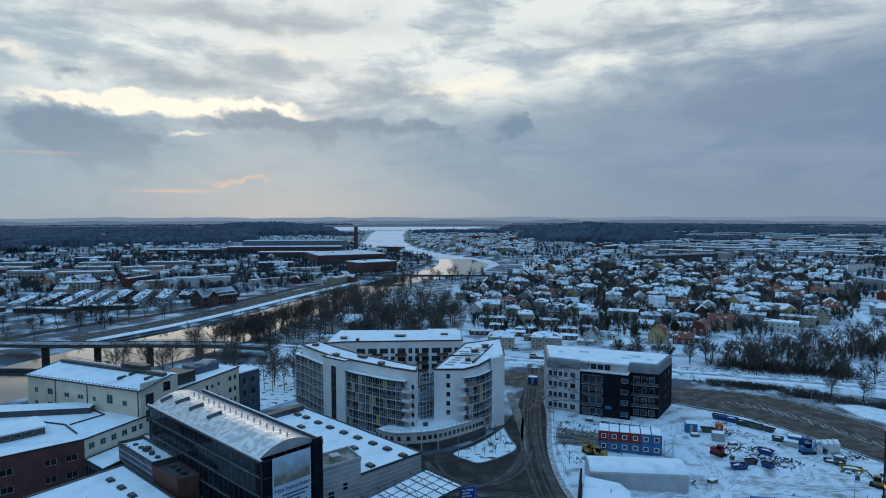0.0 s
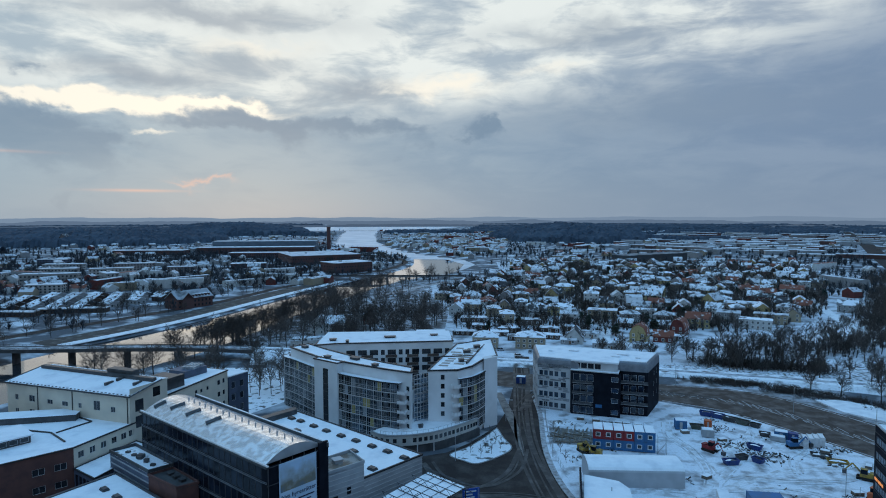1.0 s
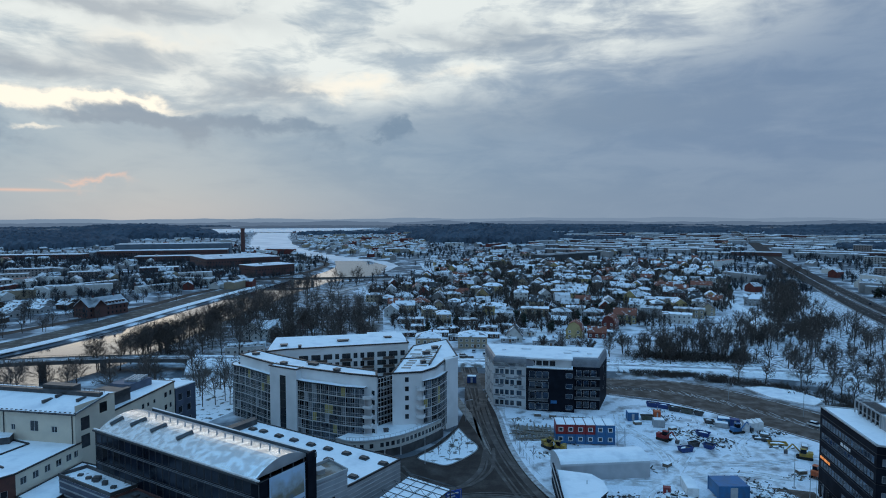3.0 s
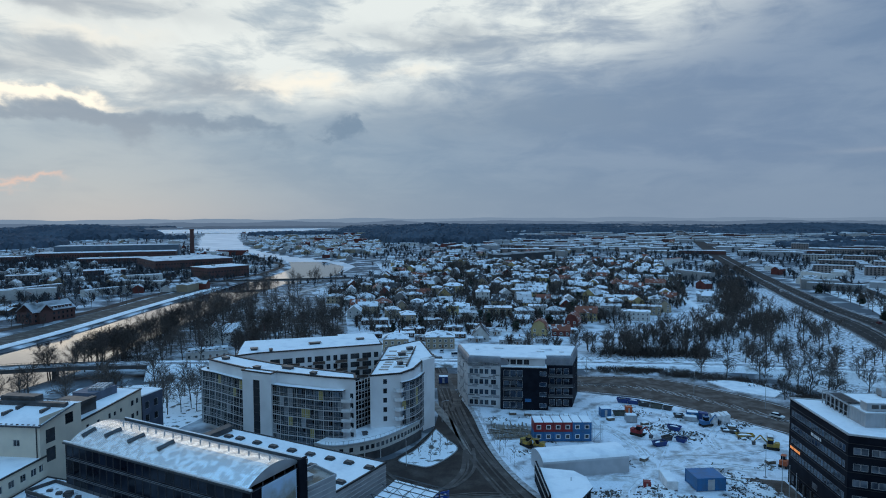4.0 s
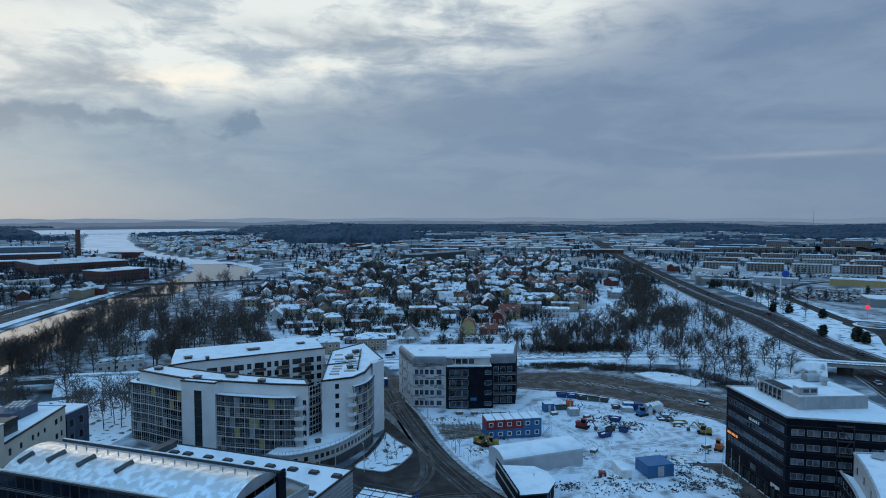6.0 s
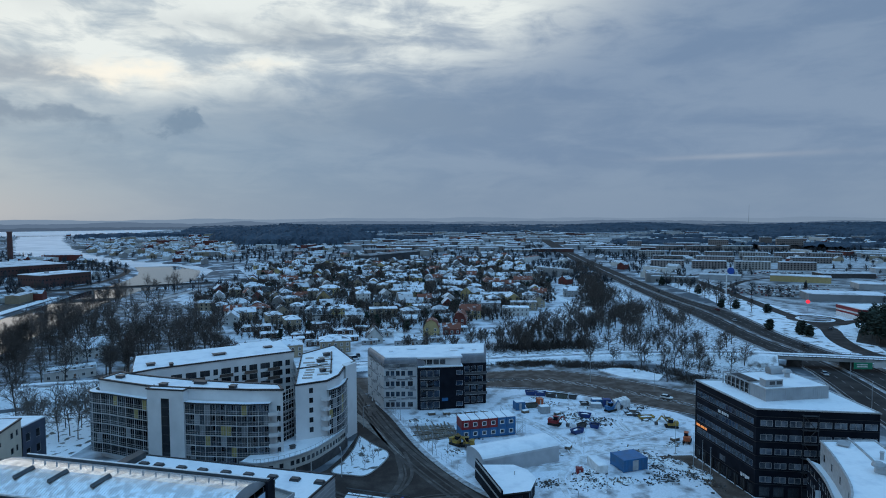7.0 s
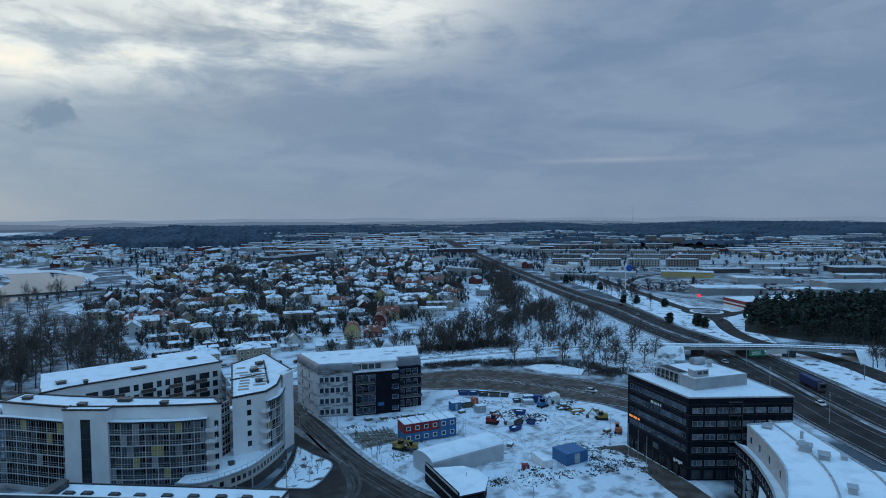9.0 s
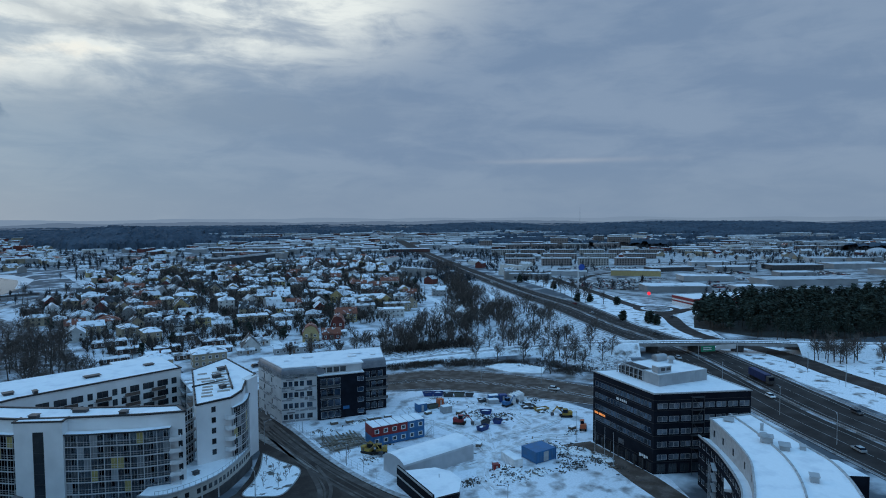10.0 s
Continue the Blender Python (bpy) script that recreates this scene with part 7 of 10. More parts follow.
OLIVE = surface("olive_paint", (0.06, 0.075, 0.055), (0.10, 0.10, 0.09), 1.2, 0.6)
for x, y, t, m, lb in ((54.5, 176.2, 12, DEEP_BLUE, "dark blue skip standing in trodden snow"), (62.6, 178.4, -50, DEEP_BLUE, "small dark blue skip tipped towards the heaps"), (65.4, 188.4, -38, DEEP_BLUE, "long dark blue skip by the heaps"), (58.8, 180.2, 20, METAL_DARK, "small dark skip full of waste"), (53.5, 204.6, -8, OLIVE, "dull green steel skip standing in snow"), (60.6, 218.4, -28, DEEP_BLUE, "dark blue skip along the road"), (63.8, 216.2, -30, DEEP_BLUE, "dark blue skip along the road"), (66.6, 213.2, -38, METAL_DARK, "dark open skip along the road"), (69.9, 210.4, -40, OLIVE, "dull green skip along the road"), (73.0, 208.0, -40, METAL_DARK, "small dark skip along the road"), (72.6, 199.8, -20, METAL_DARK, "small dark skip with snow on its load"), (84.2, 179.9, -14, YELLOW, "low yellow tipper body set down in the snow"), (81.8, 184.2, -20, METAL_DARK, "low dark skip at the road's edge")):
    skip(x, y, t, m, lb, *((3.2, 1.9, 1.3) if "small" in lb else ((5.2, 2.5, 0.9) if "low" in lb else (4.2, 2.1, 1.5 if "road" in lb else 1.4))))
cabin_box(48.3, 204.2, -6, 3.4, 2.8, 2.9, BLUE_BOX, "blue tool container beside the yard entrance")
cabin_box(44.1, 149.9, 80, 7.2, 2.6, 2.6, WHITE_P, "weathered white container near the heaps", name="site_container")
cabin_box(53.4, 148.7, -2, 7.4, 6.2, 3.4, BLUE_BOX, "large blue tarpaulin-covered store with a snowless roof", False, "blue_store")
cabin_box(57.0, 204.8, -10, 2.0, 1.8, 2.9, ORANGE, "orange-red generator box on the snow", False)
cabin_box(-2.5, 252.5, -6, 3.6, 2.6, 2.8, DEEP_BLUE, "dark blue site container at the street's end", True)
cabin_box(54.8, 197.7, -10, 3.4, 2.6, 2.4, METAL, "pale grey container with a snowy top")
cabin_box(38.4, 149.8, -20, 1.6, 1.4, 1.6, RED_BOX, "small red box beside the rubble", False)
cabin_box(75.0, 196.0, -25, 3.8, 2.2, 1.6, METAL, "grey container by the skips")
cabin_box(76.8, 198.2, -22, 3.6, 2.3, 2.4, BLUE_BOX, "blue open container with stacked goods")
cabin_box(79.0, 195.2, -22, 2.6, 2.0, 3.0, DEEP_BLUE, "dark blue tall container beside white tanks", False)
for k in range(4):
    cabin_box(81.2 + k * 1.75, 192.6 + k * 0.45, 75, 4.0, 1.25, 2.9, WHITE_P, "narrow white tank container standing in a row", False)


def machine(x, y, turn, mat, label, boom=True):
    root = thing("digger", x, y, 0.05, label, "digger")
    root.matrix_basis = pose(x, y, 0.05, 0, 0, turn)

    def add(name, q, m2_, lab=""):
        ob = new(name, q.mesh(name, m2_))
        ob.parent = root
        if lab:
            ob["label"] = lab
    for sy in (-1.1, 0.6):
        q = Shape()
        q.prism([(-1.7, sy), (1.7, sy), (1.7, sy + 0.5), (-1.7, sy + 0.5)], 0.1, 0.8)
        q.beam((-1.7, sy, 0.45), (-1.7, sy + 0.5, 0.45), 0.42, None, 10)
        q.beam((1.7, sy, 0.45), (1.7, sy + 0.5, 0.45), 0.42, None, 10)
        add("track", q, RUBBER, "dark rubber track")
    q = Shape()
    q.prism([(-2.0, -1.0), (0.9, -1.0), (1.3, -0.4), (1.3, 0.9), (-2.0, 0.9)], 0.85, 1.7)
    q.box(-2.1, -0.9, -1.0, 0.9, 1.7, 2.1)
    add("body", q, mat)
    q = Shape()
    q.prism([(-0.4, -0.2), (1.1, -0.2), (1.1, 0.9), (-0.4, 0.9)], 1.7, 2.9)
    q.box(-0.5, 1.2, -0.3, 1.0, 2.9, 3.0, 1)
    add("cab", q, [GLASS_DARK, mat])
    if boom:
        q = Shape()
        q.beam((1.0, -0.6, 1.5), (3.0, -0.6, 3.6), 0.25, 0.2)
        q.beam((3.0, -0.6, 3.6), (4.6, -0.6, 1.6), 0.2, 0.14)
        add("boom", q, mat)
        q = Shape()
        q.prism([(4.2, -1.1), (5.2, -1.1), (5.2, -0.1), (4.2, -0.1)], 0.5, 1.5)
        add("bucket", q, METAL_DARK)
    return root


machine(17.6, 178.2, 150, YELLOW, "yellow digger with its boom lowered beside the cabins")
machine(14.8, 180.4, -60, YELLOW, "small yellow digger among timber")
machine(51.6, 185.2, -50, RED_BOX, "red tracked digger on the yard")
machine(77.4, 190.6, 10, BLUE_BOX, "blue loading machine beside the containers")
machine(86.0, 169.6, 150, YELLOW, "yellow digger near the office block")
machine(81.6, 157.6, 40, ORANGE, "orange digger beside the office forecourt", False)
for i, (x, y, rx, ry, h, n) in enumerate(((57, 187.5, 4, 2.5, 1.4, 60), (61.5, 189.5, 3, 2, 1.3, 50), (56.5, 191.5, 2.4, 1.6, 1.0, 40), (66, 191, 2.6, 1.6, 0.9, 40), (40.5, 147, 4.5, 3.5, 1.5, 90), (38, 143.5, 4, 2.5, 1.2, 70), (46, 141.5, 4, 2, 0.9, 60), (62.5, 150.5, 3, 4.5, 1.4, 90), (66.5, 145, 3.2, 4.5, 1.3, 90), (68.5, 138, 2.2, 4, 1.0, 70), (12.8, 174.6, 3, 2, 1.2, 60), (38.5, 163.5, 1.6, 1.0, 0.8, 30), (84, 178, 3, 1.6, 0.9, 50), (81.5, 184.5, 3, 1.6, 0.8, 40), (76, 157.5, 2.6, 1.4, 0.8, 40), (26, 206, 5, 1.4, 0.7, 60), (9.5, 205, 3.4, 1.6, 0.8, 50), (60, 213, 3, 1, 0.7, 40))):
    heap(x, y, rx, ry, h, n, [SNOW, WOOD, RUBBER, METAL_DARK, CONCRETE], "heap of rubble and building waste dusted with snow", 40 + i)
# stacks of pallets and pipes
for i, (x, y, t) in enumerate(((22, 208, -10), (29, 206, -12), (17, 209.5, -5), (58, 194, 20), (48.6, 200, 10), (84.5, 187.5, -30), (91, 177.5, 60), (79, 160, 5), (31.5, 205.6, -12), (35, 204.8, -12), (45, 166, 40))):
    st = thing("pallet_stack", x, y, 0.05, "stack of wooden pallets topped with snow", "pallets", "pallet stacks", turn=t)
    for k in range(3):
        q = Shape()
        q.box(-1.2, 1.2, -0.8, 0.8, k * 0.3 + 0.12, k * 0.3 + 0.26)
        for b_ in (-0.75, -0.05, 0.65):
            q.box(-1.2, 1.2, b_, b_ + 0.1, k * 0.3, k * 0.3 + 0.12)
        ob = new("pallet", q.mesh("pallet", WOOD))
        ob.parent = st
    q = Shape()
    q.box(-1.15, 1.15, -0.75, 0.75, 0.86, 0.98)
    ob = new("snow_cover", q.mesh("snow_cover", SNOW))
    ob.parent = st
# mesh fence along the street and the yard
fence = thing("mesh_fence", 4.5, 190, 0, "temporary wire mesh fence along the street", "fence")
line = evenly([(5.0, 222), (5.2, 200), (5.4, 184), (7.6, 166), (9.0, 160)], 3.0)
for p, q_ in zip(line[:-1], line[1:]):
    q = Shape()
    q.beam((*p, 0.1), (*p, 2.0), 0.05)
    part("post", q, METAL, fence)
    q = Shape()
    for z in (0.3, 1.1, 1.9):
        q.beam((*p, z), (*q_, z), 0.025)
    part("panel", q, METAL, fence)
rz = random.Random(88)
rub = Shape()
for cx, cy, rx, ry, n in ((61, 150, 5, 9, 260), (66, 138, 2.5, 10, 180), (57, 139, 6, 3, 120), (67, 183, 6, 5, 150), (62, 190, 5, 5, 110), (78, 199, 7, 3, 110), (88, 190, 6, 3, 90), (60, 205, 5, 4, 80), (24, 190, 3, 6, 110), (38, 143, 6, 3, 100), (27, 147, 5, 2, 80)):
    for k in range(n):
        x, y = cx + rz.gauss(0, rx * 0.55), cy + rz.gauss(0, ry * 0.55)
        d = Vector((rz.uniform(-1, 1), rz.uniform(-1, 1), rz.uniform(-0.1, 0.3)))
        rub.beam((x, y, 0.08), Vector((x, y, 0.1)) + d * rz.uniform(0.2, 1.0), rz.uniform(0.05, 0.24), None, 4, rz.randrange(5))
solid("scattered_waste", rub, [WOOD, RUBBER, METAL_DARK, BARK, DARK_CONCRETE], "scattered planks, clods and scrap trodden into snow", "waste", kind="stuff")

# flag poles before the black office
for x, y in ((69.6, 137.0), (71.6, 142.4), (68.0, 132.5), (73.4, 151.5)):
    q = Shape()
    q.beam((x - 1.6, y, 0), (x - 1.6, y, 9.5), 0.09, 0.05, 8)
    q.dome((x - 1.6, y, 9.5), 0.12, 0.12, 0.12, 8, 2)
    q.box(x - 1.95, x - 1.25, y - 0.35, y + 0.35, 0, 0.3)
    solid("flagpole", q, METAL, "bare grey flagpole beside the office block", "flagpole", "flagpoles")
sheet("path_office", [(66, 152), (67.5, 138), (62, 122), (58, 108), (66, 108), (70.2, 121), (75.4, 149)], BROWN_ROAD, "wet paved forecourt of the office", 0.09, "path")

# wheel tracks pressed into the snow, and slush left on the street
TRACK = surface("wheel_track", (0.46, 0.45, 0.455), (0.74, 0.77, 0.81), 2.6, 0.7, grain=0.25, fine=5, lo=0.36, hi=0.60)
tracks = Shape()
rk = random.Random(61)
for base in ([(12, 150), (24, 156.5), (40, 155.5), (52, 163), (66, 172), (82, 176), (93, 178)], [(40, 138), (41, 150), (44, 160), (52, 170), (60, 182), (66, 196), (70, 206)], [(44, 158), (47, 172), (46, 186), (44, 198), (46, 210)], [(30, 140), (34, 150), (46, 158), (62, 160), (74, 156)], [(52, 168), (66, 166), (80, 168), (92, 172)], [(70, 172), (74, 182), (80, 190), (70, 200)]):
    for off in (-1.6, -0.8, 0.0, 0.9, 1.7):
        ln = smooth_line([(x + off + rk.uniform(-1.2, 1.2), y + off * 0.6 + rk.uniform(-1.2, 1.2)) for x, y in base], 8)
        tracks.rail(ln, rk.choice((0.35, 0.6, 1.0)), 0.0, 0.060 + 0.0016 * len(tracks.f) / 40)
solid("wheel_tracks", tracks, TRACK, "wheel tracks pressed into the yard's snow", "tracks", kind="stuff")
slush = Shape()
for base, offs in (([(-3, 296), (-2.5, 256), (-2.8, 216), (-1.6, 184), (2.0, 156), (10, 126), (20, 98)], (-2.6, -1.2, 0.4, 2.0, 3.0)), ([(-30, 168), (-24, 158), (-14, 154), (-6, 164), (-3, 180)], (-1.2, 0.0, 1.4)), ([(-34, 140), (-22, 148), (-8, 150), (2, 148)], (-3, -1, 1, 3)), ([(-2.8, 216), (8, 246), (36, 249), (70, 240)], (-3.0, -1.0, 1.2))):
    for off in offs:
        ln = smooth_line([(x + off + rk.uniform(-0.5, 0.5), y + off * 0.5) for x, y in base], 8)
        slush.rail(ln, rk.choice((0.5, 0.9, 1.3)), 0.0, 0.100 + 0.0016 * len(slush.f) / 40)
solid("slush_lines", slush, surface("brown_slush", (0.050, 0.040, 0.036), (0.125, 0.108, 0.098), 3.2, 0.7, grain=0.4, fine=7, lo=0.46, hi=0.72), "lines of brown slush on the wet street", "slush", kind="stuff")

# ---- trees ----
def grow(shape_t, shape_c, p, d, length, r, level, rr, fan, sides):
    """One limb with its side limbs; the trunk goes to shape_t, the rest to shape_c."""
    target = shape_t if level == 0 else shape_c
    if level >= 3:
        d = (d + Vector((rr.uniform(-1, 1), rr.uniform(-1, 1), rr.uniform(-0.2, 0.5))) * 0.25).normalized()
        q = p + d * length
        w = Matrix.Rotation(rr.uniform(0, 3.14), 3, d) @ d.orthogonal().normalized() * (0.055 if level == 3 else 0.042)
        target.poly([p - w, p + w, q])
        if level < len(fan):
            for k in range(fan[level]):
                nd = (d + Vector((rr.uniform(-1, 1), rr.uniform(-1, 1), rr.uniform(-0.6, 0.9))) * 0.75).normalized()
                grow(shape_t, shape_c, p.lerp(q, rr.uniform(0.15, 0.95)), nd, length * rr.uniform(0.5, 0.9), r, level + 1, rr, fan, sides)
        return
    segs = 3 if level == 0 else (2 if level == 1 else 1)
    pts = [p]
    dirs = []
    for k in range(segs):
        d = (d + Vector((rr.uniform(-1, 1), rr.uniform(-1, 1), rr.uniform(-0.2, 0.5))) * (0.10 if level == 0 else 0.20)).normalized()
        q = pts[-1] + d * (length / segs)
        ra, rb_ = r * (1 - 0.28 * k / segs * 2), r * (1 - 0.28 * (k + 1) / segs * 2)
        target.beam(pts[-1], q, max(ra, 0.05), max(rb_, 0.035), sides if level == 0 else 3, 0, False)
        pts.append(q)
        dirs.append(d)
    if level >= len(fan):
        return
    n = fan[level]
    for k in range(n):
        u = (0.30 if level == 0 else 0.22) + (0.72 if level == 0 else 0.78) * (k + rr.random() * 0.6) / n
        u = min(u, 1.0)
        i = min(int(u * segs), segs - 1)
        base = pts[i].lerp(pts[i + 1], u * segs - i)
        w = rr.uniform(0, 6.283) if level else k * 2.4 + rr.uniform(-0.4, 0.4)
        side = dirs[i].orthogonal().normalized()
        side = Matrix.Rotation(w, 3, dirs[i]) @ side
        nd = (dirs[i] * rr.uniform(0.55, 1.0) + side * rr.uniform(0.55, 0.95) + Vector((0, 0, 0.18))).normalized()
        ln = length * (0.62 if level == 0 else 0.55) * rr.uniform(0.7, 1.1) * (1.15 - 0.5 * u if level == 0 else 1)
        grow(shape_t, shape_c, base, nd, ln, r * (0.42 if level == 0 else 0.5), level + 1, rr, fan, sides)


def bare_tree(seed, h, fan, thick, label):
    rr = random.Random(seed)
    t, c = Shape(), Shape()
    grow(t, c, Vector((0, 0, -0.2)), Vector((0, 0, 1)), h * 0.72, thick, 0, rr, fan, 6)
    root = thing("tree", 0, 0, 0, label, "tree", "bare trees")
    part("trunk", t, BARK, root)
    part("crown", c, TWIG, root)
    return root


def tree_stuff(name, models, spots, mats, label, seed=1):
    """Many trees of a few models joined into one uncountable stand."""
    r = random.Random(seed)
    V, F, M, base = [], [], [], 0
    arr = []
    for shapes in models:
        v = np.concatenate([np.array([tuple(p) for p in sh.v]) for sh in shapes])
        f, m, o = [], [], 0
        for k, sh in enumerate(shapes):
            f += [tuple(i + o for i in q) for q in sh.f]
            m += [k] * len(sh.f)
            o += len(sh.v)
        arr.append((v, f, m))
    for x, y in spots:
        v, f, m = r.choice(arr)
        a, sc = r.uniform(0, 6.283), r.uniform(0.75, 1.2)
        c_, s_ = math.cos(a) * sc, math.sin(a) * sc
        w = np.empty_like(v)
        w[:, 0], w[:, 1], w[:, 2] = v[:, 0] * c_ - v[:, 1] * s_ + x, v[:, 0] * s_ + v[:, 1] * c_ + y, v[:, 2] * sc + ground_z(x, y)
        V.append(w)
        F += [tuple(i + base for i in q) for q in f]
        M += m
        base += len(v)
    me = bpy.data.meshes.new(name)
    me.from_pydata(np.concatenate(V).tolist(), [], F)
    for mt in mats:
        me.materials.append(mt)
    me.polygons.foreach_set("material_index", M)
    me.update()
    return tagged(new(name, me), label, "trees", kind="stuff")


def bare_shapes(seed, h, fan, thick):
    t, c = Shape(), Shape()
    grow(t, c, Vector((0, 0, -0.2)), Vector((0, 0, 1)), h * 0.72, thick, 0, random.Random(seed), fan, 5)
    return t, c


def pine(seed, h, label, low=0.38):
    rr = random.Random(seed)
    lush = 11 if label else 7
    t, c = Shape(), Shape()
    t.beam((0, 0, -0.2), (0, 0, h * 0.95), 0.22, 0.06, 6, 0, False)
    for k in range(26):
        z = h * (low + (0.98 - low) * k / 26)
        rad = min((h - z) * (0.42 if low > 0.3 else 0.62), h * 0.36) + 0.5
        w = k * 2.4
        q = Vector((math.cos(w) * rad * rr.uniform(0.35, 0.8), math.sin(w) * rad * rr.uniform(0.35, 0.8), z))
        t.beam((0, 0, z - 0.4), q, 0.05, 0.02, 3, 0, False)
        for j in range(lush if label else 5):
            o = q + Vector((rr.gauss(0, 0.55), rr.gauss(0, 0.55), rr.gauss(0, 0.30)))
            a1, a2 = Vector((rr.uniform(-1, 1), rr.uniform(-1, 1), rr.uniform(-0.4, 0.4))).normalized(), Vector((rr.uniform(-1, 1), rr.uniform(-1, 1), rr.uniform(-0.4, 0.8))).normalized()
            sz = rr.uniform(0.35, 0.75) * (1.0 if label and low > 0.3 else 1.9)
            c.poly([o - a1 * sz, o + a2 * sz * 0.6, o + a1 * sz, o - a2 * sz * 0.6])
    if label is None:
        return t, c
    root = thing("tree", 0, 0, 0, label, "tree", "pines")
    part("trunk", t, BARK, root)
    part("crown", c, NEEDLE, root)
    return root


def inside(x, y, poly):
    n, hit = len(poly), False
    for i in range(n):
        (x1, y1), (x2, y2) = poly[i], poly[i - 1]
        if (y1 > y) != (y2 > y) and x < (x2 - x1) * (y - y1) / (y2 - y1) + x1:
            hit = not hit
    return hit


USED = set()


def spread(protos, m):
    """Puts the next of the kinds at m: the first one itself, then copies."""
    ob = protos[0] if len(protos) == 1 else random.choice(protos)
    if ob.name not in USED:
        USED.add(ob.name)
        ob.matrix_basis = m
        return ob
    return copy_thing(ob, m)


def tree_pose(x, y, s, rr, z=None):
    m = pose(x, y, ground_z(x, y) if z is None else z, rr.uniform(-2, 2), rr.uniform(-2, 2), rr.uniform(0, 360))
    return m


BIG = [bare_tree(100 + k, h, (11, 6, 6, 4), 0.30, "tall leafless tree with a fine dark crown") for k, h in enumerate((15.5, 17.5, 14.0, 16.5))]
SLIM = [bare_tree(120 + k, h, (11, 5, 4, 3), 0.17, "slender leafless tree with upright twigs") for k, h in enumerate((13.5, 12.0, 14.5))]
MID = [bare_tree(140 + k, h, (9, 6, 5, 4), 0.24, "leafless garden tree with dark twigs") for k, h in enumerate((11.5, 10.0, 13.0, 9.0))]
SAPLING = [bare_tree(160, 4.2, (6, 3), 0.07, "young street tree tied in patchy snow")]
PINES = [pine(180 + k, h, "dark green pine with a dense crown") for k, h in enumerate((11.5, 13.0, 10.0))]
BUSHY = [pine(186 + k, h, "dark broad pine with a low crown", 0.10) for k, h in enumerate((8.0, 6.5))]
SPRUCE = [pine(190, 8.0, "dark evergreen garden tree")]
rr = random.Random(5)

# riverside belt
belt = []
for k in range(210):
    y = rr.uniform(300, 660)
    x = np.interp(y, BANK_Y, BANK_R) + abs(rr.gauss(0, 22)) + 2
    if x < -48 - 0.10 * max(0, y - 480) and (y < 470 or k % 3 == 0):
        belt.append((x, y))
for k in range(95):
    x, y = rr.uniform(-120, -46), rr.uniform(300, 460)
    if (abs(y - 343) > 12 or abs(x + 116) > 14) and (abs(y - 310) > 8 or abs(x + 113) > 14):
        belt.append((x, y))
for k in range(12):
    y = rr.uniform(276, 340)
    belt.append((np.interp(y, BANK_Y, BANK_R) + rr.uniform(-5, 16), y))
belt.sort(key=lambda p: p[1])
for x, y in belt[:100]:
    spread(BIG, tree_pose(x, y, 1, rr))
tree_stuff("bank_trees", [bare_shapes(200 + k, h, (9, 6, 5, 2), 0.28) for k, h in enumerate((15, 17, 13))], belt[100:], [BARK, TWIG], "dense leafless trees along the river bank", 3)
for x, y in ((-108, 227), (-106, 232), (-103, 224), (-99, 226), (-97, 231), (-94, 227), (-91, 234), (-95, 238), (-100, 240), (-109, 238), (-90, 226), (-112, 246), (-87, 242), (-104, 247), (-97, 246), (-92, 250)):
    spread(SLIM, tree_pose(x, y, 1, rr))
for x, y in ((-154, 292), (-149, 250), (-146, 296), (-136, 256), (-128, 295), (-140, 300), (-120, 297), (-118, 256), (-160, 246), (-165, 236), (-172, 225), (-160, 290), (-150, 300), (-132, 240), (-124, 232), (-142, 236), (-155, 232), (-112, 298), (-180, 240)):
    spread(BIG, tree_pose(x, y, 1, rr))
# scrub wood between the villas and the highway
scrub = []


def strew(n, ax, ay, bx, by, wide):
    """Trees loosely along a line."""
    for k in range(n):
        u = rr.random()
        scrub.append((ax + (bx - ax) * u + rr.gauss(0, wide), ay + (by - ay) * u + rr.gauss(0, wide)))


strew(64, 212, 396, 306, 545, 6)
strew(34, 158, 322, 236, 378, 5)
strew(16, 176, 314, 190, 324, 5)
strew(13, 214, 338, 230, 352, 5)
strew(17, 84, 291, 150, 282, 6)
strew(28, 92, 300, 150, 345, 13)
strew(14, 40, 300, 92, 300, 6)
strew(15, 138, 274, 186, 264, 7)
strew(12, 190, 292, 226, 330, 6)
strew(20, 150, 330, 180, 372, 9)
strew(16, 128, 345, 168, 300, 8)
strew(14, 226, 400, 262, 450, 6)
for k in range(60):
    u = rr.random()
    scrub.append((300 + 120 * u + rr.uniform(-14, 10), 560 + 170 * u + rr.uniform(-30, 25)))
scrub.sort(key=lambda p: p[1])
for k, (x, y) in enumerate(scrub[:70]):
    spread(MID, tree_pose(x, y, 1, rr))
tree_stuff("scrub_trees", [bare_shapes(220 + k, h, (8, 6, 5, 2), 0.2) for k, h in enumerate((10, 12, 8))], scrub[70:], [BARK, TWIG], "thin leafless wood along the highway", 4)
for x, y in ((118, 246), (128, 238), (136, 226), (134, 244), (150, 236), (110, 252), (122, 214), (140, 212), (186, 250), (205, 262), (176, 258), (196, 256), (146, 222), (158, 216), (152, 228), (166, 230), (172, 222), (132, 214), (142, 240), (160, 238)):
    spread(MID, tree_pose(x, y, 1, rr))
for x, y in ((-11, 184), (-14, 180), (-9.5, 180), (-13, 189), (-15, 173.5), (-18, 176), (-12, 176), (9, 172), (8, 180), (7, 196)):
    spread(SAPLING, tree_pose(x, y, 1, rr, 0.1))
west = []
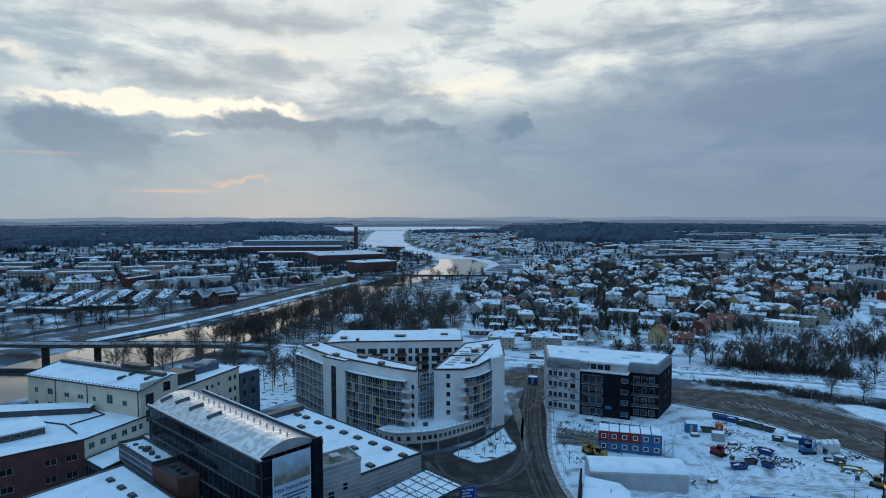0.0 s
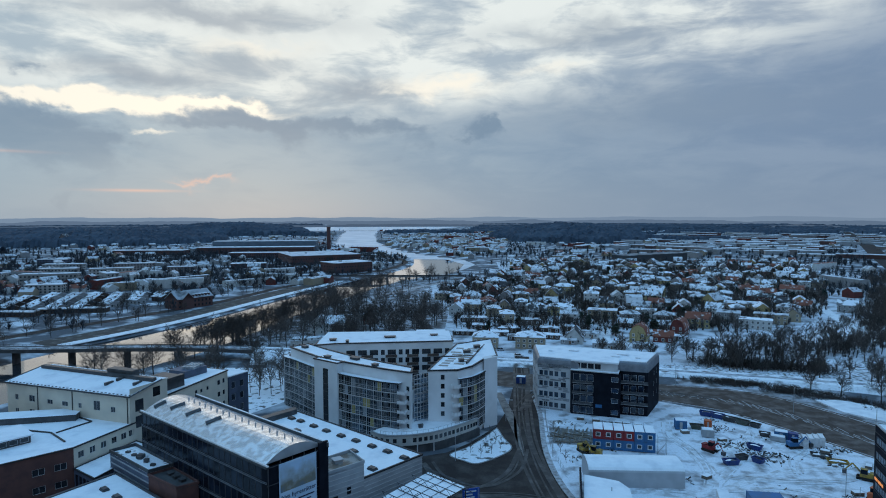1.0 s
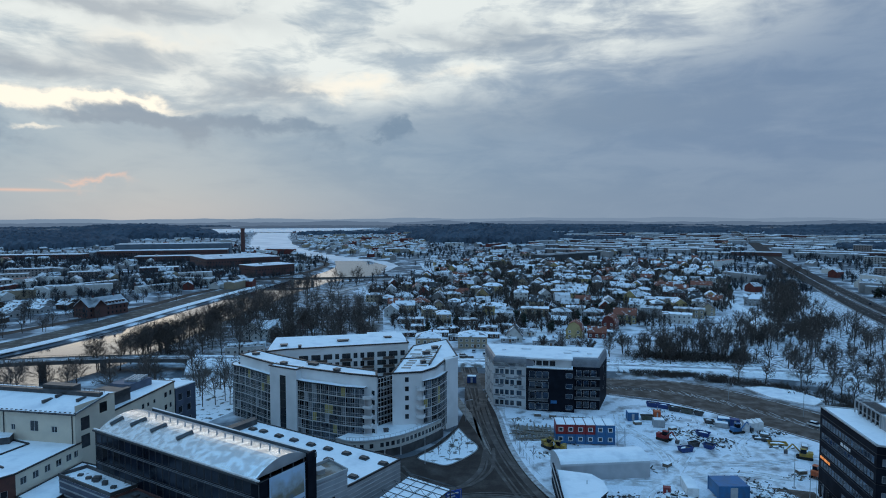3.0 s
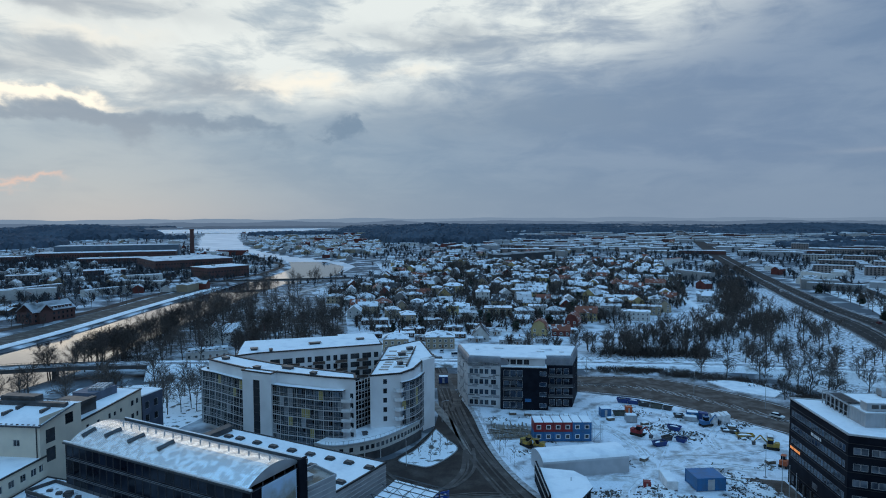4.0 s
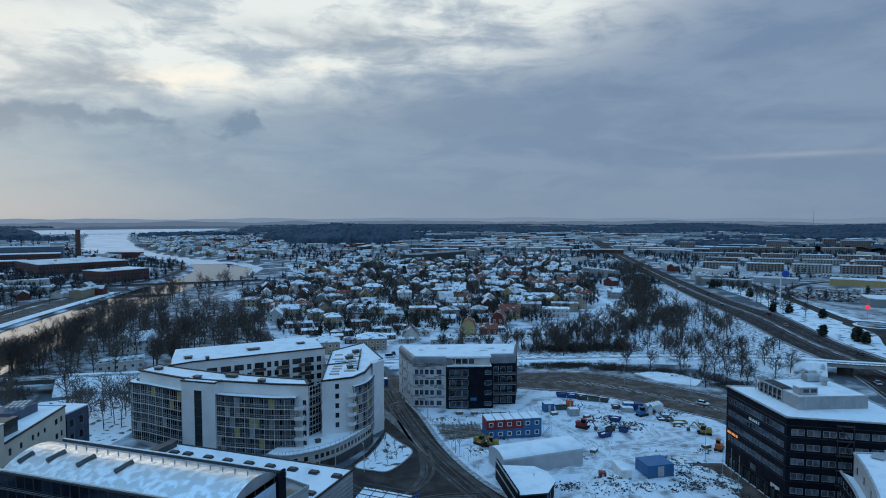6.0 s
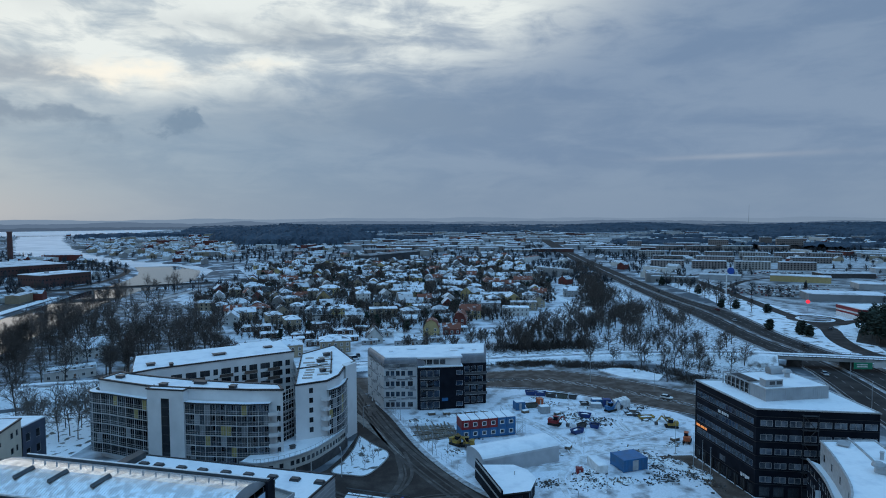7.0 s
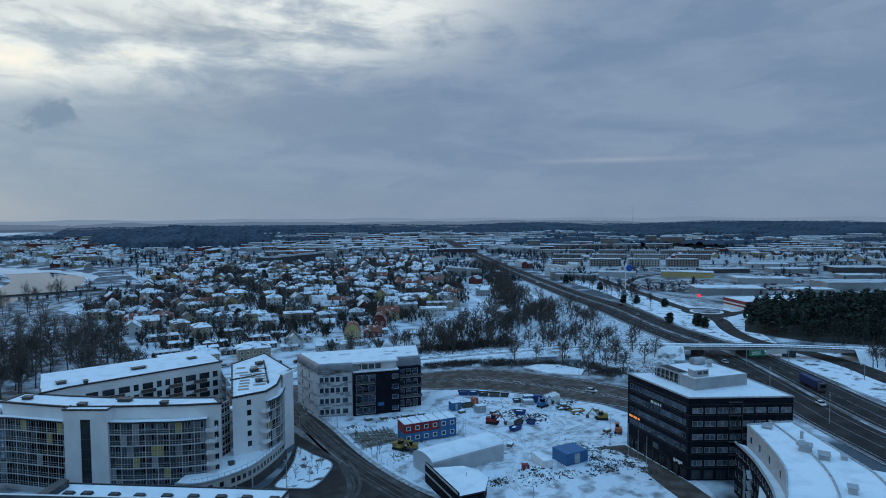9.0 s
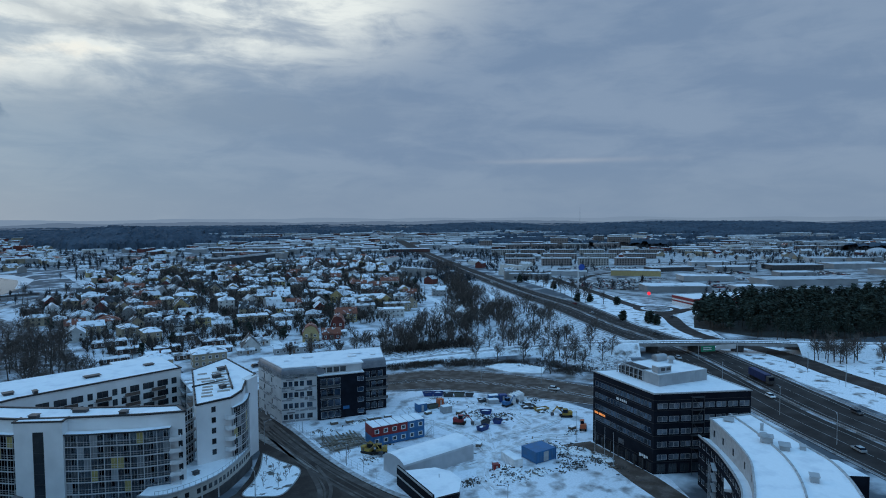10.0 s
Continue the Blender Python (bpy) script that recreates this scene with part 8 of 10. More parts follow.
for k in range(330):
    y = rr.uniform(270, 960)
    x = np.interp(y, BANK_Y, BANK_L) - abs(rr.gauss(0, 60)) - 28
    if (k % 3 == 0 or x < -255) and not (-290 < x < -228 and 412 < y < 462):
        west.append((x, y))
tree_stuff("west_trees", [bare_shapes(240 + k, h, (8, 5, 5, 2), 0.2) for k, h in enumerate((11, 9))], west, [BARK, TWIG], "leafless trees among the western houses", 5)
# pine wood beside the overpass
WOODP = [(270, 238), (270, 200), (292, 172), (390, 146), (500, 180), (500, 226), (420, 252), (352, 280), (312, 268)]
wood_spots = []
for k in range(1050):
    x, y = rr.uniform(262, 500), rr.uniform(146, 282)
    if inside(x, y, WOODP):
        wood_spots.append((x, y))
wood_spots.sort(key=lambda p: p[0] + p[1])
for x, y in wood_spots[:36]:
    spread(PINES, tree_pose(x, y, 1, rr))
tree_stuff("pine_wood", [pine(184 + k, h, None) for k, h in enumerate((13, 11, 14.5))], wood_spots[36:], [BARK, NEEDLE], "dense dark pine wood beside the overpass", 6)
for x, y in ((264, 268), (267, 272), (258, 285), (305, 356), (298, 363), (343, 435), (356, 497), (310, 333), (262, 262)):
    spread(BUSHY, tree_pose(x, y, 1, rr))
for x, y in ((296, 352), (301, 366), (308, 372), (314, 384), (320, 398), (327, 410), (332, 424), (338, 440), (346, 452), (352, 470), (361, 490), (324, 392), (316, 366), (305, 342), (340, 426), (368, 506), (330, 384), (346, 430)):
    spread(MID, tree_pose(x, y, 1, rr))
for x, y in ((242, 153), (244, 158), (246, 152), (249, 157), (250, 150), (253, 155), (247, 147), (256, 151), (252, 146), (245, 149), (258, 147), (240, 158), (262, 138), (270, 140)):
    spread(MID, tree_pose(x, y, 1, rr))
for x, y in ((226, 164), (216, 150), (208, 134), (200, 118), (222, 158), (234, 178), (231, 130)):
    spread(SAPLING, tree_pose(x, y, 1, rr))


# low brushwood, too many stems to count
def brush(name, spots, label, h=1.4, per=46, seed=3):
    r = random.Random(seed)
    q = Shape()
    for x, y, rad in spots:
        for k in range(per):
            w, u = r.uniform(0, 6.283), rad * math.sqrt(r.random())
            px, py = x + math.cos(w) * u, y + math.sin(w) * u
            gz = ground_z(px, py)
            d = Vector((r.gauss(0, 0.5), r.gauss(0, 0.5), 1.0)).normalized()
            b0 = Vector((px, py, gz))
            tip = b0 + d * h * r.uniform(0.5, 1.3)
            q.beam(b0, tip, 0.07, 0.03, 3, 0, False)
            for j in range(3):
                m0 = b0.lerp(tip, r.uniform(0.3, 0.9))
                q.beam(m0, m0 + Vector((r.gauss(0, 0.5), r.gauss(0, 0.5), r.uniform(0.1, 0.7))) * h * 0.6, 0.04, 0.02, 3, 0, False)
    return solid(name, q, HEDGE, label, "brushwood", kind="stuff")


rb2 = random.Random(6)
spots = []
for k in range(60):
    u = k / 59
    x = np.interp(u, [0, 0.3, 0.6, 0.8, 1], [66, 86, 106, 116, 132])
    y = np.interp(u, [0, 0.3, 0.6, 0.8, 1], [260, 256, 241, 226, 206])
    for j in range(4):
        spots.append((x + rb2.uniform(-1, 13), y + rb2.uniform(-1, 9), 2.0))
spots = [p for p in spots if not inside(p[0], p[1], [(106, 240), (109, 226), (119, 216), (127, 222), (124, 234), (115, 241)])]
brush("brushwood", spots, "strip of dark brushwood between road and railway", 1.3, 22)
patch = [(rb2.uniform(112, 178), rb2.uniform(196, 250)) for _ in range(90)]
brush("brushwood", [(x, y, 2.2) for x, y in patch if inside(x, y, [(112, 246), (128, 206), (140, 196), (160, 204), (180, 226), (176, 238), (140, 250)])], "low brown brushwood on the snowy slope", 1.1, 16, 12)
brush("brushwood", [(x, np.interp(x, [80, 132], [293, 284]) + rb2.uniform(-4, 6), 3.5) for x in (rb2.uniform(80, 134) for _ in range(30))], "dark thicket beyond the railway", 2.8, 50, 7)
brush("brushwood", [(x, np.interp(x, [205, 305], [386, 540]) + rb2.uniform(-9, 9), 4.5) for x in (rb2.uniform(205, 305) for _ in range(44))], "dark thicket along the highway", 2.8, 44, 8)
brush("brushwood", [(np.interp(y, BANK_Y, BANK_R) + rb2.uniform(4, 22), y, 6) for y in (rb2.uniform(310, 560) for _ in range(26))], "dark thicket on the river bank", 2.2, 50, 9)

for k, ob in enumerate(BIG + SLIM + MID + PINES + BUSHY):
    if ob.name not in USED:
        spread([ob], tree_pose(-101 + 3 * k, 236 + k, 1, rr))

# ---- villas ----
PAINTS = {
    "yellow": surface("yellow_wood", (0.46, 0.36, 0.17), (0.40, 0.31, 0.15), 2, 0.8, grain=0.08, obj=0.12),
    "white": surface("white_wood", (0.62, 0.62, 0.60), (0.54, 0.54, 0.52), 2, 0.8, grain=0.06, obj=0.12),
    "red": surface("falu_red_wood", (0.17, 0.045, 0.035), (0.13, 0.035, 0.03), 2, 0.85, grain=0.1, obj=0.15),
    "grey": surface("grey_render", (0.33, 0.33, 0.33), (0.28, 0.28, 0.28), 3, 0.85, grain=0.08, obj=0.2),
    "tan": surface("tan_render", (0.36, 0.29, 0.20), (0.30, 0.25, 0.18), 3, 0.85, grain=0.08, obj=0.15),
    "brown": surface("brown_wood", (0.085, 0.055, 0.042), (0.06, 0.04, 0.03), 2, 0.85, grain=0.1, obj=0.2),
}
ROOFS = {
    "snow": surface("villa_roof_snow", (0.72, 0.745, 0.785), (0.12, 0.118, 0.12), 4.0, 0.75, grain=0.14, lo=0.52, hi=0.63, obj=0.24),
    "red": surface("red_tiles", (0.23, 0.075, 0.045), (0.70, 0.70, 0.72), 3.0, 0.8, grain=0.2, fine=12, lo=0.56, hi=0.64),
    "dark": surface("dark_tiles", (0.055, 0.052, 0.054), (0.68, 0.70, 0.73), 3.0, 0.8, grain=0.2, fine=12, lo=0.54, hi=0.62),
}


def villa(w, d, h, pitch, paint, roof_kind, style="gable", detail=2):
    """A villa with its long side along x, centred on its base."""
    look_ = {"yellow": "pale yellow", "white": "white", "red": "dark red", "grey": "grey", "tan": "tan", "brown": "brown"}[paint]
    roof_w = {"snow": "snow-covered roof", "red": "red tiled roof", "dark": "dark tiled roof"}[roof_kind]
    root = thing("house", 0, 0, 0, f"{look_} {'wooden villa' if paint in ('yellow', 'white', 'red', 'brown') else 'rendered villa'} with a {roof_w}", "house", "villas")
    s, rows_ = Shape(), Shape()
    x, y = w / 2, d / 2
    rise = y * pitch if style != "hip" else min(x, y) * pitch
    floors = [0.9] if h < 4 else ([0.9, 3.6] if h < 7 else [0.9, 3.6, 6.3])
    n = max(2, int(w / 2.8))
    side = rank(w, n, 1.1, floors, 1.35, 1.0) if detail else []
    ends = rank(d, max(1, int(d / 3.4)), 1.1, floors, 1.35, 1.6) if detail else []
    def cut(a, b, hs):
        s.wall(a, b, -0.3, h, [(u, u + ww, z, z + hh) for u, z, ww, hh in hs] if detail != 1 else [], 0.12)
        for u, z, ww, hh in hs:
            key = ("villa", ww, hh)
            if key not in WINDOWS:
                f = Shape()
                f.lattice(ww, hh, 2, 1, 0.06, 0.08, 1, 0.12)
                WINDOWS[key] = f.mesh("window", [WHITE_P, GLASS])
            if detail == 1:
                p_ = wall_pose(a, b, u, z, 0.0)
                rows_.poly([p_ @ Vector((0, -0.05, 0)), p_ @ Vector((ww, -0.05, 0)), p_ @ Vector((ww, -0.05, hh)), p_ @ Vector((0, -0.05, hh))])
                continue
            placed("window", WINDOWS[key], root, wall_pose(a, b, u, z, 0.0))
    cut((-x, -y), (x, -y), side)
    cut((x, -y), (x, y), ends)
    cut((x, y), (-x, y), side[:0])
    cut((-x, y), (-x, -y), ends)
    o = 0.45
    r = Shape()
    t = 0.22
    if style == "gable":
        s.poly([(x, -y, h), (x, y, h), (x, 0, h + rise)])
        s.poly([(-x, y, h), (-x, -y, h), (-x, 0, h + rise)])
        k = o * pitch
        for sg in (-1, 1):
            q = [(-x - o, sg * (y + o), h - k), (x + o, sg * (y + o), h - k), (x + o, 0, h + rise), (-x - o, 0, h + rise)]
            q2 = [(a_, b_, c_ + t) for a_, b_, c_ in q]
            r.poly(q2 if sg < 0 else q2[::-1])
            r.poly(q[::-1] if sg < 0 else q)
            for i in (0, 1, 3):
                j = (i + 1) % 4
                e_ = [q[i], q[j], q2[j], q2[i]]
                r.poly(e_ if sg < 0 else e_[::-1])
    elif style == "gambrel":
        y1, z1, z2 = y * 0.62, h + y * 0.85, h + y * 1.2
        for sx in (-1, 1):
            g = [(sx * x, -y, h), (sx * x, y, h), (sx * x, y1, z1), (sx * x, 0, z2), (sx * x, -y1, z1)]
            s.poly(g if sx > 0 else g[::-1])
        prof_ = [(-y - 0.3, h - 0.2), (-y1 - 0.1, z1 + 0.1), (0, z2 + 0.12), (y1 + 0.1, z1 + 0.1), (y + 0.3, h - 0.2)]
        for (ya, za), (yb, zb) in zip(prof_[:-1], prof_[1:]):
            r.poly([(-x - o, ya, za), (x + o, ya, za), (x + o, yb, zb), (-x - o, yb, zb)])
            r.poly([(-x - o, yb, zb - t), (x + o, yb, zb - t), (x + o, ya, za - t), (-x - o, ya, za - t)])
            for sx in (-1, 1):
                r.poly([(sx * (x + o), ya, za - t), (sx * (x + o), yb, zb - t), (sx * (x + o), yb, zb), (sx * (x + o), ya, za)][::sx])
        rise = z2 - h
    elif style == "hip":
        ix = max(x - y, 0.3)
        c = [(-x - o, -y - o), (x + o, -y - o), (x + o, y + o), (-x - o, y + o)]
        z0 = h - 0.1
        ra, rb_ = (-ix, 0, h + rise), (ix, 0, h + rise)
        P = [(a_, b_, z0 + t) for a_, b_ in c]
        r.poly([P[0], P[1], rb_, ra])
        r.poly([P[1], P[2], rb_])
        r.poly([P[2], P[3], ra, rb_])
        r.poly([P[3], P[0], ra])
        r.prism(c, z0, z0 + t)
    else:
        r.prism([(-x - o, -y - o), (x + o, -y - o), (x + o, y + o), (-x - o, y + o)], h, h + 0.4)
        rise = 0.4
    part("wall", s, PAINTS[paint], root)
    if rows_.v:
        tagged(part("glazing", rows_, GLASS, root), kind="stuff")
    part("roof", r, ROOFS[roof_kind], root)
    if style != "flat":
        c = Shape()
        c.box(x * 0.25, x * 0.25 + 0.7, -0.35, 0.35, h + rise * 0.4, h + rise + 0.9)
        c.box(x * 0.25 - 0.06, x * 0.25 + 0.76, -0.41, 0.41, h + rise + 0.9, h + rise + 1.02)
        part("chimney", c, BRICK_RED, root)
    if detail == 2:
        q = Shape()
        q.box(x * 0.1, x * 0.1 + 1.0, -y - 0.06, -y, 0, 2.05)
        part("door", q, BROWN_WOOD, root)
        q = Shape()
        q.box(x * 0.1 - 0.4, x * 0.1 + 1.4, -y - 1.3, -y - 0.02, 0, 0.35)
        part("step", q, CONCRETE, root)
    return root


KINDS = {}
FOOT = []


def put_house(x, y, kind, turn=0.0, face=True):
    if kind not in KINDS:
        KINDS[kind] = [villa(*kind)]
    a = -math.degrees(math.atan2(x + 30, y)) if face else 0.0
    FOOT.append((x, y, max(kind[0], kind[1]) / 2))
    return spread(KINDS[kind], pose(x, y, ground_z(x, y) + 0.05, 0, 0, a + turn))


# the villas that stand out, each at its own place
put_house(108, 392, (14, 10, 5.6, 0.7, "yellow", "red"))
put_house(141, 389, (17.5, 9, 6.0, 0.12, "white", "snow", "hip"))
put_house(158, 410, (19, 9, 6.0, 0.12, "tan", "snow", "hip"))
put_house(183, 444, (14, 10, 6.0, 0.45, "white", "snow", "hip"))
put_house(143, 476, (12, 11, 6.2, 0.8, "yellow", "snow"), 60)
put_house(152, 482, (12, 10, 6.0, 0.5, "tan", "snow", "hip"))
put_house(159, 462, (23, 10, 5.6, 0.25, "tan", "snow"))
put_house(134, 415, (13.5, 9, 6.0, 0.25, "grey", "snow"))
put_house(27, 429, (17, 11, 6.2, 0.4, "yellow", "snow", "hip"))
put_house(55, 485, (11, 10, 8.4, 0.6, "white", "snow", "hip"))
put_house(25, 494, (11, 10, 6.0, 1.0, "yellow", "dark"), 90)
put_house(39, 547, (17.5, 11, 6.4, 0.5, "yellow", "snow", "hip"))
put_house(63, 342, (9, 9, 4.8, 1.0, "yellow", "red", "gambrel"), 82)
put_house(90, 365, (11, 8, 5.0, 1.0, "red", "red", "gambrel"), 80)
put_house(76, 344, (10, 7, 3.4, 0.8, "red", "red"))
put_house(28, 338, (12, 9, 3.6, 1.1, "white", "dark"), 88)
put_house(44, 323, (16.5, 8, 3.2, 0.28, "grey", "snow"))
put_house(54, 418, (18.5, 10, 6.0, 0.1, "tan", "snow", "hip"))
put_house(83, 421, (12.5, 9, 6.0, 0.2, "white", "snow", "hip"))
put_house(194, 545, (15.5, 10, 6.0, 0.6, "white", "red"))
put_house(186, 497, (12, 9, 5.6, 0.6, "red", "dark", "hip"))
put_house(231, 550, (18, 10, 6.0, 0.6, "white", "red"))
put_house(259, 608, (24, 10, 6.0, 0.2, "white", "snow"))
put_house(140, 512, (9.5, 9, 6.4, 0.2, "grey", "snow", "hip"))
put_house(230, 461, (12, 10, 5.6, 0.6, "grey", "snow"))
put_house(3.5, 322.5, (15, 11, 6.2, 0.45, "tan", "snow", "hip"))
put_house(-20, 320, (13, 11, 6.2, 0.5, "tan", "snow", "hip"))
put_house(-38, 486, (13.5, 11, 5.6, 0.6, "white", "snow", "hip"))
put_house(-25, 458, (13, 9, 5.0, 0.7, "white", "red", "hip"))
put_house(-36, 440, (13.5, 10, 5.6, 0.5, "tan", "snow"))
put_house(-31, 396, (16.5, 8, 3.0, 0.08, "brown", "snow", "hip"))
put_house(-22, 590, (17.5, 9, 6.0, 0.3, "white", "snow"))
put_house(-52, 549, (9.5, 8, 4.0, 0.9, "white", "snow"), 90)
put_house(5, 390, (13, 8, 3.4, 0.1, "brown", "snow", "hip"))
put_house(11, 417, (12, 9, 4.2, 0.9, "white", "dark"))
put_house(-25, 370, (10, 7, 3.0, 0.1, "brown", "snow", "hip"))
put_house(-8, 362, (12, 7, 3.0, 0.15, "brown", "snow", "hip"))
put_house(16, 365, (11, 7, 3.0, 0.15, "brown", "snow", "hip"))
put_house(38, 352, (9, 7, 2.8, 0.3, "white", "snow"))
put_house(-97, 382, (8.5, 7, 4.8, 0.9, "red", "dark"), 80)
put_house(-119, 348, (11, 9, 6.4, 0.9, "white", "snow"), 80)
put_house(-112, 352, (12, 9, 5.6, 0.9, "white", "snow"), 12)
put_house(-113, 312, (19, 8, 4.0, 0.3, "white", "snow"))
for x, y, w in ((24, 333, 8), (-14, 352, 11), (-4, 340, 9), (16, 346, 9), (-33, 352, 12), (60, 326, 7), (84, 350, 8), (70, 362, 9), (30, 372, 10)):
    put_house(x, y, (w, 6, 2.5, 0.16, "brown" if w > 8 else "grey", "snow"), 0)
# the rest of the villa quarter, in loose rows
GARDENS = [(-45, 420), (-40, 345), (30, 352), (130, 372), (205, 440), (245, 520), (300, 640), (380, 880), (-10, 900), (-5, 720), (-75, 560), (-60, 480)]
MIX = [(11, 9, 5.2, 0.75, "white", "snow"), (12, 9, 5.6, 0.7, "yellow", "snow"), (10, 8, 4.6, 0.9, "red", "snow"), (12, 9, 5.6, 0.5, "grey", "snow", "hip"), (10, 9, 4.6, 0.9, "tan", "dark"), (11, 8, 4.8, 0.8, "white", "red"), (13, 9, 5.8, 0.4, "tan", "snow", "hip"), (9, 7, 3.0, 0.6, "brown", "snow"), (11, 9, 5.0, 1.0, "grey", "snow", "gambrel"), (7, 6, 2.6, 0.4, "red", "snow")]
rv = random.Random(21)
for j in range(30):
    for i in range(24):
        x, y = -80 + i * 20 + rv.uniform(-5, 5) + (j % 2) * 9, 345 + j * 19 + rv.uniform(-5, 5)
        if not inside(x, y, GARDENS) or any(math.hypot(x - a_, y - b_) < r_ + 8.5 for a_, b_, r_ in FOOT):
            continue
        if abs(x - np.interp(y, [340, 400, 470, 560, 700], [44, 50, 40, 60, 70])) < 9 or abs(x - np.interp(y, [352, 420, 500, 600], [190, 206, 228, 262])) < 9:
            continue
        k = list(rv.choice(MIX))
        if len(k) == 6:
            k.append("gable")
        level = 2 if y < 430 else (1 if y < 680 else 0)
        put_house(x, y, (*k, level), rv.choice((0, 90, 0, 90)) + rv.uniform(-14, 14))
plots = []
for k in range(7600):
    x, y = rv.uniform(-80, 380), rv.uniform(316, 880)
    if inside(x, y, GARDENS) and all(math.hypot(x - a_, y - b_) > r_ * 0.85 + 0.6 for a_, b_, r_ in FOOT):
        plots.append((x, y))
for x, y in plots[:40]:
    spread(MID, tree_pose(x, y, 1, rv))
tree_stuff("garden_trees", [bare_shapes(260 + k, h, (7, 5, 4), 0.17) for k, h in enumerate((9.5, 7.5, 11))], plots[40:780], [BARK, TWIG], "leafless garden trees between the villas", 8)
tree_stuff("garden_evergreens", [pine(270, 6.0, None), pine(271, 8.0, None)], plots[-110:], [BARK, NEEDLE], "dark evergreens in the gardens", 9)
spread(SPRUCE, tree_pose(-8, 478, 1, rv))
hedge_p = []
for j in range(30):
    for i in range(150):
        x, y = -80 + i * 3.1 + rv.uniform(-0.9, 0.9), 336 + j * 19 + rv.uniform(-0.9, 0.9) + 3 * math.sin(i * 0.3 + j)
        if inside(x, y, GARDENS) and noise.noise((x * 0.06, y * 0.11, 4.4)) > -0.12 and all(math.hypot(x - a_, y - b_) > r_ * 0.8 for a_, b_, r_ in FOOT):
            hedge_p.append((x, y))
for i in range(24):
    for j in range(185):
        x, y = -70 + i * 20 + rv.uniform(-0.9, 0.9) + 3 * math.sin(j * 0.2 + i), 336 + j * 3.1
        if inside(x, y, GARDENS) and noise.noise((x * 0.11, y * 0.06, 9.4)) > 0.0 and all(math.hypot(x - a_, y - b_) > r_ * 0.8 for a_, b_, r_ in FOOT):
            hedge_p.append((x, y))
# hedges of the gardens
brush("hedges", [(rv.uniform(-60, 260), rv.uniform(330, 640), rv.uniform(1.5, 3.5)) for _ in range(120)], "dark leafless garden hedges and shrubs", 1.7, 12, 14)


# ---- terraces, flats, factories and shops further off ----
SLABS = []
THIN_SNOW = surface("thin_roof_snow", (0.66, 0.69, 0.73), (0.20, 0.21, 0.22), 9, 0.75, grain=0.10, lo=0.52, hi=0.72, obj=0.2)


def slab(name, x, y, w, d, h, turn, mat, label, roofm=None, storeys=0, category="building", group=""):
    root = thing(name, x, y, 0, label, category, group)
    root.matrix_basis = pose(x, y, 0, 0, 0, turn)
    SLABS.append((x, y, w, d, h, math.cos(radians(turn)), math.sin(radians(turn))))
    q = Shape()
    q.box(-w / 2, w / 2, -d / 2, d / 2, -0.5, h)
    o1 = new("wall", q.mesh("wall", mat))
    o1.parent = root
    q = Shape()
    q.box(-w / 2 - 0.3, w / 2 + 0.3, -d / 2 - 0.3, d / 2 + 0.3, h, h + 0.5)
    o2 = new("roof", q.mesh("roof", roofm or THIN_SNOW))
    o2.parent = root
    for k in range(storeys):
        z = 1.0 + k * (h - 0.6) / storeys
        n = max(3, int(w / 3.6))
        q = Shape()
        for i in range(n):
            xx = -w / 2 + w * (i + 0.5) / n
            q.box(xx - 0.8, xx + 0.8, -d / 2 - 0.06, -d / 2, z, z + 1.4)
        for i in range(max(1, int(d / 4))):
            yy = -d / 2 + d * (i + 0.5) / max(1, int(d / 4))
            q.box(-w / 2 - 0.06, -w / 2, yy - 0.7, yy + 0.7, z, z + 1.4)
            q.box(w / 2, w / 2 + 0.06, yy - 0.7, yy + 0.7, z, z + 1.4)
        o3 = new("glazing", q.mesh("glazing", GLASS))
        o3.parent = root
        tagged(o3, kind="stuff")
    if h > 7:
        q = Shape()
        q.box(-w * 0.2, -w * 0.2 + 3, -1.5, 1.5, h + 0.5, h + 2.2)
        o4 = new("lift_house", q.mesh("lift_house", GREY_TRIM))
        o4.parent = root
    return root


PALE = surface("pale_plaster", (0.36, 0.345, 0.325), (0.31, 0.30, 0.285), 6, 0.85, grain=0.06, obj=0.2)
PINKISH = surface("pink_plaster", (0.25, 0.21, 0.195), (0.21, 0.18, 0.17), 6, 0.85, grain=0.06, obj=0.2)
SHED = surface("shed_cladding", (0.36, 0.38, 0.40), (0.30, 0.32, 0.34), 8, 0.7, grain=0.05, obj=0.3)
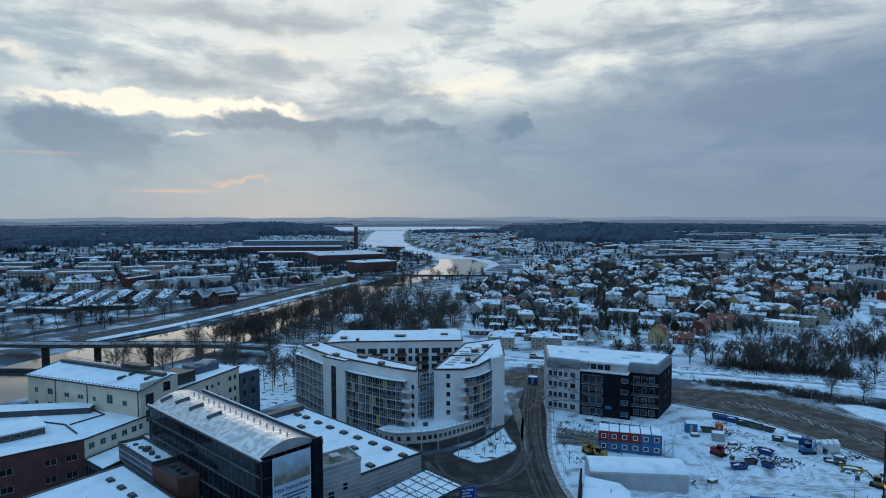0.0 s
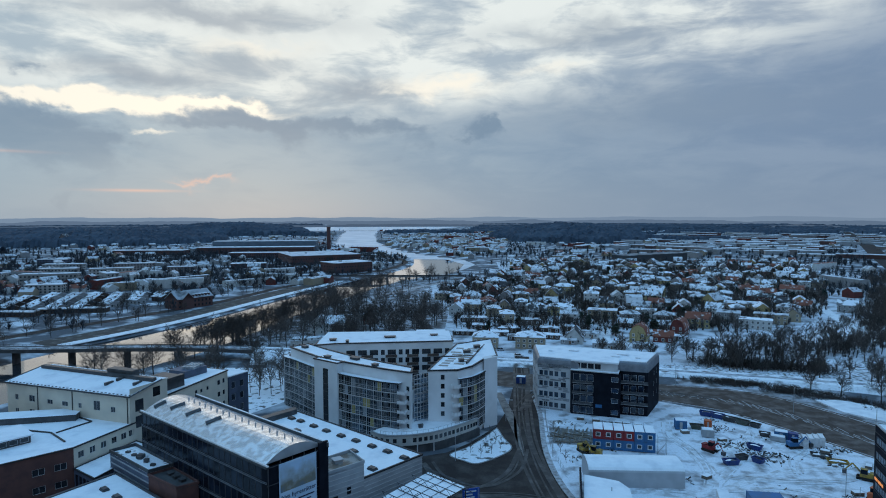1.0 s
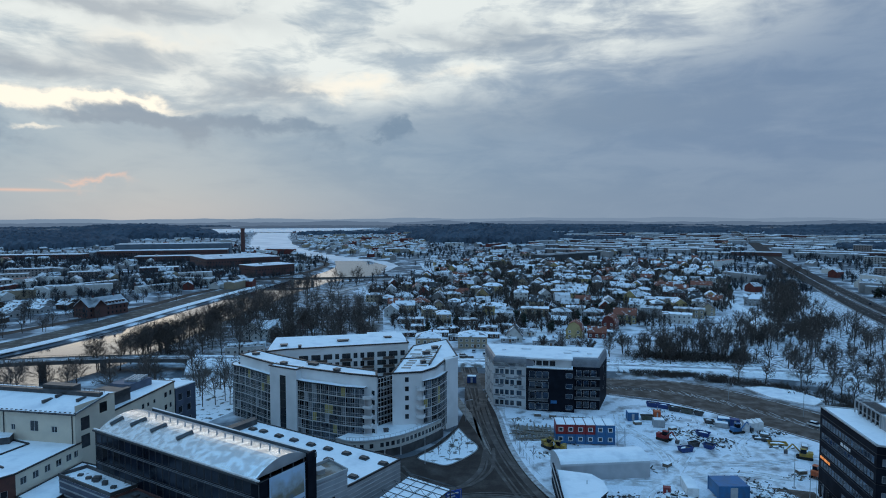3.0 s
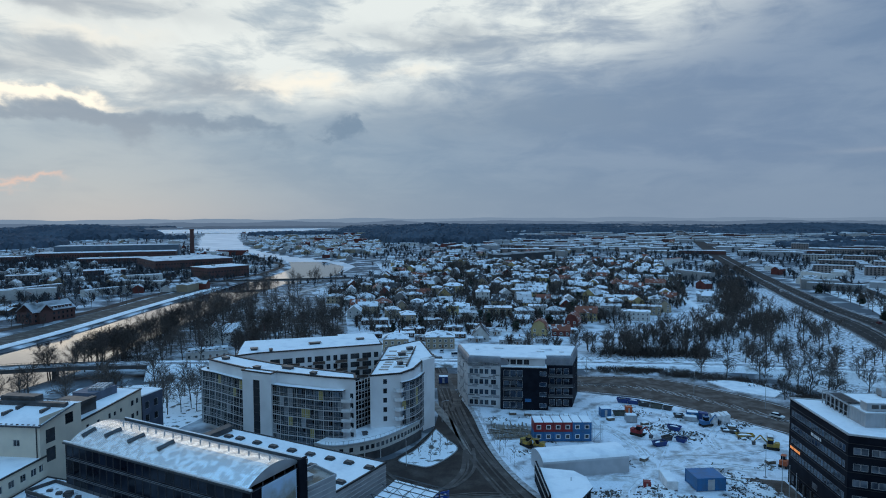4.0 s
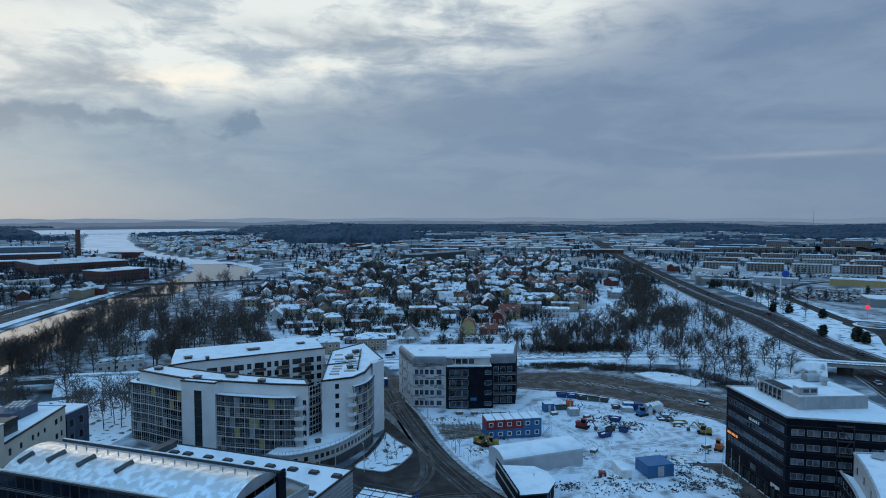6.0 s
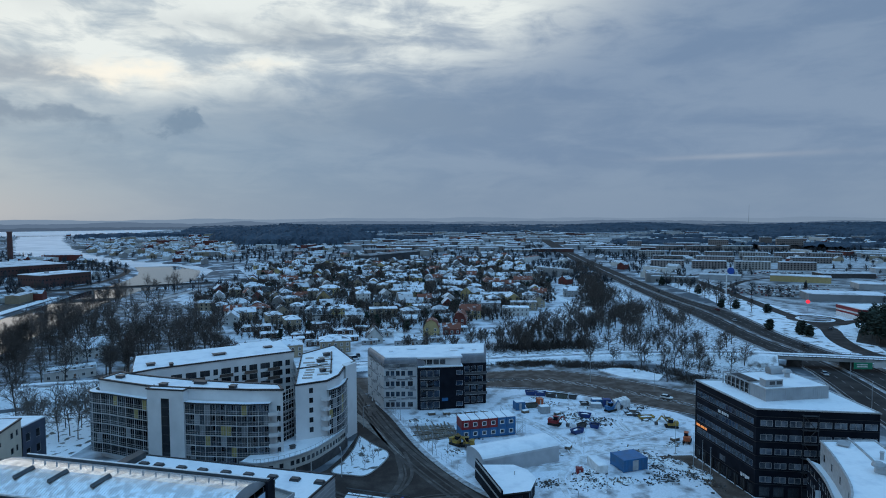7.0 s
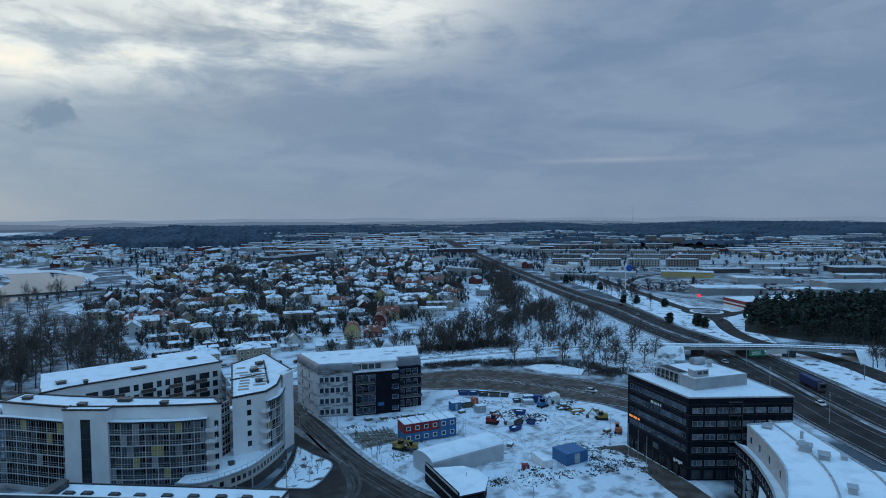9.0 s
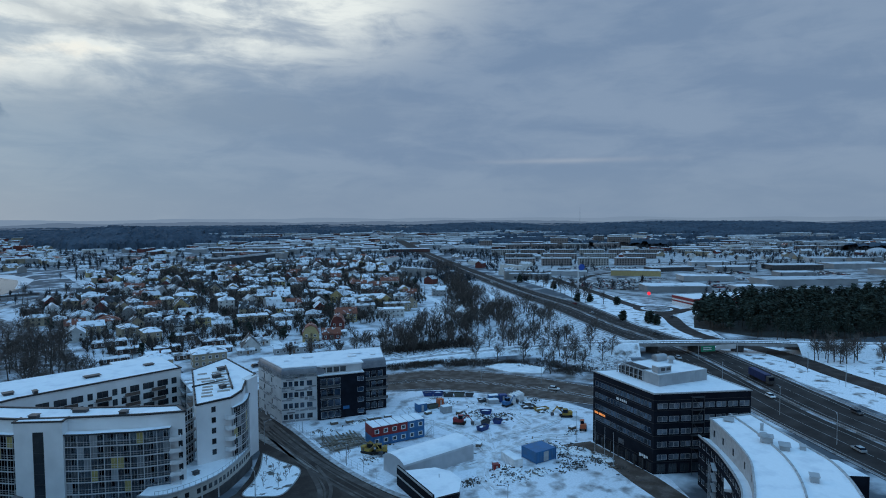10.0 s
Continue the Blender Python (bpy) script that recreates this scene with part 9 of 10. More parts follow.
# west bank: terraces, flats, the brick block
for j in range(5):
    for i in range(7):
        x, y = -420 + i * 17 + j * 9, 392 + j * 19 + i * 3.0
        put_house(x, y, (11, 9, 3.6, 0.35, "grey" if (i + j) % 3 else "brown", "snow", "gable", 1), -18, False)
for x, y, w, t in ((-352, 383, 40, 4), (-400, 378, 36, 6), (-318, 402, 46, 16)):
    slab("terrace_row", x, y, w, 7, 3.2, t, PAINTS["brown"], "long low terrace with snowy roofs", None, 1, "terrace", "terraces")
for x, y, w, h, t, m in ((-468, 564, 52, 11, 20, PALE), (-455, 640, 44, 10, 26, PALE), (-535, 562, 34, 11, 8, PALE), (-634, 774, 40, 9, 6, BLUE_GREY), (-520, 640, 40, 9, 12, PALE), (-560, 700, 46, 9, 15, PALE), (-430, 600, 26, 9, -40, PALE), (-600, 610, 40, 10, 8, PINKISH), (-660, 680, 44, 9, 10, PALE), (-480, 720, 44, 9, 18, PINKISH), (-400, 690, 30, 8, 15, PINKISH), (-700, 560, 50, 10, 0, PALE), (-420, 500, 30, 8, 15, PALE), (-350, 560, 24, 7, 20, PINKISH)):
    slab("block_of_flats", x, y, w, 12, h, t, m, "long plastered block of flats with a snowy roof", None, 3, "building", "flats on the west bank")
def brick_house(x, y, turn):
    """Long gabled house with a cross wing, dormers and patchy snow on its roof."""
    root = thing("brick_house", x, y, 0, "large dark brick house with a snow-patched gabled roof", "house")
    root.matrix_basis = pose(x, y, 0, 0, 0, turn)

    def bit(name, shape, mat, label=""):
        o = new(name, shape.mesh(name, mat))
        o.parent = root
        if label:
            tagged(o, label)
        return o

    def gabled(l0, l1, w0, w1, eave, top, cross=False):
        flip = (lambda u, v, z: (v, u, z)) if cross else (lambda u, v, z: (u, v, z))
        mid = (w0 + w1) / 2
        q = Shape()
        a, b = flip(l0, w0, 0), flip(l1, w1, 0)
        q.box(min(a[0], b[0]), max(a[0], b[0]), min(a[1], b[1]), max(a[1], b[1]), -0.5, eave)
        for l in (l0, l1):
            g = [flip(l, w0, eave), flip(l, w1, eave), flip(l, mid, top)]
            q.poly(g)
            q.poly(g[::-1])
        bit("wall", q, BRICK_FAR)
        q = Shape()
        for w in (w0 - 0.5, w1 + 0.5):
            d = 0.5 * (top - eave) / abs(mid - w0)
            for lift in (0.06, 0.34):
                g = [flip(l0 - 0.4, w, eave - d + lift), flip(l1 + 0.4, w, eave - d + lift), flip(l1 + 0.4, mid, top + lift), flip(l0 - 0.4, mid, top + lift)]
                q.poly(g)
                q.poly(g[::-1])
        bit("roof", q, THIN_SNOW, "pitched roof with patchy snow")

    gabled(0, 30, 0, 15, 7.6, 12.6)
    gabled(-2.0, 17.0, 3.0, 12.0, 7.8, 12.0, True)
    for k in range(6):
        q = Shape()
        q.box(13.2 + k * 2.7, 14.6 + k * 2.7, 0.6, 3.4, 8.0, 9.9)
        bit("dormer", q, BRICK_FAR)
        q = Shape()
        q.box(13.0 + k * 2.7, 14.8 + k * 2.7, 0.4, 3.6, 9.9, 10.15)
        bit("dormer_roof", q, ROOF_SNOW)
    for z in (1.2, 4.4):
        for k in range(9):
            q = Shape()
            q.box(1.2 + k * 3.2, 2.4 + k * 3.2, -0.07, 0.05, z, z + 1.6)
            bit("window", q, GLASS)
        for k in range(4):
            q = Shape()
            q.box(-0.07, 0.05, 1.6 + k * 3.4, 2.8 + k * 3.4, z, z + 1.6)
            bit("window", q, GLASS)
    for u in (8.0, 24.0):
        q = Shape()
        q.box(u, u + 1.0, 7.0, 7.9, 11.8, 14.4)
        bit("chimney", q, BRICK_FAR)


brick_house(-250, 421, 64)
for x, y, w, d, h, t, lab in ((-209, 731, 52, 36, 12, 46, "brick factory hall by the riverside road"), (-295, 885, 100, 96, 12, 33, "wide flat brick factory with a snowy roof"), (-470, 1070, 205, 36, 11, 13, "long brick factory range with snow"), (-640, 1005, 130, 26, 8, 8, "low brick factory range with snow"), (-352, 770, 44, 18, 6, 20, "small brick workshop with snowy roof"), (-420, 960, 90, 26, 8, 12, "brick factory wing with snowy roof")):
    slab("factory", x, y, w, d, h, t, BRICK_FAR, lab, None, 2, "factory", "factories by the river")
slab("factory", -472, 1118, 190, 40, 20, 13, surface("blue_sheet", (0.12, 0.16, 0.20), None, 10, 0.6), "tall blue-grey sheet-clad factory hall", None, 0, "factory", "factories by the river")
slab("tower_block", -392, 1150, 18, 16, 25, 13, PALE, "pale silo tower of the factory", None, 0, "tower")
slab("warehouse", 196, 930, 125, 30, 11, 36, surface("dark_sheet", (0.05, 0.055, 0.06), None, 8, 0.7), "long dark warehouse behind the villas", surface("dark_roof", (0.08, 0.085, 0.09), (0.3, 0.31, 0.33), 9, 0.8), 0, "warehouse")
slab("depot", 96, 862, 140, 13, 4.5, 23, PALE, "long low depot under a white roof", None, 0, "depot")
q = Shape()
q.beam((-366, 1168, 0), (-366, 1168, 44), 4.2, 3.6, 12)
q.beam((-366, 1168, 44), (-366, 1168, 46), 4.2, 4.2, 12)
solid("chimney_stack", q, BRICK_FAR, "tall dark brick chimney over the factory", "chimney")
ch = thing("church", -997, 1252, 0, "pale church-like gable rising over the western wood", "church")
q = Shape()
q.box(-1010, -984, 1246, 1262, 0, 12)
q.poly([(-1010, 1246, 12), (-984, 1246, 12), (-997, 1246, 28)])
q.poly([(-984, 1262, 12), (-1010, 1262, 12), (-997, 1262, 28)])
part("wall", q, PINKISH, ch)
q = Shape()
q.poly([(-1011, 1245, 11), (-997, 1245, 28.6), (-997, 1263, 28.6), (-1011, 1263, 11)])
q.poly([(-997, 1245, 28.6), (-983, 1245, 11), (-983, 1263, 11), (-997, 1263, 28.6)])
part("roof", q, ROOFS["dark"], ch)

# east side: retail park
sheet("ground_lots", [(352, 318), (420, 296), (470, 262), (560, 240), (720, 236), (990, 262), (1000, 470), (720, 545), (500, 560), (420, 500), (372, 400)], surface("lot_slush", (0.085, 0.083, 0.085), (0.46, 0.47, 0.49), 17, 0.8, grain=0.4, lo=0.40, hi=0.62), "slushy car parks between the retail sheds", 0.05)
shop = thing("shop", 365, 290, 0, "white and red roadside shop with a snowy roof", "shop")
q = Shape()
SH = [(337, 285), (396, 262), (406, 288), (347, 310)]
q.prism(SH, 0, 3.0, 0)
q.prism(SH, 4.2, 5.4, 0)
part("wall", q, WHITE_P, shop)
q = Shape()
q.prism(shrink(SH, -0.05), 3.0, 4.2)
part("red_band", q, RED_BOX, shop, "red band with unlit signs")
q = Shape()
q.prism(shrink(SH, -0.3), 5.4, 7.4)
part("red_fascia", q, RED_BOX, shop)
q = Shape()
q.prism(shrink(SH, 0.5), 7.4, 7.8)
part("roof", q, ROOF_SNOW, shop)
for x, y, w, d, h, t, m in ((421, 360, 56, 26, 5.6, -36, SHED), (569, 317, 92, 30, 6, -31, SHED), (511, 473, 54, 20, 6, -51, PAINTS["yellow"]), (528, 397, 52, 24, 5, -37, SHED), (590, 485, 55, 22, 5, -24, METAL_DARK), (655, 442, 50, 24, 5, -35, SHED), (452, 520, 40, 18, 5, -48, SHED), (478, 320, 34, 16, 4.6, -31, SHED), (730, 405, 64, 26, 6, -33, METAL_DARK), (810, 370, 70, 30, 6, -30, SHED), (890, 430, 60, 26, 6, -33, SHED), (700, 500, 50, 20, 5, -38, SHED), (760, 300, 60, 26, 6, -26, SHED), (640, 360, 40, 18, 5, -32, SHED), (930, 330, 70, 30, 7, -28, SHED)):
    slab("retail_shed", x, y, w, d, h, t, m, "low metal-clad retail shed under snow", None, 0, "shed", "retail sheds")
# flats beyond it
for x0, y0, x1, y1, n, h, st in ((478, 672, 640, 552, 4, 10, 4), (596, 848, 836, 664, 6, 10, 4), (560, 770, 760, 622, 4, 8, 3), (740, 1000, 985, 880, 4, 9, 3), (1068, 806, 1210, 690, 4, 6, 2), (1110, 850, 1300, 730, 5, 6, 2), (1290, 800, 1540, 672, 6, 6, 2), (900, 690, 1010, 600, 3, 7, 2), (1180, 620, 1360, 520, 4, 6, 2)):
    ln = dist((x0, y0), (x1, y1)) / n
    for i in range(n):
        u = (i + 0.5) / n
        slab("block_of_flats", x0 + (x1 - x0) * u, y0 + (y1 - y0) * u, ln * 0.80, 11, h, math.degrees(math.atan2(y1 - y0, x1 - x0)), PINKISH if (i + n) % 3 else PALE, "long plastered block of flats with a snowy roof", None, st, "building", "flats on the east side")
for x, y, w, h in ((717, 1008, 26, 18), (880, 960, 36, 20), (1000, 900, 46, 22), (1018, 972, 22, 22)):
    slab("tower_block", x, y, w, 16, h, -40, PINKISH, "taller plastered tower block among flats", None, 6, "building", "tower blocks")
q = Shape()
q.dome((1095, 444, 0), 20, 20, 13, 16, 5)
solid("dome_hall", q, TARP, "white domed hall in the distance", "hall", smooth=True)

q = Shape()
q.beam((2426, 2338, 0), (2426, 2338, 82), 1.1, 0.9, 4)
q.beam((2426, 2338, 82), (2426, 2338, 118), 0.6, 0.3, 4)
solid("radio_mast", q, METAL, "slender radio mast on the wooded horizon", "mast")

# tall sign post and other signs
sg = thing("sign_tower", 361, 421, 0, "tall white pylon with a blue disc and a pale board", "sign")
q = Shape()
q.beam((361, 421, 0), (361, 421, 19), 0.55, 0.45, 8)
part("mast", q, WHITE_P, sg)
q = Shape()
q.bar((354, 422.6), (360.4, 420.8), 0.5, 18.5, 22.5)
board = part("board", q, WHITE_P, sg, "pale panel with a dark mark")
q = Shape()
q.beam((355.8, 421.7, 21.7), (358.6, 421.0, 19.3), 0.35)
q.beam((355.8, 421.7, 19.3), (358.6, 421.0, 21.7), 0.35)
part("mark", q, INK, board)
q = Shape()
q.beam((364.3, 419.4, 20.6), (364.6, 420.4, 20.6), 3.0, None, 18)
part("disc", q, SIGN_BLUE, sg, "round blue disc")
lamp_red = bpy.data.materials.new("red_light")
lamp_red.use_nodes = True
lb_ = lamp_red.node_tree.nodes["Principled BSDF"]
lb_.inputs["Base Color"].default_value = (0.7, 0.02, 0.03, 1)
lb_.inputs["Emission Color"].default_value = (1.0, 0.03, 0.06, 1)
lb_.inputs["Emission Strength"].default_value = 1.0
rs = thing("lit_sign", 345, 330, 0, "glowing red sign on a post by the road", "sign")
q = Shape()
q.beam((345, 330, 0), (345, 330, 5.4), 0.2)
part("post", q, METAL, rs)
q = Shape()
q.beam((344.6, 329.6, 6.6), (345.4, 330.4, 6.6), 1.35, None, 12)
part("face", q, lamp_red, rs)
gs = thing("road_sign", 210, 188, 0, "green and white direction sign over the carriageway", "sign")
q = Shape()
q.beam((200, 192.6, 0), (200, 192.6, 6.6), 0.15)
q.beam((220, 184.6, 0), (220, 184.6, 6.6), 0.15)
part("post", q, METAL, gs)
q = Shape()
q.bar((201, 192), (208, 189), 0.2, 3.6, 6.4)
bd = part("board", q, SIGN_GREEN, gs)
q = Shape()
q.bar((208.6, 188.8), (219, 184.8), 0.2, 4.2, 6.4)
part("board", q, PANEL_WHITE, gs)
for z in (4.4, 5.3):
    q = Shape()
    q.bar((202, 191.4), (206, 189.7), 0.16, z, z + 0.4)
    part("text_bar", q, WHITE_P, bd)

# ---- vehicles ----


def car(mat, label, van=False, far=False):
    root = thing("car", 0, 0, 0, label, "car", "cars")
    L, W, H = (4.9, 1.9, 2.0) if van else (4.4, 1.8, 1.45)
    q = Shape()
    side = [(-L / 2, 0.35), (L / 2, 0.35), (L / 2, 0.75), (L / 2 - 0.9, 0.9), (-L / 2 + 0.1, 0.95), (-L / 2, 0.8)]
    for sy in (-1, 1):
        pts = [(x_, sy * W / 2, z_) for x_, z_ in side]
        q.poly(pts if sy < 0 else pts[::-1])
    for (xa, za), (xb, zb) in zip(side, side[1:] + side[:1]):
        q.poly([(xa, W / 2, za), (xb, W / 2, zb), (xb, -W / 2, zb), (xa, -W / 2, za)])
    top = [(-L / 2 + 0.15, 0.94), (L / 2 - 1.0, 0.9), (L / 2 - 1.75, H), (-L / 2 + (0.2 if van else 0.7), H)]
    g = Shape()
    for sy in (-1, 1):
        pts = [(x_, sy * W * 0.44, z_) for x_, z_ in top]
        g.poly(pts if sy < 0 else pts[::-1])
    for (xa, za), (xb, zb) in zip(top, top[1:] + top[:1]):
        g.poly([(xa, W * 0.44, za), (xb, W * 0.44, zb), (xb, -W * 0.44, zb), (xa, -W * 0.44, za)], 0)
    part("body", q, mat, root)
    part("glasshouse", g, GLASS_DARK, root, "dark glass")
    r = Shape()
    r.box(-L / 2 + (0.2 if van else 0.75), L / 2 - 1.8, -W * 0.42, W * 0.42, H - 0.02, H + 0.05)
    part("roof", r, mat, root)
    if far:
        return root
    for x_ in (-L * 0.31, L * 0.31):
        for y_ in (-W / 2 + 0.02, W / 2 - 0.22):
            w_ = Shape()
            w_.beam((x_, y_, 0.33), (x_, y_ + 0.2, 0.33), 0.33, None, 10)
            part("wheel", w_, RUBBER, root)
    h_ = Shape()
    for y_ in (-W * 0.36, W * 0.36):
        h_.box(L / 2 - 0.02, L / 2 + 0.03, y_ - 0.18, y_ + 0.18, 0.6, 0.75)
    part("headlight", h_, WHITE_P, root)
    return root


CARS = [car(WHITE_P, "white car standing on wet asphalt"), car(METAL_DARK, "dark grey car with wet paintwork"), car(METAL, "silver car on the wet road"), car(surface("dark_red_paint", (0.16, 0.02, 0.02), None, 1, 0.4), "dark red car on slushy ground"), car(WHITE_P, "white delivery van on slushy ground", True)]

LOT_CARS = [car(WHITE_P, "white car parked on slush", False, True), car(METAL_DARK, "dark car parked on slush", False, True), car(METAL, "silver car parked on slush", False, True), car(RED_BOX, "red car parked on slush", False, True)]


def along(rows, t, off):
    x0, y0, w0 = np.interp(t, np.arange(len(rows)), [r[0] for r in rows]), np.interp(t, np.arange(len(rows)), [r[1] for r in rows]), np.interp(t, np.arange(len(rows)), [r[2] for r in rows])
    i = min(int(t), len(rows) - 2)
    d = Vector((rows[i + 1][0] - rows[i][0], rows[i + 1][1] - rows[i][1])).normalized()
    n = Vector((d.y, -d.x))
    return x0 + n.x * off * w0, y0 + n.y * off * w0, math.degrees(math.atan2(d.y, d.x))


def park(k, x, y, turn, z=0.12):
    return spread([CARS[k]], pose(x, y, z, 0, 0, turn))


park(0, 166, 140.5, -122)
park(2, 134, 98, 58)
park(1, 171, 113, -122)
park(0, 106, 195.6, -58, 0.10)
for t, off, k in ((4.4, 0.17, 1), (4.9, -0.33, 3), (5.4, -0.17, 2), (3.5, 0.2, 0), (3.8, -0.2, 1), (6.4, -0.3, 1), (7.2, 0.33, 2)):
    x, y, a_ = along(HIGHWAY, t, off)
    park(k, x, y, a_ + (180 if off < 0 else 0))
park(1, 292, 272, 40)
park(3, 395, 415, 55)
for x, y, k, t in ((20, 303, 1, 5), (23, 306, 3, 85), (26.5, 304, 2, 5), (12, 306, 1, 85), (-3, 300, 0, 5), (3, 309, 2, 80), (9, 300, 4, 5), (30, 312, 1, 85), (-12, 312, 2, 5)):
    park(k, x, y, t, 0.06)
rp2 = random.Random(77)
for lot in ((420, 330, -8, 9), (450, 420, -35, 8), (480, 440, -35, 9), (390, 440, 55, 7), (640, 360, -20, 9), (560, 370, -25, 10), (610, 480, -35, 8), (510, 380, -30, 8), (470, 350, -10, 9), (720, 400, -30, 9), (405, 470, 55, 8)):
    x, y, t, n = lot
    for i in range(n):
        if rp2.random() < 0.8:
            c_, s_ = math.cos(radians(t)), math.sin(radians(t))
            spread([LOT_CARS[rp2.randrange(4)]], pose(x + c_ * i * 2.9, y + s_ * i * 2.9, -0.2, 0, 0, t + 90))
# lorry
lorry = thing("lorry", 184, 152, 0.1, "articulated lorry with a dark blue curtain-sided trailer", "lorry")
lorry.matrix_basis = pose(186.4, 155.5, 0.1, 0, 0, -123)
for nm, bx, mt in (("trailer", (-6.8, 6.2, -1.25, 1.25, 1.1, 4.0), LORRY_BLUE), ("chassis", (-6.6, 8.4, -0.5, 0.5, 0.6, 1.1), METAL_DARK), ("cab", (6.6, 8.8, -1.2, 1.2, 0.8, 3.7), METAL_DARK), ("windscreen", (8.8, 8.86, -1.05, 1.05, 2.2, 3.3), GLASS_DARK)):
    q = Shape()
    q.box(*bx)
    o1 = new(nm, q.mesh(nm, mt))
    o1.parent = lorry
for xx in np.arange(-6.4, 6.2, 1.2):
    q = Shape()
    q.box(xx, xx + 0.08, -1.29, 1.29, 1.2, 3.9)
    o1 = new("rib", q.mesh("rib", LORRY_BLUE))
    o1.parent = lorry
for x_ in (-5.6, -4.3, -3.0, 5.4, 7.6):
    for y_ in (-1.2, 0.9):
        q = Shape()
        q.beam((x_, y_, 0.5), (x_, y_ + 0.3, 0.5), 0.5, None, 12)
        o1 = new("wheel", q.mesh("wheel", RUBBER))
        o1.parent = lorry
# guard rails and lamp posts of the highway
hl_ = smooth_line(HIGHWAY[3:12], 6)
for off in (0.0, 0.5, -0.5):
    q = Shape()
    for i in range(len(hl_) - 1):
        pts = []
        for j in (i, i + 1):
            a_, b_ = hl_[max(j - 1, 0)], hl_[min(j + 1, len(hl_) - 1)]
            d = Vector((b_[0] - a_[0], b_[1] - a_[1])).normalized()
            pts.append((hl_[j][0] + d.y * off * hl_[j][2], hl_[j][1] - d.x * off * hl_[j][2]))
        q.bar(pts[0], pts[1], 0.12, 0.55, 0.9)
        m = int(dist(*pts) / 4) + 1
        for k in range(m):
            u = Vector(pts[0]).lerp(Vector(pts[1]), k / m)
            q.box(u.x - 0.06, u.x + 0.06, u.y - 0.06, u.y + 0.06, 0, 0.8)
    solid("guard_rail", q, METAL, "galvanised guard rail along the carriageway", "guard rail", "guard rails")


def lamp_post(x, y, h, turn):
    root = thing("street_lamp", x, y, 0, "grey street lamp with a curved arm", "street lamp", "street lamps")
    root.matrix_basis = pose(x, y, 0, 0, 0, turn)
    q = Shape()
    q.beam((0, 0, 0), (0, 0, h), 0.12, 0.07, 6)
    o1 = new("pole", q.mesh("pole", METAL))
    o1.parent = root
    q = Shape()
    q.beam((0, 0, h), (1.6, 0, h + 0.4), 0.06, 0.05, 5)
    q.box(1.4, 2.3, -0.16, 0.16, h + 0.3, h + 0.45)
    o2 = new("arm", q.mesh("arm", METAL))
    o2.parent = root
    return root


for x, y, h, t in ((148, 128, 9, 30), (134, 104, 9, 30), (166, 160, 9, 30), (204, 130, 9, 200), (216, 150, 9, 200), (5.2, 208, 7, 180), (5.6, 176, 7, 180), (-8.2, 205, 7, 0), (92, 225, 8, 60), (108, 205, 8, 60), (60, 256, 8, 90), (-22, 170, 7, 90), (24, 128, 7, 150)):
    lamp_post(x, y, h, t)

def built_on(x, y, pad=2.0):
    for o in SLABS:
        d_ = (x - o[0]) * o[5] + (y - o[1]) * o[6], -(x - o[0]) * o[6] + (y - o[1]) * o[5]
        if abs(d_[0]) < o[2] / 2 + pad and abs(d_[1]) < o[3] / 2 + pad:
            return True
    return False


# ---- car parks of the retail area, with far more cars than one could count ----
LOTS = [(398, 420, 58, 46, -52), (452, 438, 50, 40, -50), (470, 372, 60, 26, -37), (612, 428, 56, 34, -32), (560, 372, 60, 22, -34), (690, 360, 60, 40, -30), (560, 545, 60, 40, -45), (780, 430, 60, 36, -32), (640, 520, 50, 30, -36), (500, 560, 40, 40, -50), (870, 360, 60, 36, -30)]
LOT_GROUND = surface("lot_asphalt", (0.11, 0.11, 0.115), (0.46, 0.48, 0.50), 5, 0.8, grain=0.3, fine=6, lo=0.46, hi=0.70)
rl = random.Random(55)
fleet = Shape()
for x, y, w, d, t in LOTS:
    c_, s_ = math.cos(radians(t)), math.sin(radians(t))
    sheet("ground_lot", [(x + u * c_ - v * s_, y + u * s_ + v * c_) for u, v in ((-w / 2, -d / 2), (w / 2, -d / 2), (w / 2, d / 2), (-w / 2, d / 2))], LOT_GROUND, "slushy dark car park between the sheds", 0.075)
    for v in np.arange(-d / 2 + 3, d / 2 - 2, 7.5):
        for u in np.arange(-w / 2 + 2, w / 2 - 1, 2.8):
            if rl.random() < 0.62 and not built_on(x + u * c_ - v * s_, y + u * s_ + v * c_, 1.5):
                m = rl.choice((0, 1, 1, 2, 2, 3))
                P = lambda a, b: (x + (u + a) * c_ - (v + b) * s_, y + (u + a) * s_ + (v + b) * c_)
                fleet.prism([P(-0.9, -2.1), P(0.9, -2.1), P(0.9, 2.1), P(-0.9, 2.1)], 0.35, 0.95, m)
                fleet.prism([P(-0.8, -1.2), P(0.8, -1.2), P(0.8, 1.5), P(-0.8, 1.5)], 0.95, 1.5, 4 if rl.random() < 0.6 else 0)
solid("parked_cars", fleet, [WHITE_P, METAL_DARK, METAL, RED_BOX, GLASS], "rows of parked cars dusted with snow", "cars", kind="stuff")
for rows in ([(388, 392, 7), (440, 395, 7), (520, 352, 7), (610, 300, 7), (720, 250, 7)], [(395, 455, 7), (470, 500, 7), (560, 510, 7), (680, 480, 7), (800, 480, 7)], [(445, 560, 7), (560, 590, 7), (700, 560, 7), (860, 500, 7), (1000, 470, 7)]):
    ribbon("road_shops", rows, ASPHALT, "wet access road of the retail area", 0.085)

# ---- far town and woods, too many to count ----
rs_ = np.random.RandomState(9)


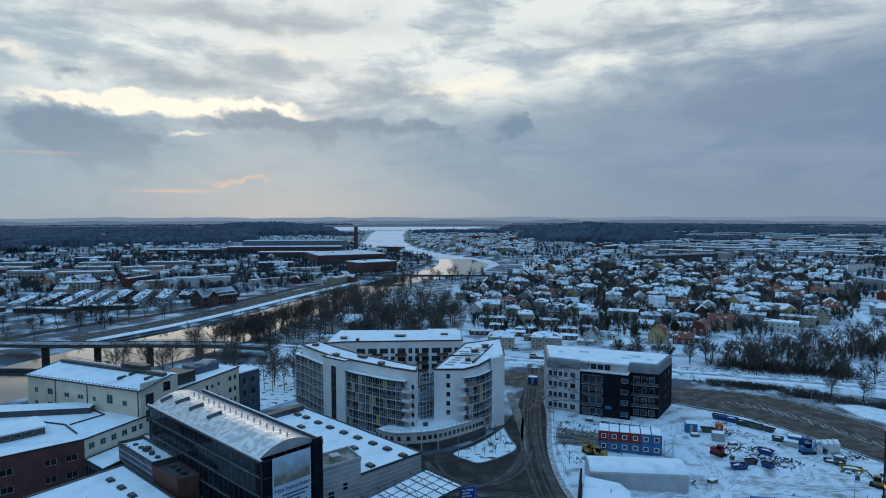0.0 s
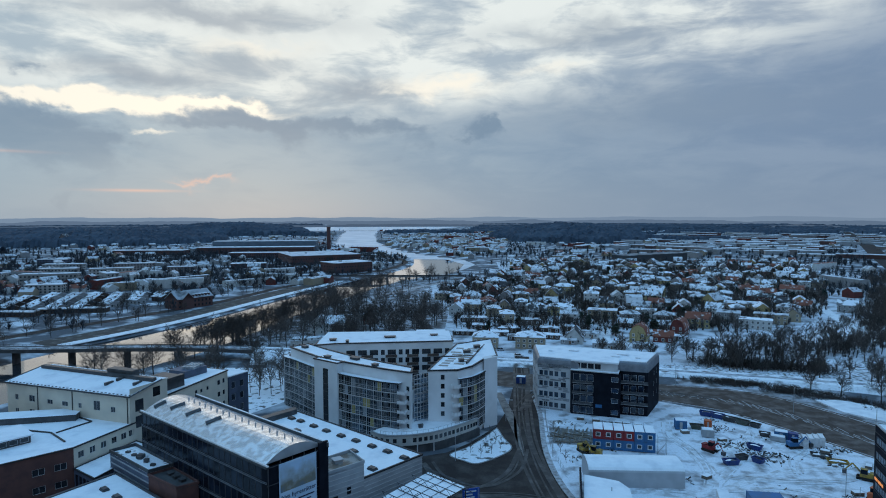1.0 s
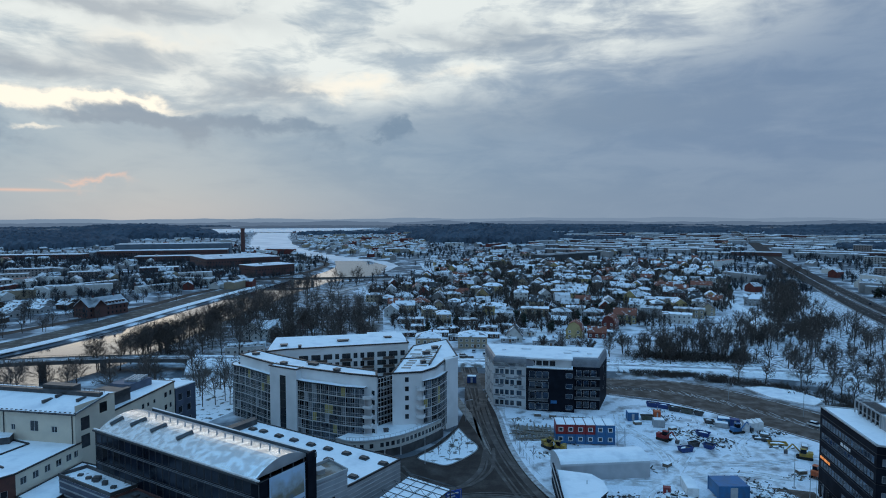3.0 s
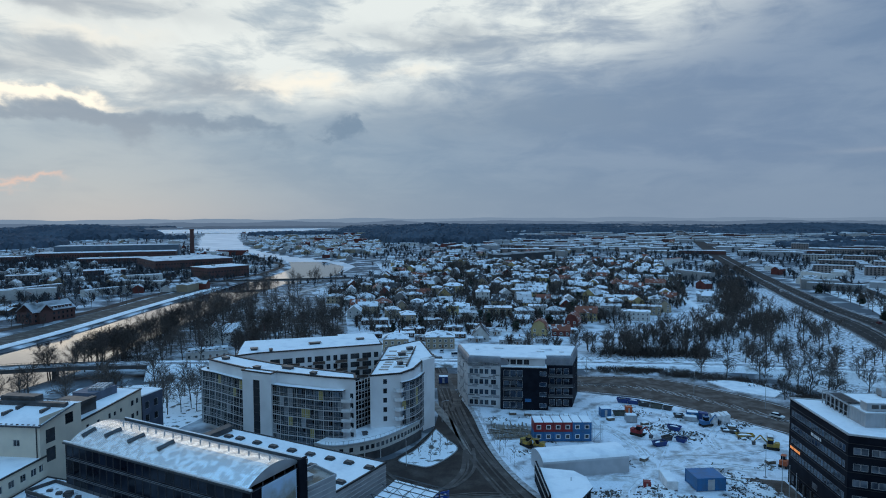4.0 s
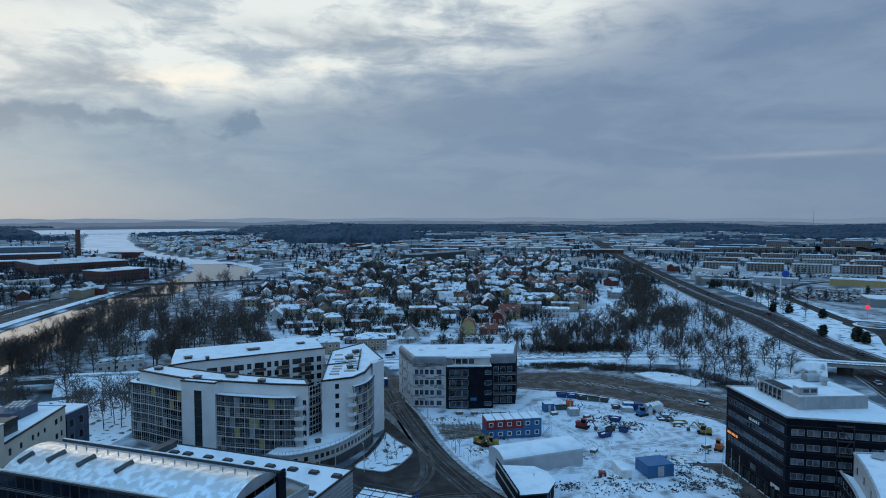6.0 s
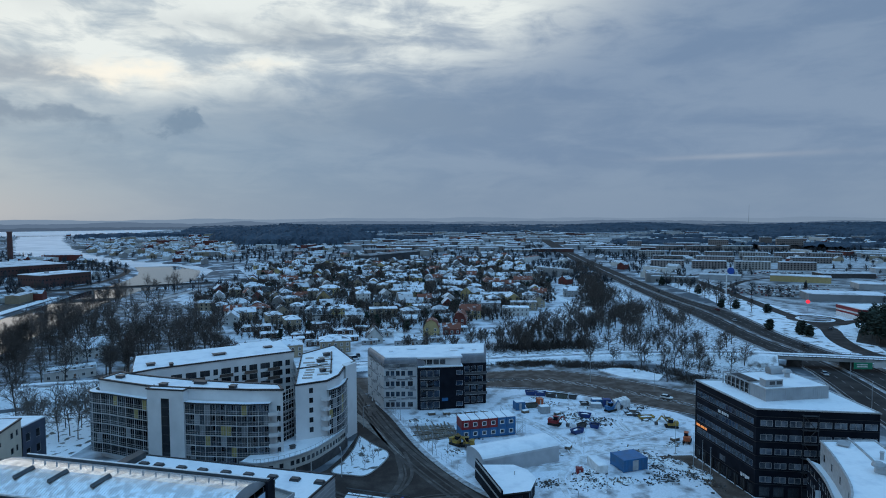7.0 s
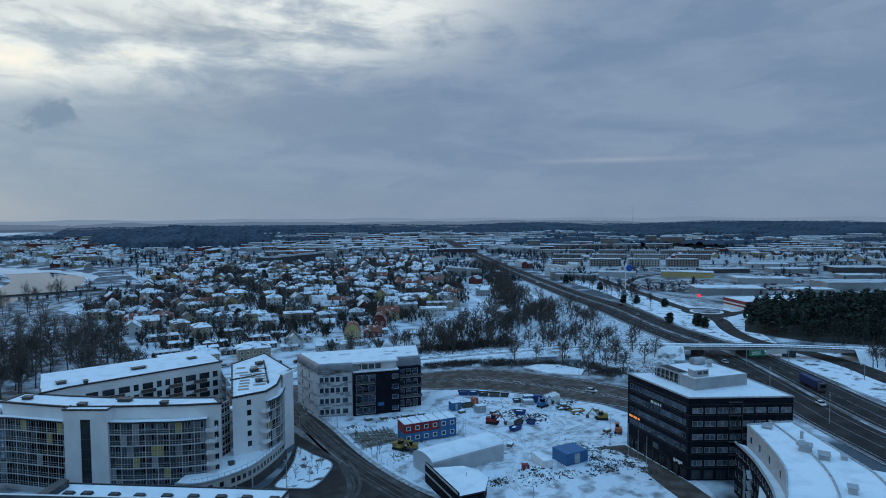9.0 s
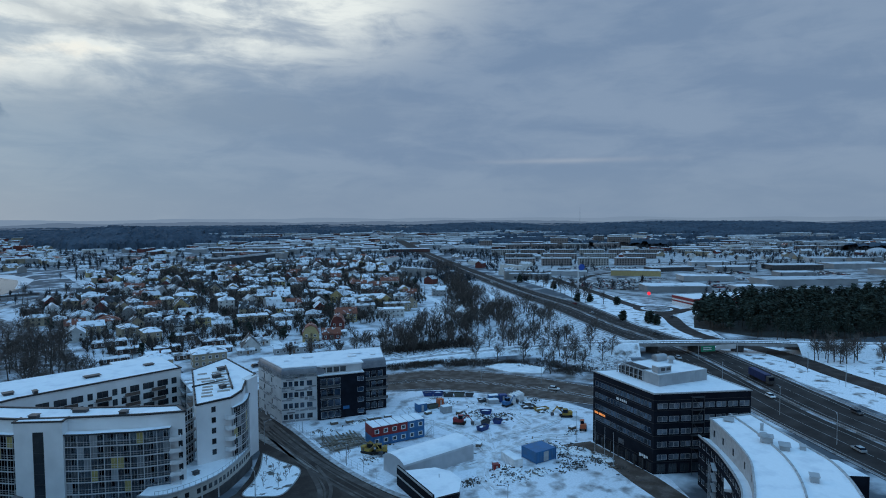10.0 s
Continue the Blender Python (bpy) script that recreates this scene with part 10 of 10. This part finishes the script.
def wood_roof(name, mask, az0, az1, step, r0, r1, grow_, mat, label):
    """The closed roof of far woods: a rough sheet over the wooded ground, dipping under it elsewhere."""
    azs = np.radians(np.arange(az0, az1, step))
    rad = [r0]
    while rad[-1] < r1:
        rad.append(rad[-1] * grow_)
    V = []
    for r in rad:
        jx, jr = rs_.uniform(-0.4, 0.4, len(azs)), rs_.uniform(-0.4, 0.4, len(azs))
        tall = rs_.uniform(0.0, 1.0, len(azs)) ** 1.5
        for a, u, v, h in zip(azs, jx, jr, tall):
            rr_ = r * (1 + v * (grow_ - 1))
            x, y = -30 + rr_ * math.sin(a + u * radians(step)), rr_ * math.cos(a + u * radians(step))
            V.append((x, y, ground_z(x, y) + 7.0 + 6.5 * h + 2.5 * noise.noise((x * 0.02, y * 0.02, 1.3)) if mask(x, y) else -6.0))
    n = len(azs)
    F = [(j * n + i, j * n + i + 1, (j + 1) * n + i + 1, (j + 1) * n + i) for j in range(len(rad) - 1) for i in range(n - 1)
         if max(V[j * n + i][2], V[j * n + i + 1][2], V[(j + 1) * n + i + 1][2], V[(j + 1) * n + i][2]) > 0]
    me = bpy.data.meshes.new(name)
    me.from_pydata(V, [], F)
    me.materials.append(mat)
    me.update()
    return tagged(new(name, me), label, "wood", kind="stuff")


def dry(x, y):
    """Clear of water and of the highway."""
    return not in_river(x, y, 14) and abs(x - np.interp(y, [r[1] for r in HIGHWAY[::-1]], [r[0] for r in HIGHWAY[::-1]])) > 26 and not (y > 2590 and -1250 < x < -200)


def wispy(name, pts, hmin, hmax, mat, label, blades=26, wide=0.22):
    """Many far leafless trees, each a stem with fine slanting boughs, joined into one."""
    n = len(pts)
    h = rs_.uniform(hmin, hmax, n)
    z0 = np.array([ground_z(x, y) for x, y in pts])
    a = rs_.uniform(0, 2 * np.pi, (n, blades))
    u = rs_.uniform(0.14, 0.62, (n, blades))
    u[:, 0] = 0.0
    out = rs_.uniform(0.10, 0.50, (n, blades))
    rise = rs_.uniform(0.10, 0.50, (n, blades)) * (1.25 - out * 1.3)
    out[:, 0], rise[:, 0] = 0.02, 1.0
    w = wide * rs_.uniform(0.6, 1.5, (n, blades))
    H = h[:, None]
    sx = pts[:, 0, None] + np.cos(a) * out * H * 0.25
    sy = pts[:, 1, None] + np.sin(a) * out * H * 0.25
    V = np.empty((n, blades, 3, 3))
    V[:, :, 0] = np.stack([sx - np.sin(a) * w, sy + np.cos(a) * w, z0[:, None] + u * H], -1)
    V[:, :, 1] = np.stack([sx + np.sin(a) * w, sy - np.cos(a) * w, z0[:, None] + u * H - w], -1)
    V[:, :, 2] = np.stack([pts[:, 0, None] + np.cos(a) * out * H, pts[:, 1, None] + np.sin(a) * out * H, z0[:, None] + np.minimum(u + rise, 1.05) * H], -1)
    me = bpy.data.meshes.new(name)
    me.from_pydata(V.reshape(-1, 3).tolist(), [], np.arange(n * blades * 3).reshape(-1, 3).tolist())
    me.materials.append(mat)
    me.update()
    return tagged(new(name, me), label, "trees", kind="stuff")


pts, homes = [], []
for k in range(26000):
    azd = rs_.uniform(-52, 78)
    r0 = 620 + 3700 * rs_.uniform() ** 1.35
    x, y = -30 + r0 * math.sin(radians(azd)), r0 * math.cos(radians(azd))
    if not dry(x, y) or (-150 < x < 30 and 560 < y < 960 and k % 6) or inside(x, y, GARDENS) or (x > 300 and y < 720 and x < 1150 and azd > 33 and r0 < 1000 and y < x * 1.25):
        continue
    if built_on(x, y, 5):
        continue
    f = noise.fractal((x * 0.0028 + 5.1, y * 0.0019, 0.7), 1.0, 2.0, 4)
    wooded = hill_z(x, y) > 1 or f > 0.10 + (0.10 if r0 < 1400 else 0.0) or (r0 > 2000 and azd > 30 and f > -0.3) or (r0 > 1250 and azd < -32 and f > -0.3) or (r0 > 2400 and f > 0.0)
    if -345 < x < -20 and 1040 < y < 2100 and hill_z(x, y) < 1:
        wooded = False
        if rs_.uniform() < 0.30:
            homes.append((x, y))
            continue
    if wooded:
        pts.append((x, y))
    elif r0 < 2600 and rs_.uniform() < (0.11 if r0 < 1700 else 0.06):
        homes.append((x, y))
    elif rs_.uniform() < 0.55:
        pts.append((x, y))
pts = np.array(pts)
near = np.hypot(pts[:, 0], pts[:, 1]) < 1500
wispy("far_trees", pts[near], 6, 12, HAZE_TWIG, "scattered dark leafless trees of the town", 40, 0.26)


def wooded_far(x, y):
    """Where the far woods close: the hills, and belts across the plain."""
    if not dry(x, y) or in_river(x, y, 40):
        return False
    if hill_z(x, y) > 1.5:
        return True
    r, a = math.hypot(x + 30, y), math.degrees(math.atan2(x + 30, y))
    if -345 < x < 60 and 1000 < y < 2300:
        return False
    f = noise.fractal((x * 0.0016 + 5.1, y * 0.0042, 0.7), 1.0, 2.0, 4)
    return f > np.interp(r, [1350, 1800, 2400, 3200], [0.42, 0.26, 0.10, -0.22]) - (0.25 if a < -32 else 0.0) - (0.15 if a > 38 and r > 1900 else 0.0)


wood_roof("far_woods", wooded_far, -56, 82, 0.2, 1350, 4500, 1.011, HAZE_WOOD, "dark haze-toned woods stretching to the horizon")
sparse = pts[~near][::4]
sparse = sparse[[not wooded_far(x, y) for x, y in sparse]]
wispy("plain_trees", sparse, 7, 12, HAZE_TWIG, "lines of dark trees on the far plain", 16, 0.6)
extra = []
for k in range(2600):
    x, y = rs_.uniform(-760, -215), rs_.uniform(330, 1050)
    if not in_river(x, y, 16) and not built_on(x, y, 2.5) and noise.noise((x * 0.012, y * 0.012, 2.2)) > -0.22 and all(math.hypot(x - a_, y - b_) > r_ + 1 for a_, b_, r_ in FOOT if a_ < -200) and abs(x - np.interp(y, [290, 388, 470, 552, 700, 880], [-300, -264, -238, -228, -200, -200])) > 8 and x < np.interp(y, BANK_Y, BANK_L) - 34:
        extra.append((x, y))
wispy("west_thicket", np.array(extra), 6, 12, HAZE_TWIG, "leafless trees between the western houses", 44, 0.22)
wispy("garden_hedges", np.array(hedge_p), 2.0, 4.2, HEDGE, "clipped dark hedges between the gardens", 22, 0.22)
wispy("garden_thicket", np.array(plots[780:]), 4, 10, HEDGE, "leafless fruit trees and bushes of the gardens", 58, 0.16)
extra = []
for k in range(1500):
    x, y = rs_.uniform(330, 1300), rs_.uniform(280, 1000)
    if not built_on(x, y, 3) and dry(x, y) and math.hypot(x + 66, y - 22) > 560 and y > x * 0.3 and noise.noise((x * 0.012, y * 0.012, 7.7)) > 0.0:
        extra.append((x, y))
wispy("east_trees", np.array(extra), 6, 12, HAZE_TWIG, "leafless trees among flats and sheds", 40, 0.22)
extra = []
for n_, ax, ay, bx, by, wd in ((330, 208, 390, 306, 545, 9), (230, 140, 316, 232, 380, 6), (170, 80, 294, 132, 284, 4), (110, 96, 306, 140, 336, 10), (60, 150, 276, 226, 320, 12)):
    for k in range(n_):
        u = rs_.uniform(0, 1)
        x, y = ax + (bx - ax) * u + rs_.normal(0, wd), ay + (by - ay) * u + rs_.normal(0, wd)
        if x < np.interp(y, [244, 272, 350, 428, 594], [178, 206, 240, 270, 340]) and y > np.interp(x, [58, 135, 194], [291, 276, 250]):
            extra.append((x, y))
wispy("scrub_thicket", np.array(extra), 3, 8, HEDGE, "dense brown thicket along the highway", 34, 0.10)


def far_homes(name, spots, label):
    q = Shape()
    r = random.Random(15)
    for x, y in spots:
        w, d, h = r.uniform(9, 18), r.uniform(8, 11), r.uniform(3, 6.5)
        if r.random() < 0.10:
            w, h = r.uniform(30, 60), r.uniform(6, 10)
        a_ = r.uniform(0, math.pi)
        c_, s_ = math.cos(a_), math.sin(a_)
        m = r.choice((1, 2, 4, 4, 1, 3))
        P = lambda u, v, z: (x + u * c_ - v * s_, y + u * s_ + v * c_, z)
        B = [(-w / 2, -d / 2), (w / 2, -d / 2), (w / 2, d / 2), (-w / 2, d / 2)]
        for (u0, v0), (u1, v1) in zip(B, B[1:] + B[:1]):
            q.poly([P(u0, v0, 0), P(u1, v1, 0), P(u1, v1, h), P(u0, v0, h)], m)
        rz = h + d * (0.32 if w < 20 else 0.06)
        rm = 0 if r.random() < 0.94 else 5
        q.poly([P(-w / 2, -d / 2, h), P(w / 2, -d / 2, h), P(w / 2, 0, rz), P(-w / 2, 0, rz)], rm)
        q.poly([P(w / 2, d / 2, h), P(-w / 2, d / 2, h), P(-w / 2, 0, rz), P(w / 2, 0, rz)], rm)
        q.poly([P(w / 2, -d / 2, h), P(w / 2, d / 2, h), P(w / 2, 0, rz)], m)
        q.poly([P(-w / 2, d / 2, h), P(-w / 2, -d / 2, h), P(-w / 2, 0, rz)], m)
    return solid(name, q, [ROOFS["snow"], PAINTS["white"], PAINTS["tan"], PAINTS["red"], PAINTS["grey"], ROOFS["red"]], label, "houses", kind="stuff")


far_homes("far_town", homes, "distant snowy-roofed houses of the town")


def far_blocks(name, label):
    """Long flat-roofed sheds and blocks of the far districts, lying across the plain in rows."""
    q = Shape()
    r = random.Random(23)
    for k in range(520):
        a = r.choice((r.uniform(-6, 46), r.uniform(16, 40), r.uniform(40, 70)))
        d_ = r.uniform(1150, 2500)
        x, y = -30 + d_ * math.sin(radians(a)), d_ * math.cos(radians(a))
        if not dry(x, y) or in_river(x, y, 30) or hill_z(x, y) > 0.5 or built_on(x, y, 20) or wooded_far(x, y) or (-345 < x < 60 and 1000 < y < 2300):
            continue
        w, d, h = r.uniform(24, 95), r.uniform(12, 30), r.uniform(4, 9)
        t = radians(-a + r.choice((0, 0, 12, -16, 75)) + r.uniform(-6, 6))
        c_, s_ = math.cos(t), math.sin(t)
        B = [(x + u * c_ - v * s_, y + u * s_ + v * c_) for u, v in ((-w / 2, -d / 2), (w / 2, -d / 2), (w / 2, d / 2), (-w / 2, d / 2))]
        m = r.choice((1, 2, 2, 3, 4))
        q.prism(B, -0.5, h, m)
        q.prism(shrink(B, -0.4), h, h + 0.5, 0)
    return solid(name, q, [THIN_SNOW, PALE, SHED, PINKISH, BRICK_FAR], label, "sheds", kind="stuff")


far_blocks("far_sheds", "distant flat-roofed sheds and blocks under snow")
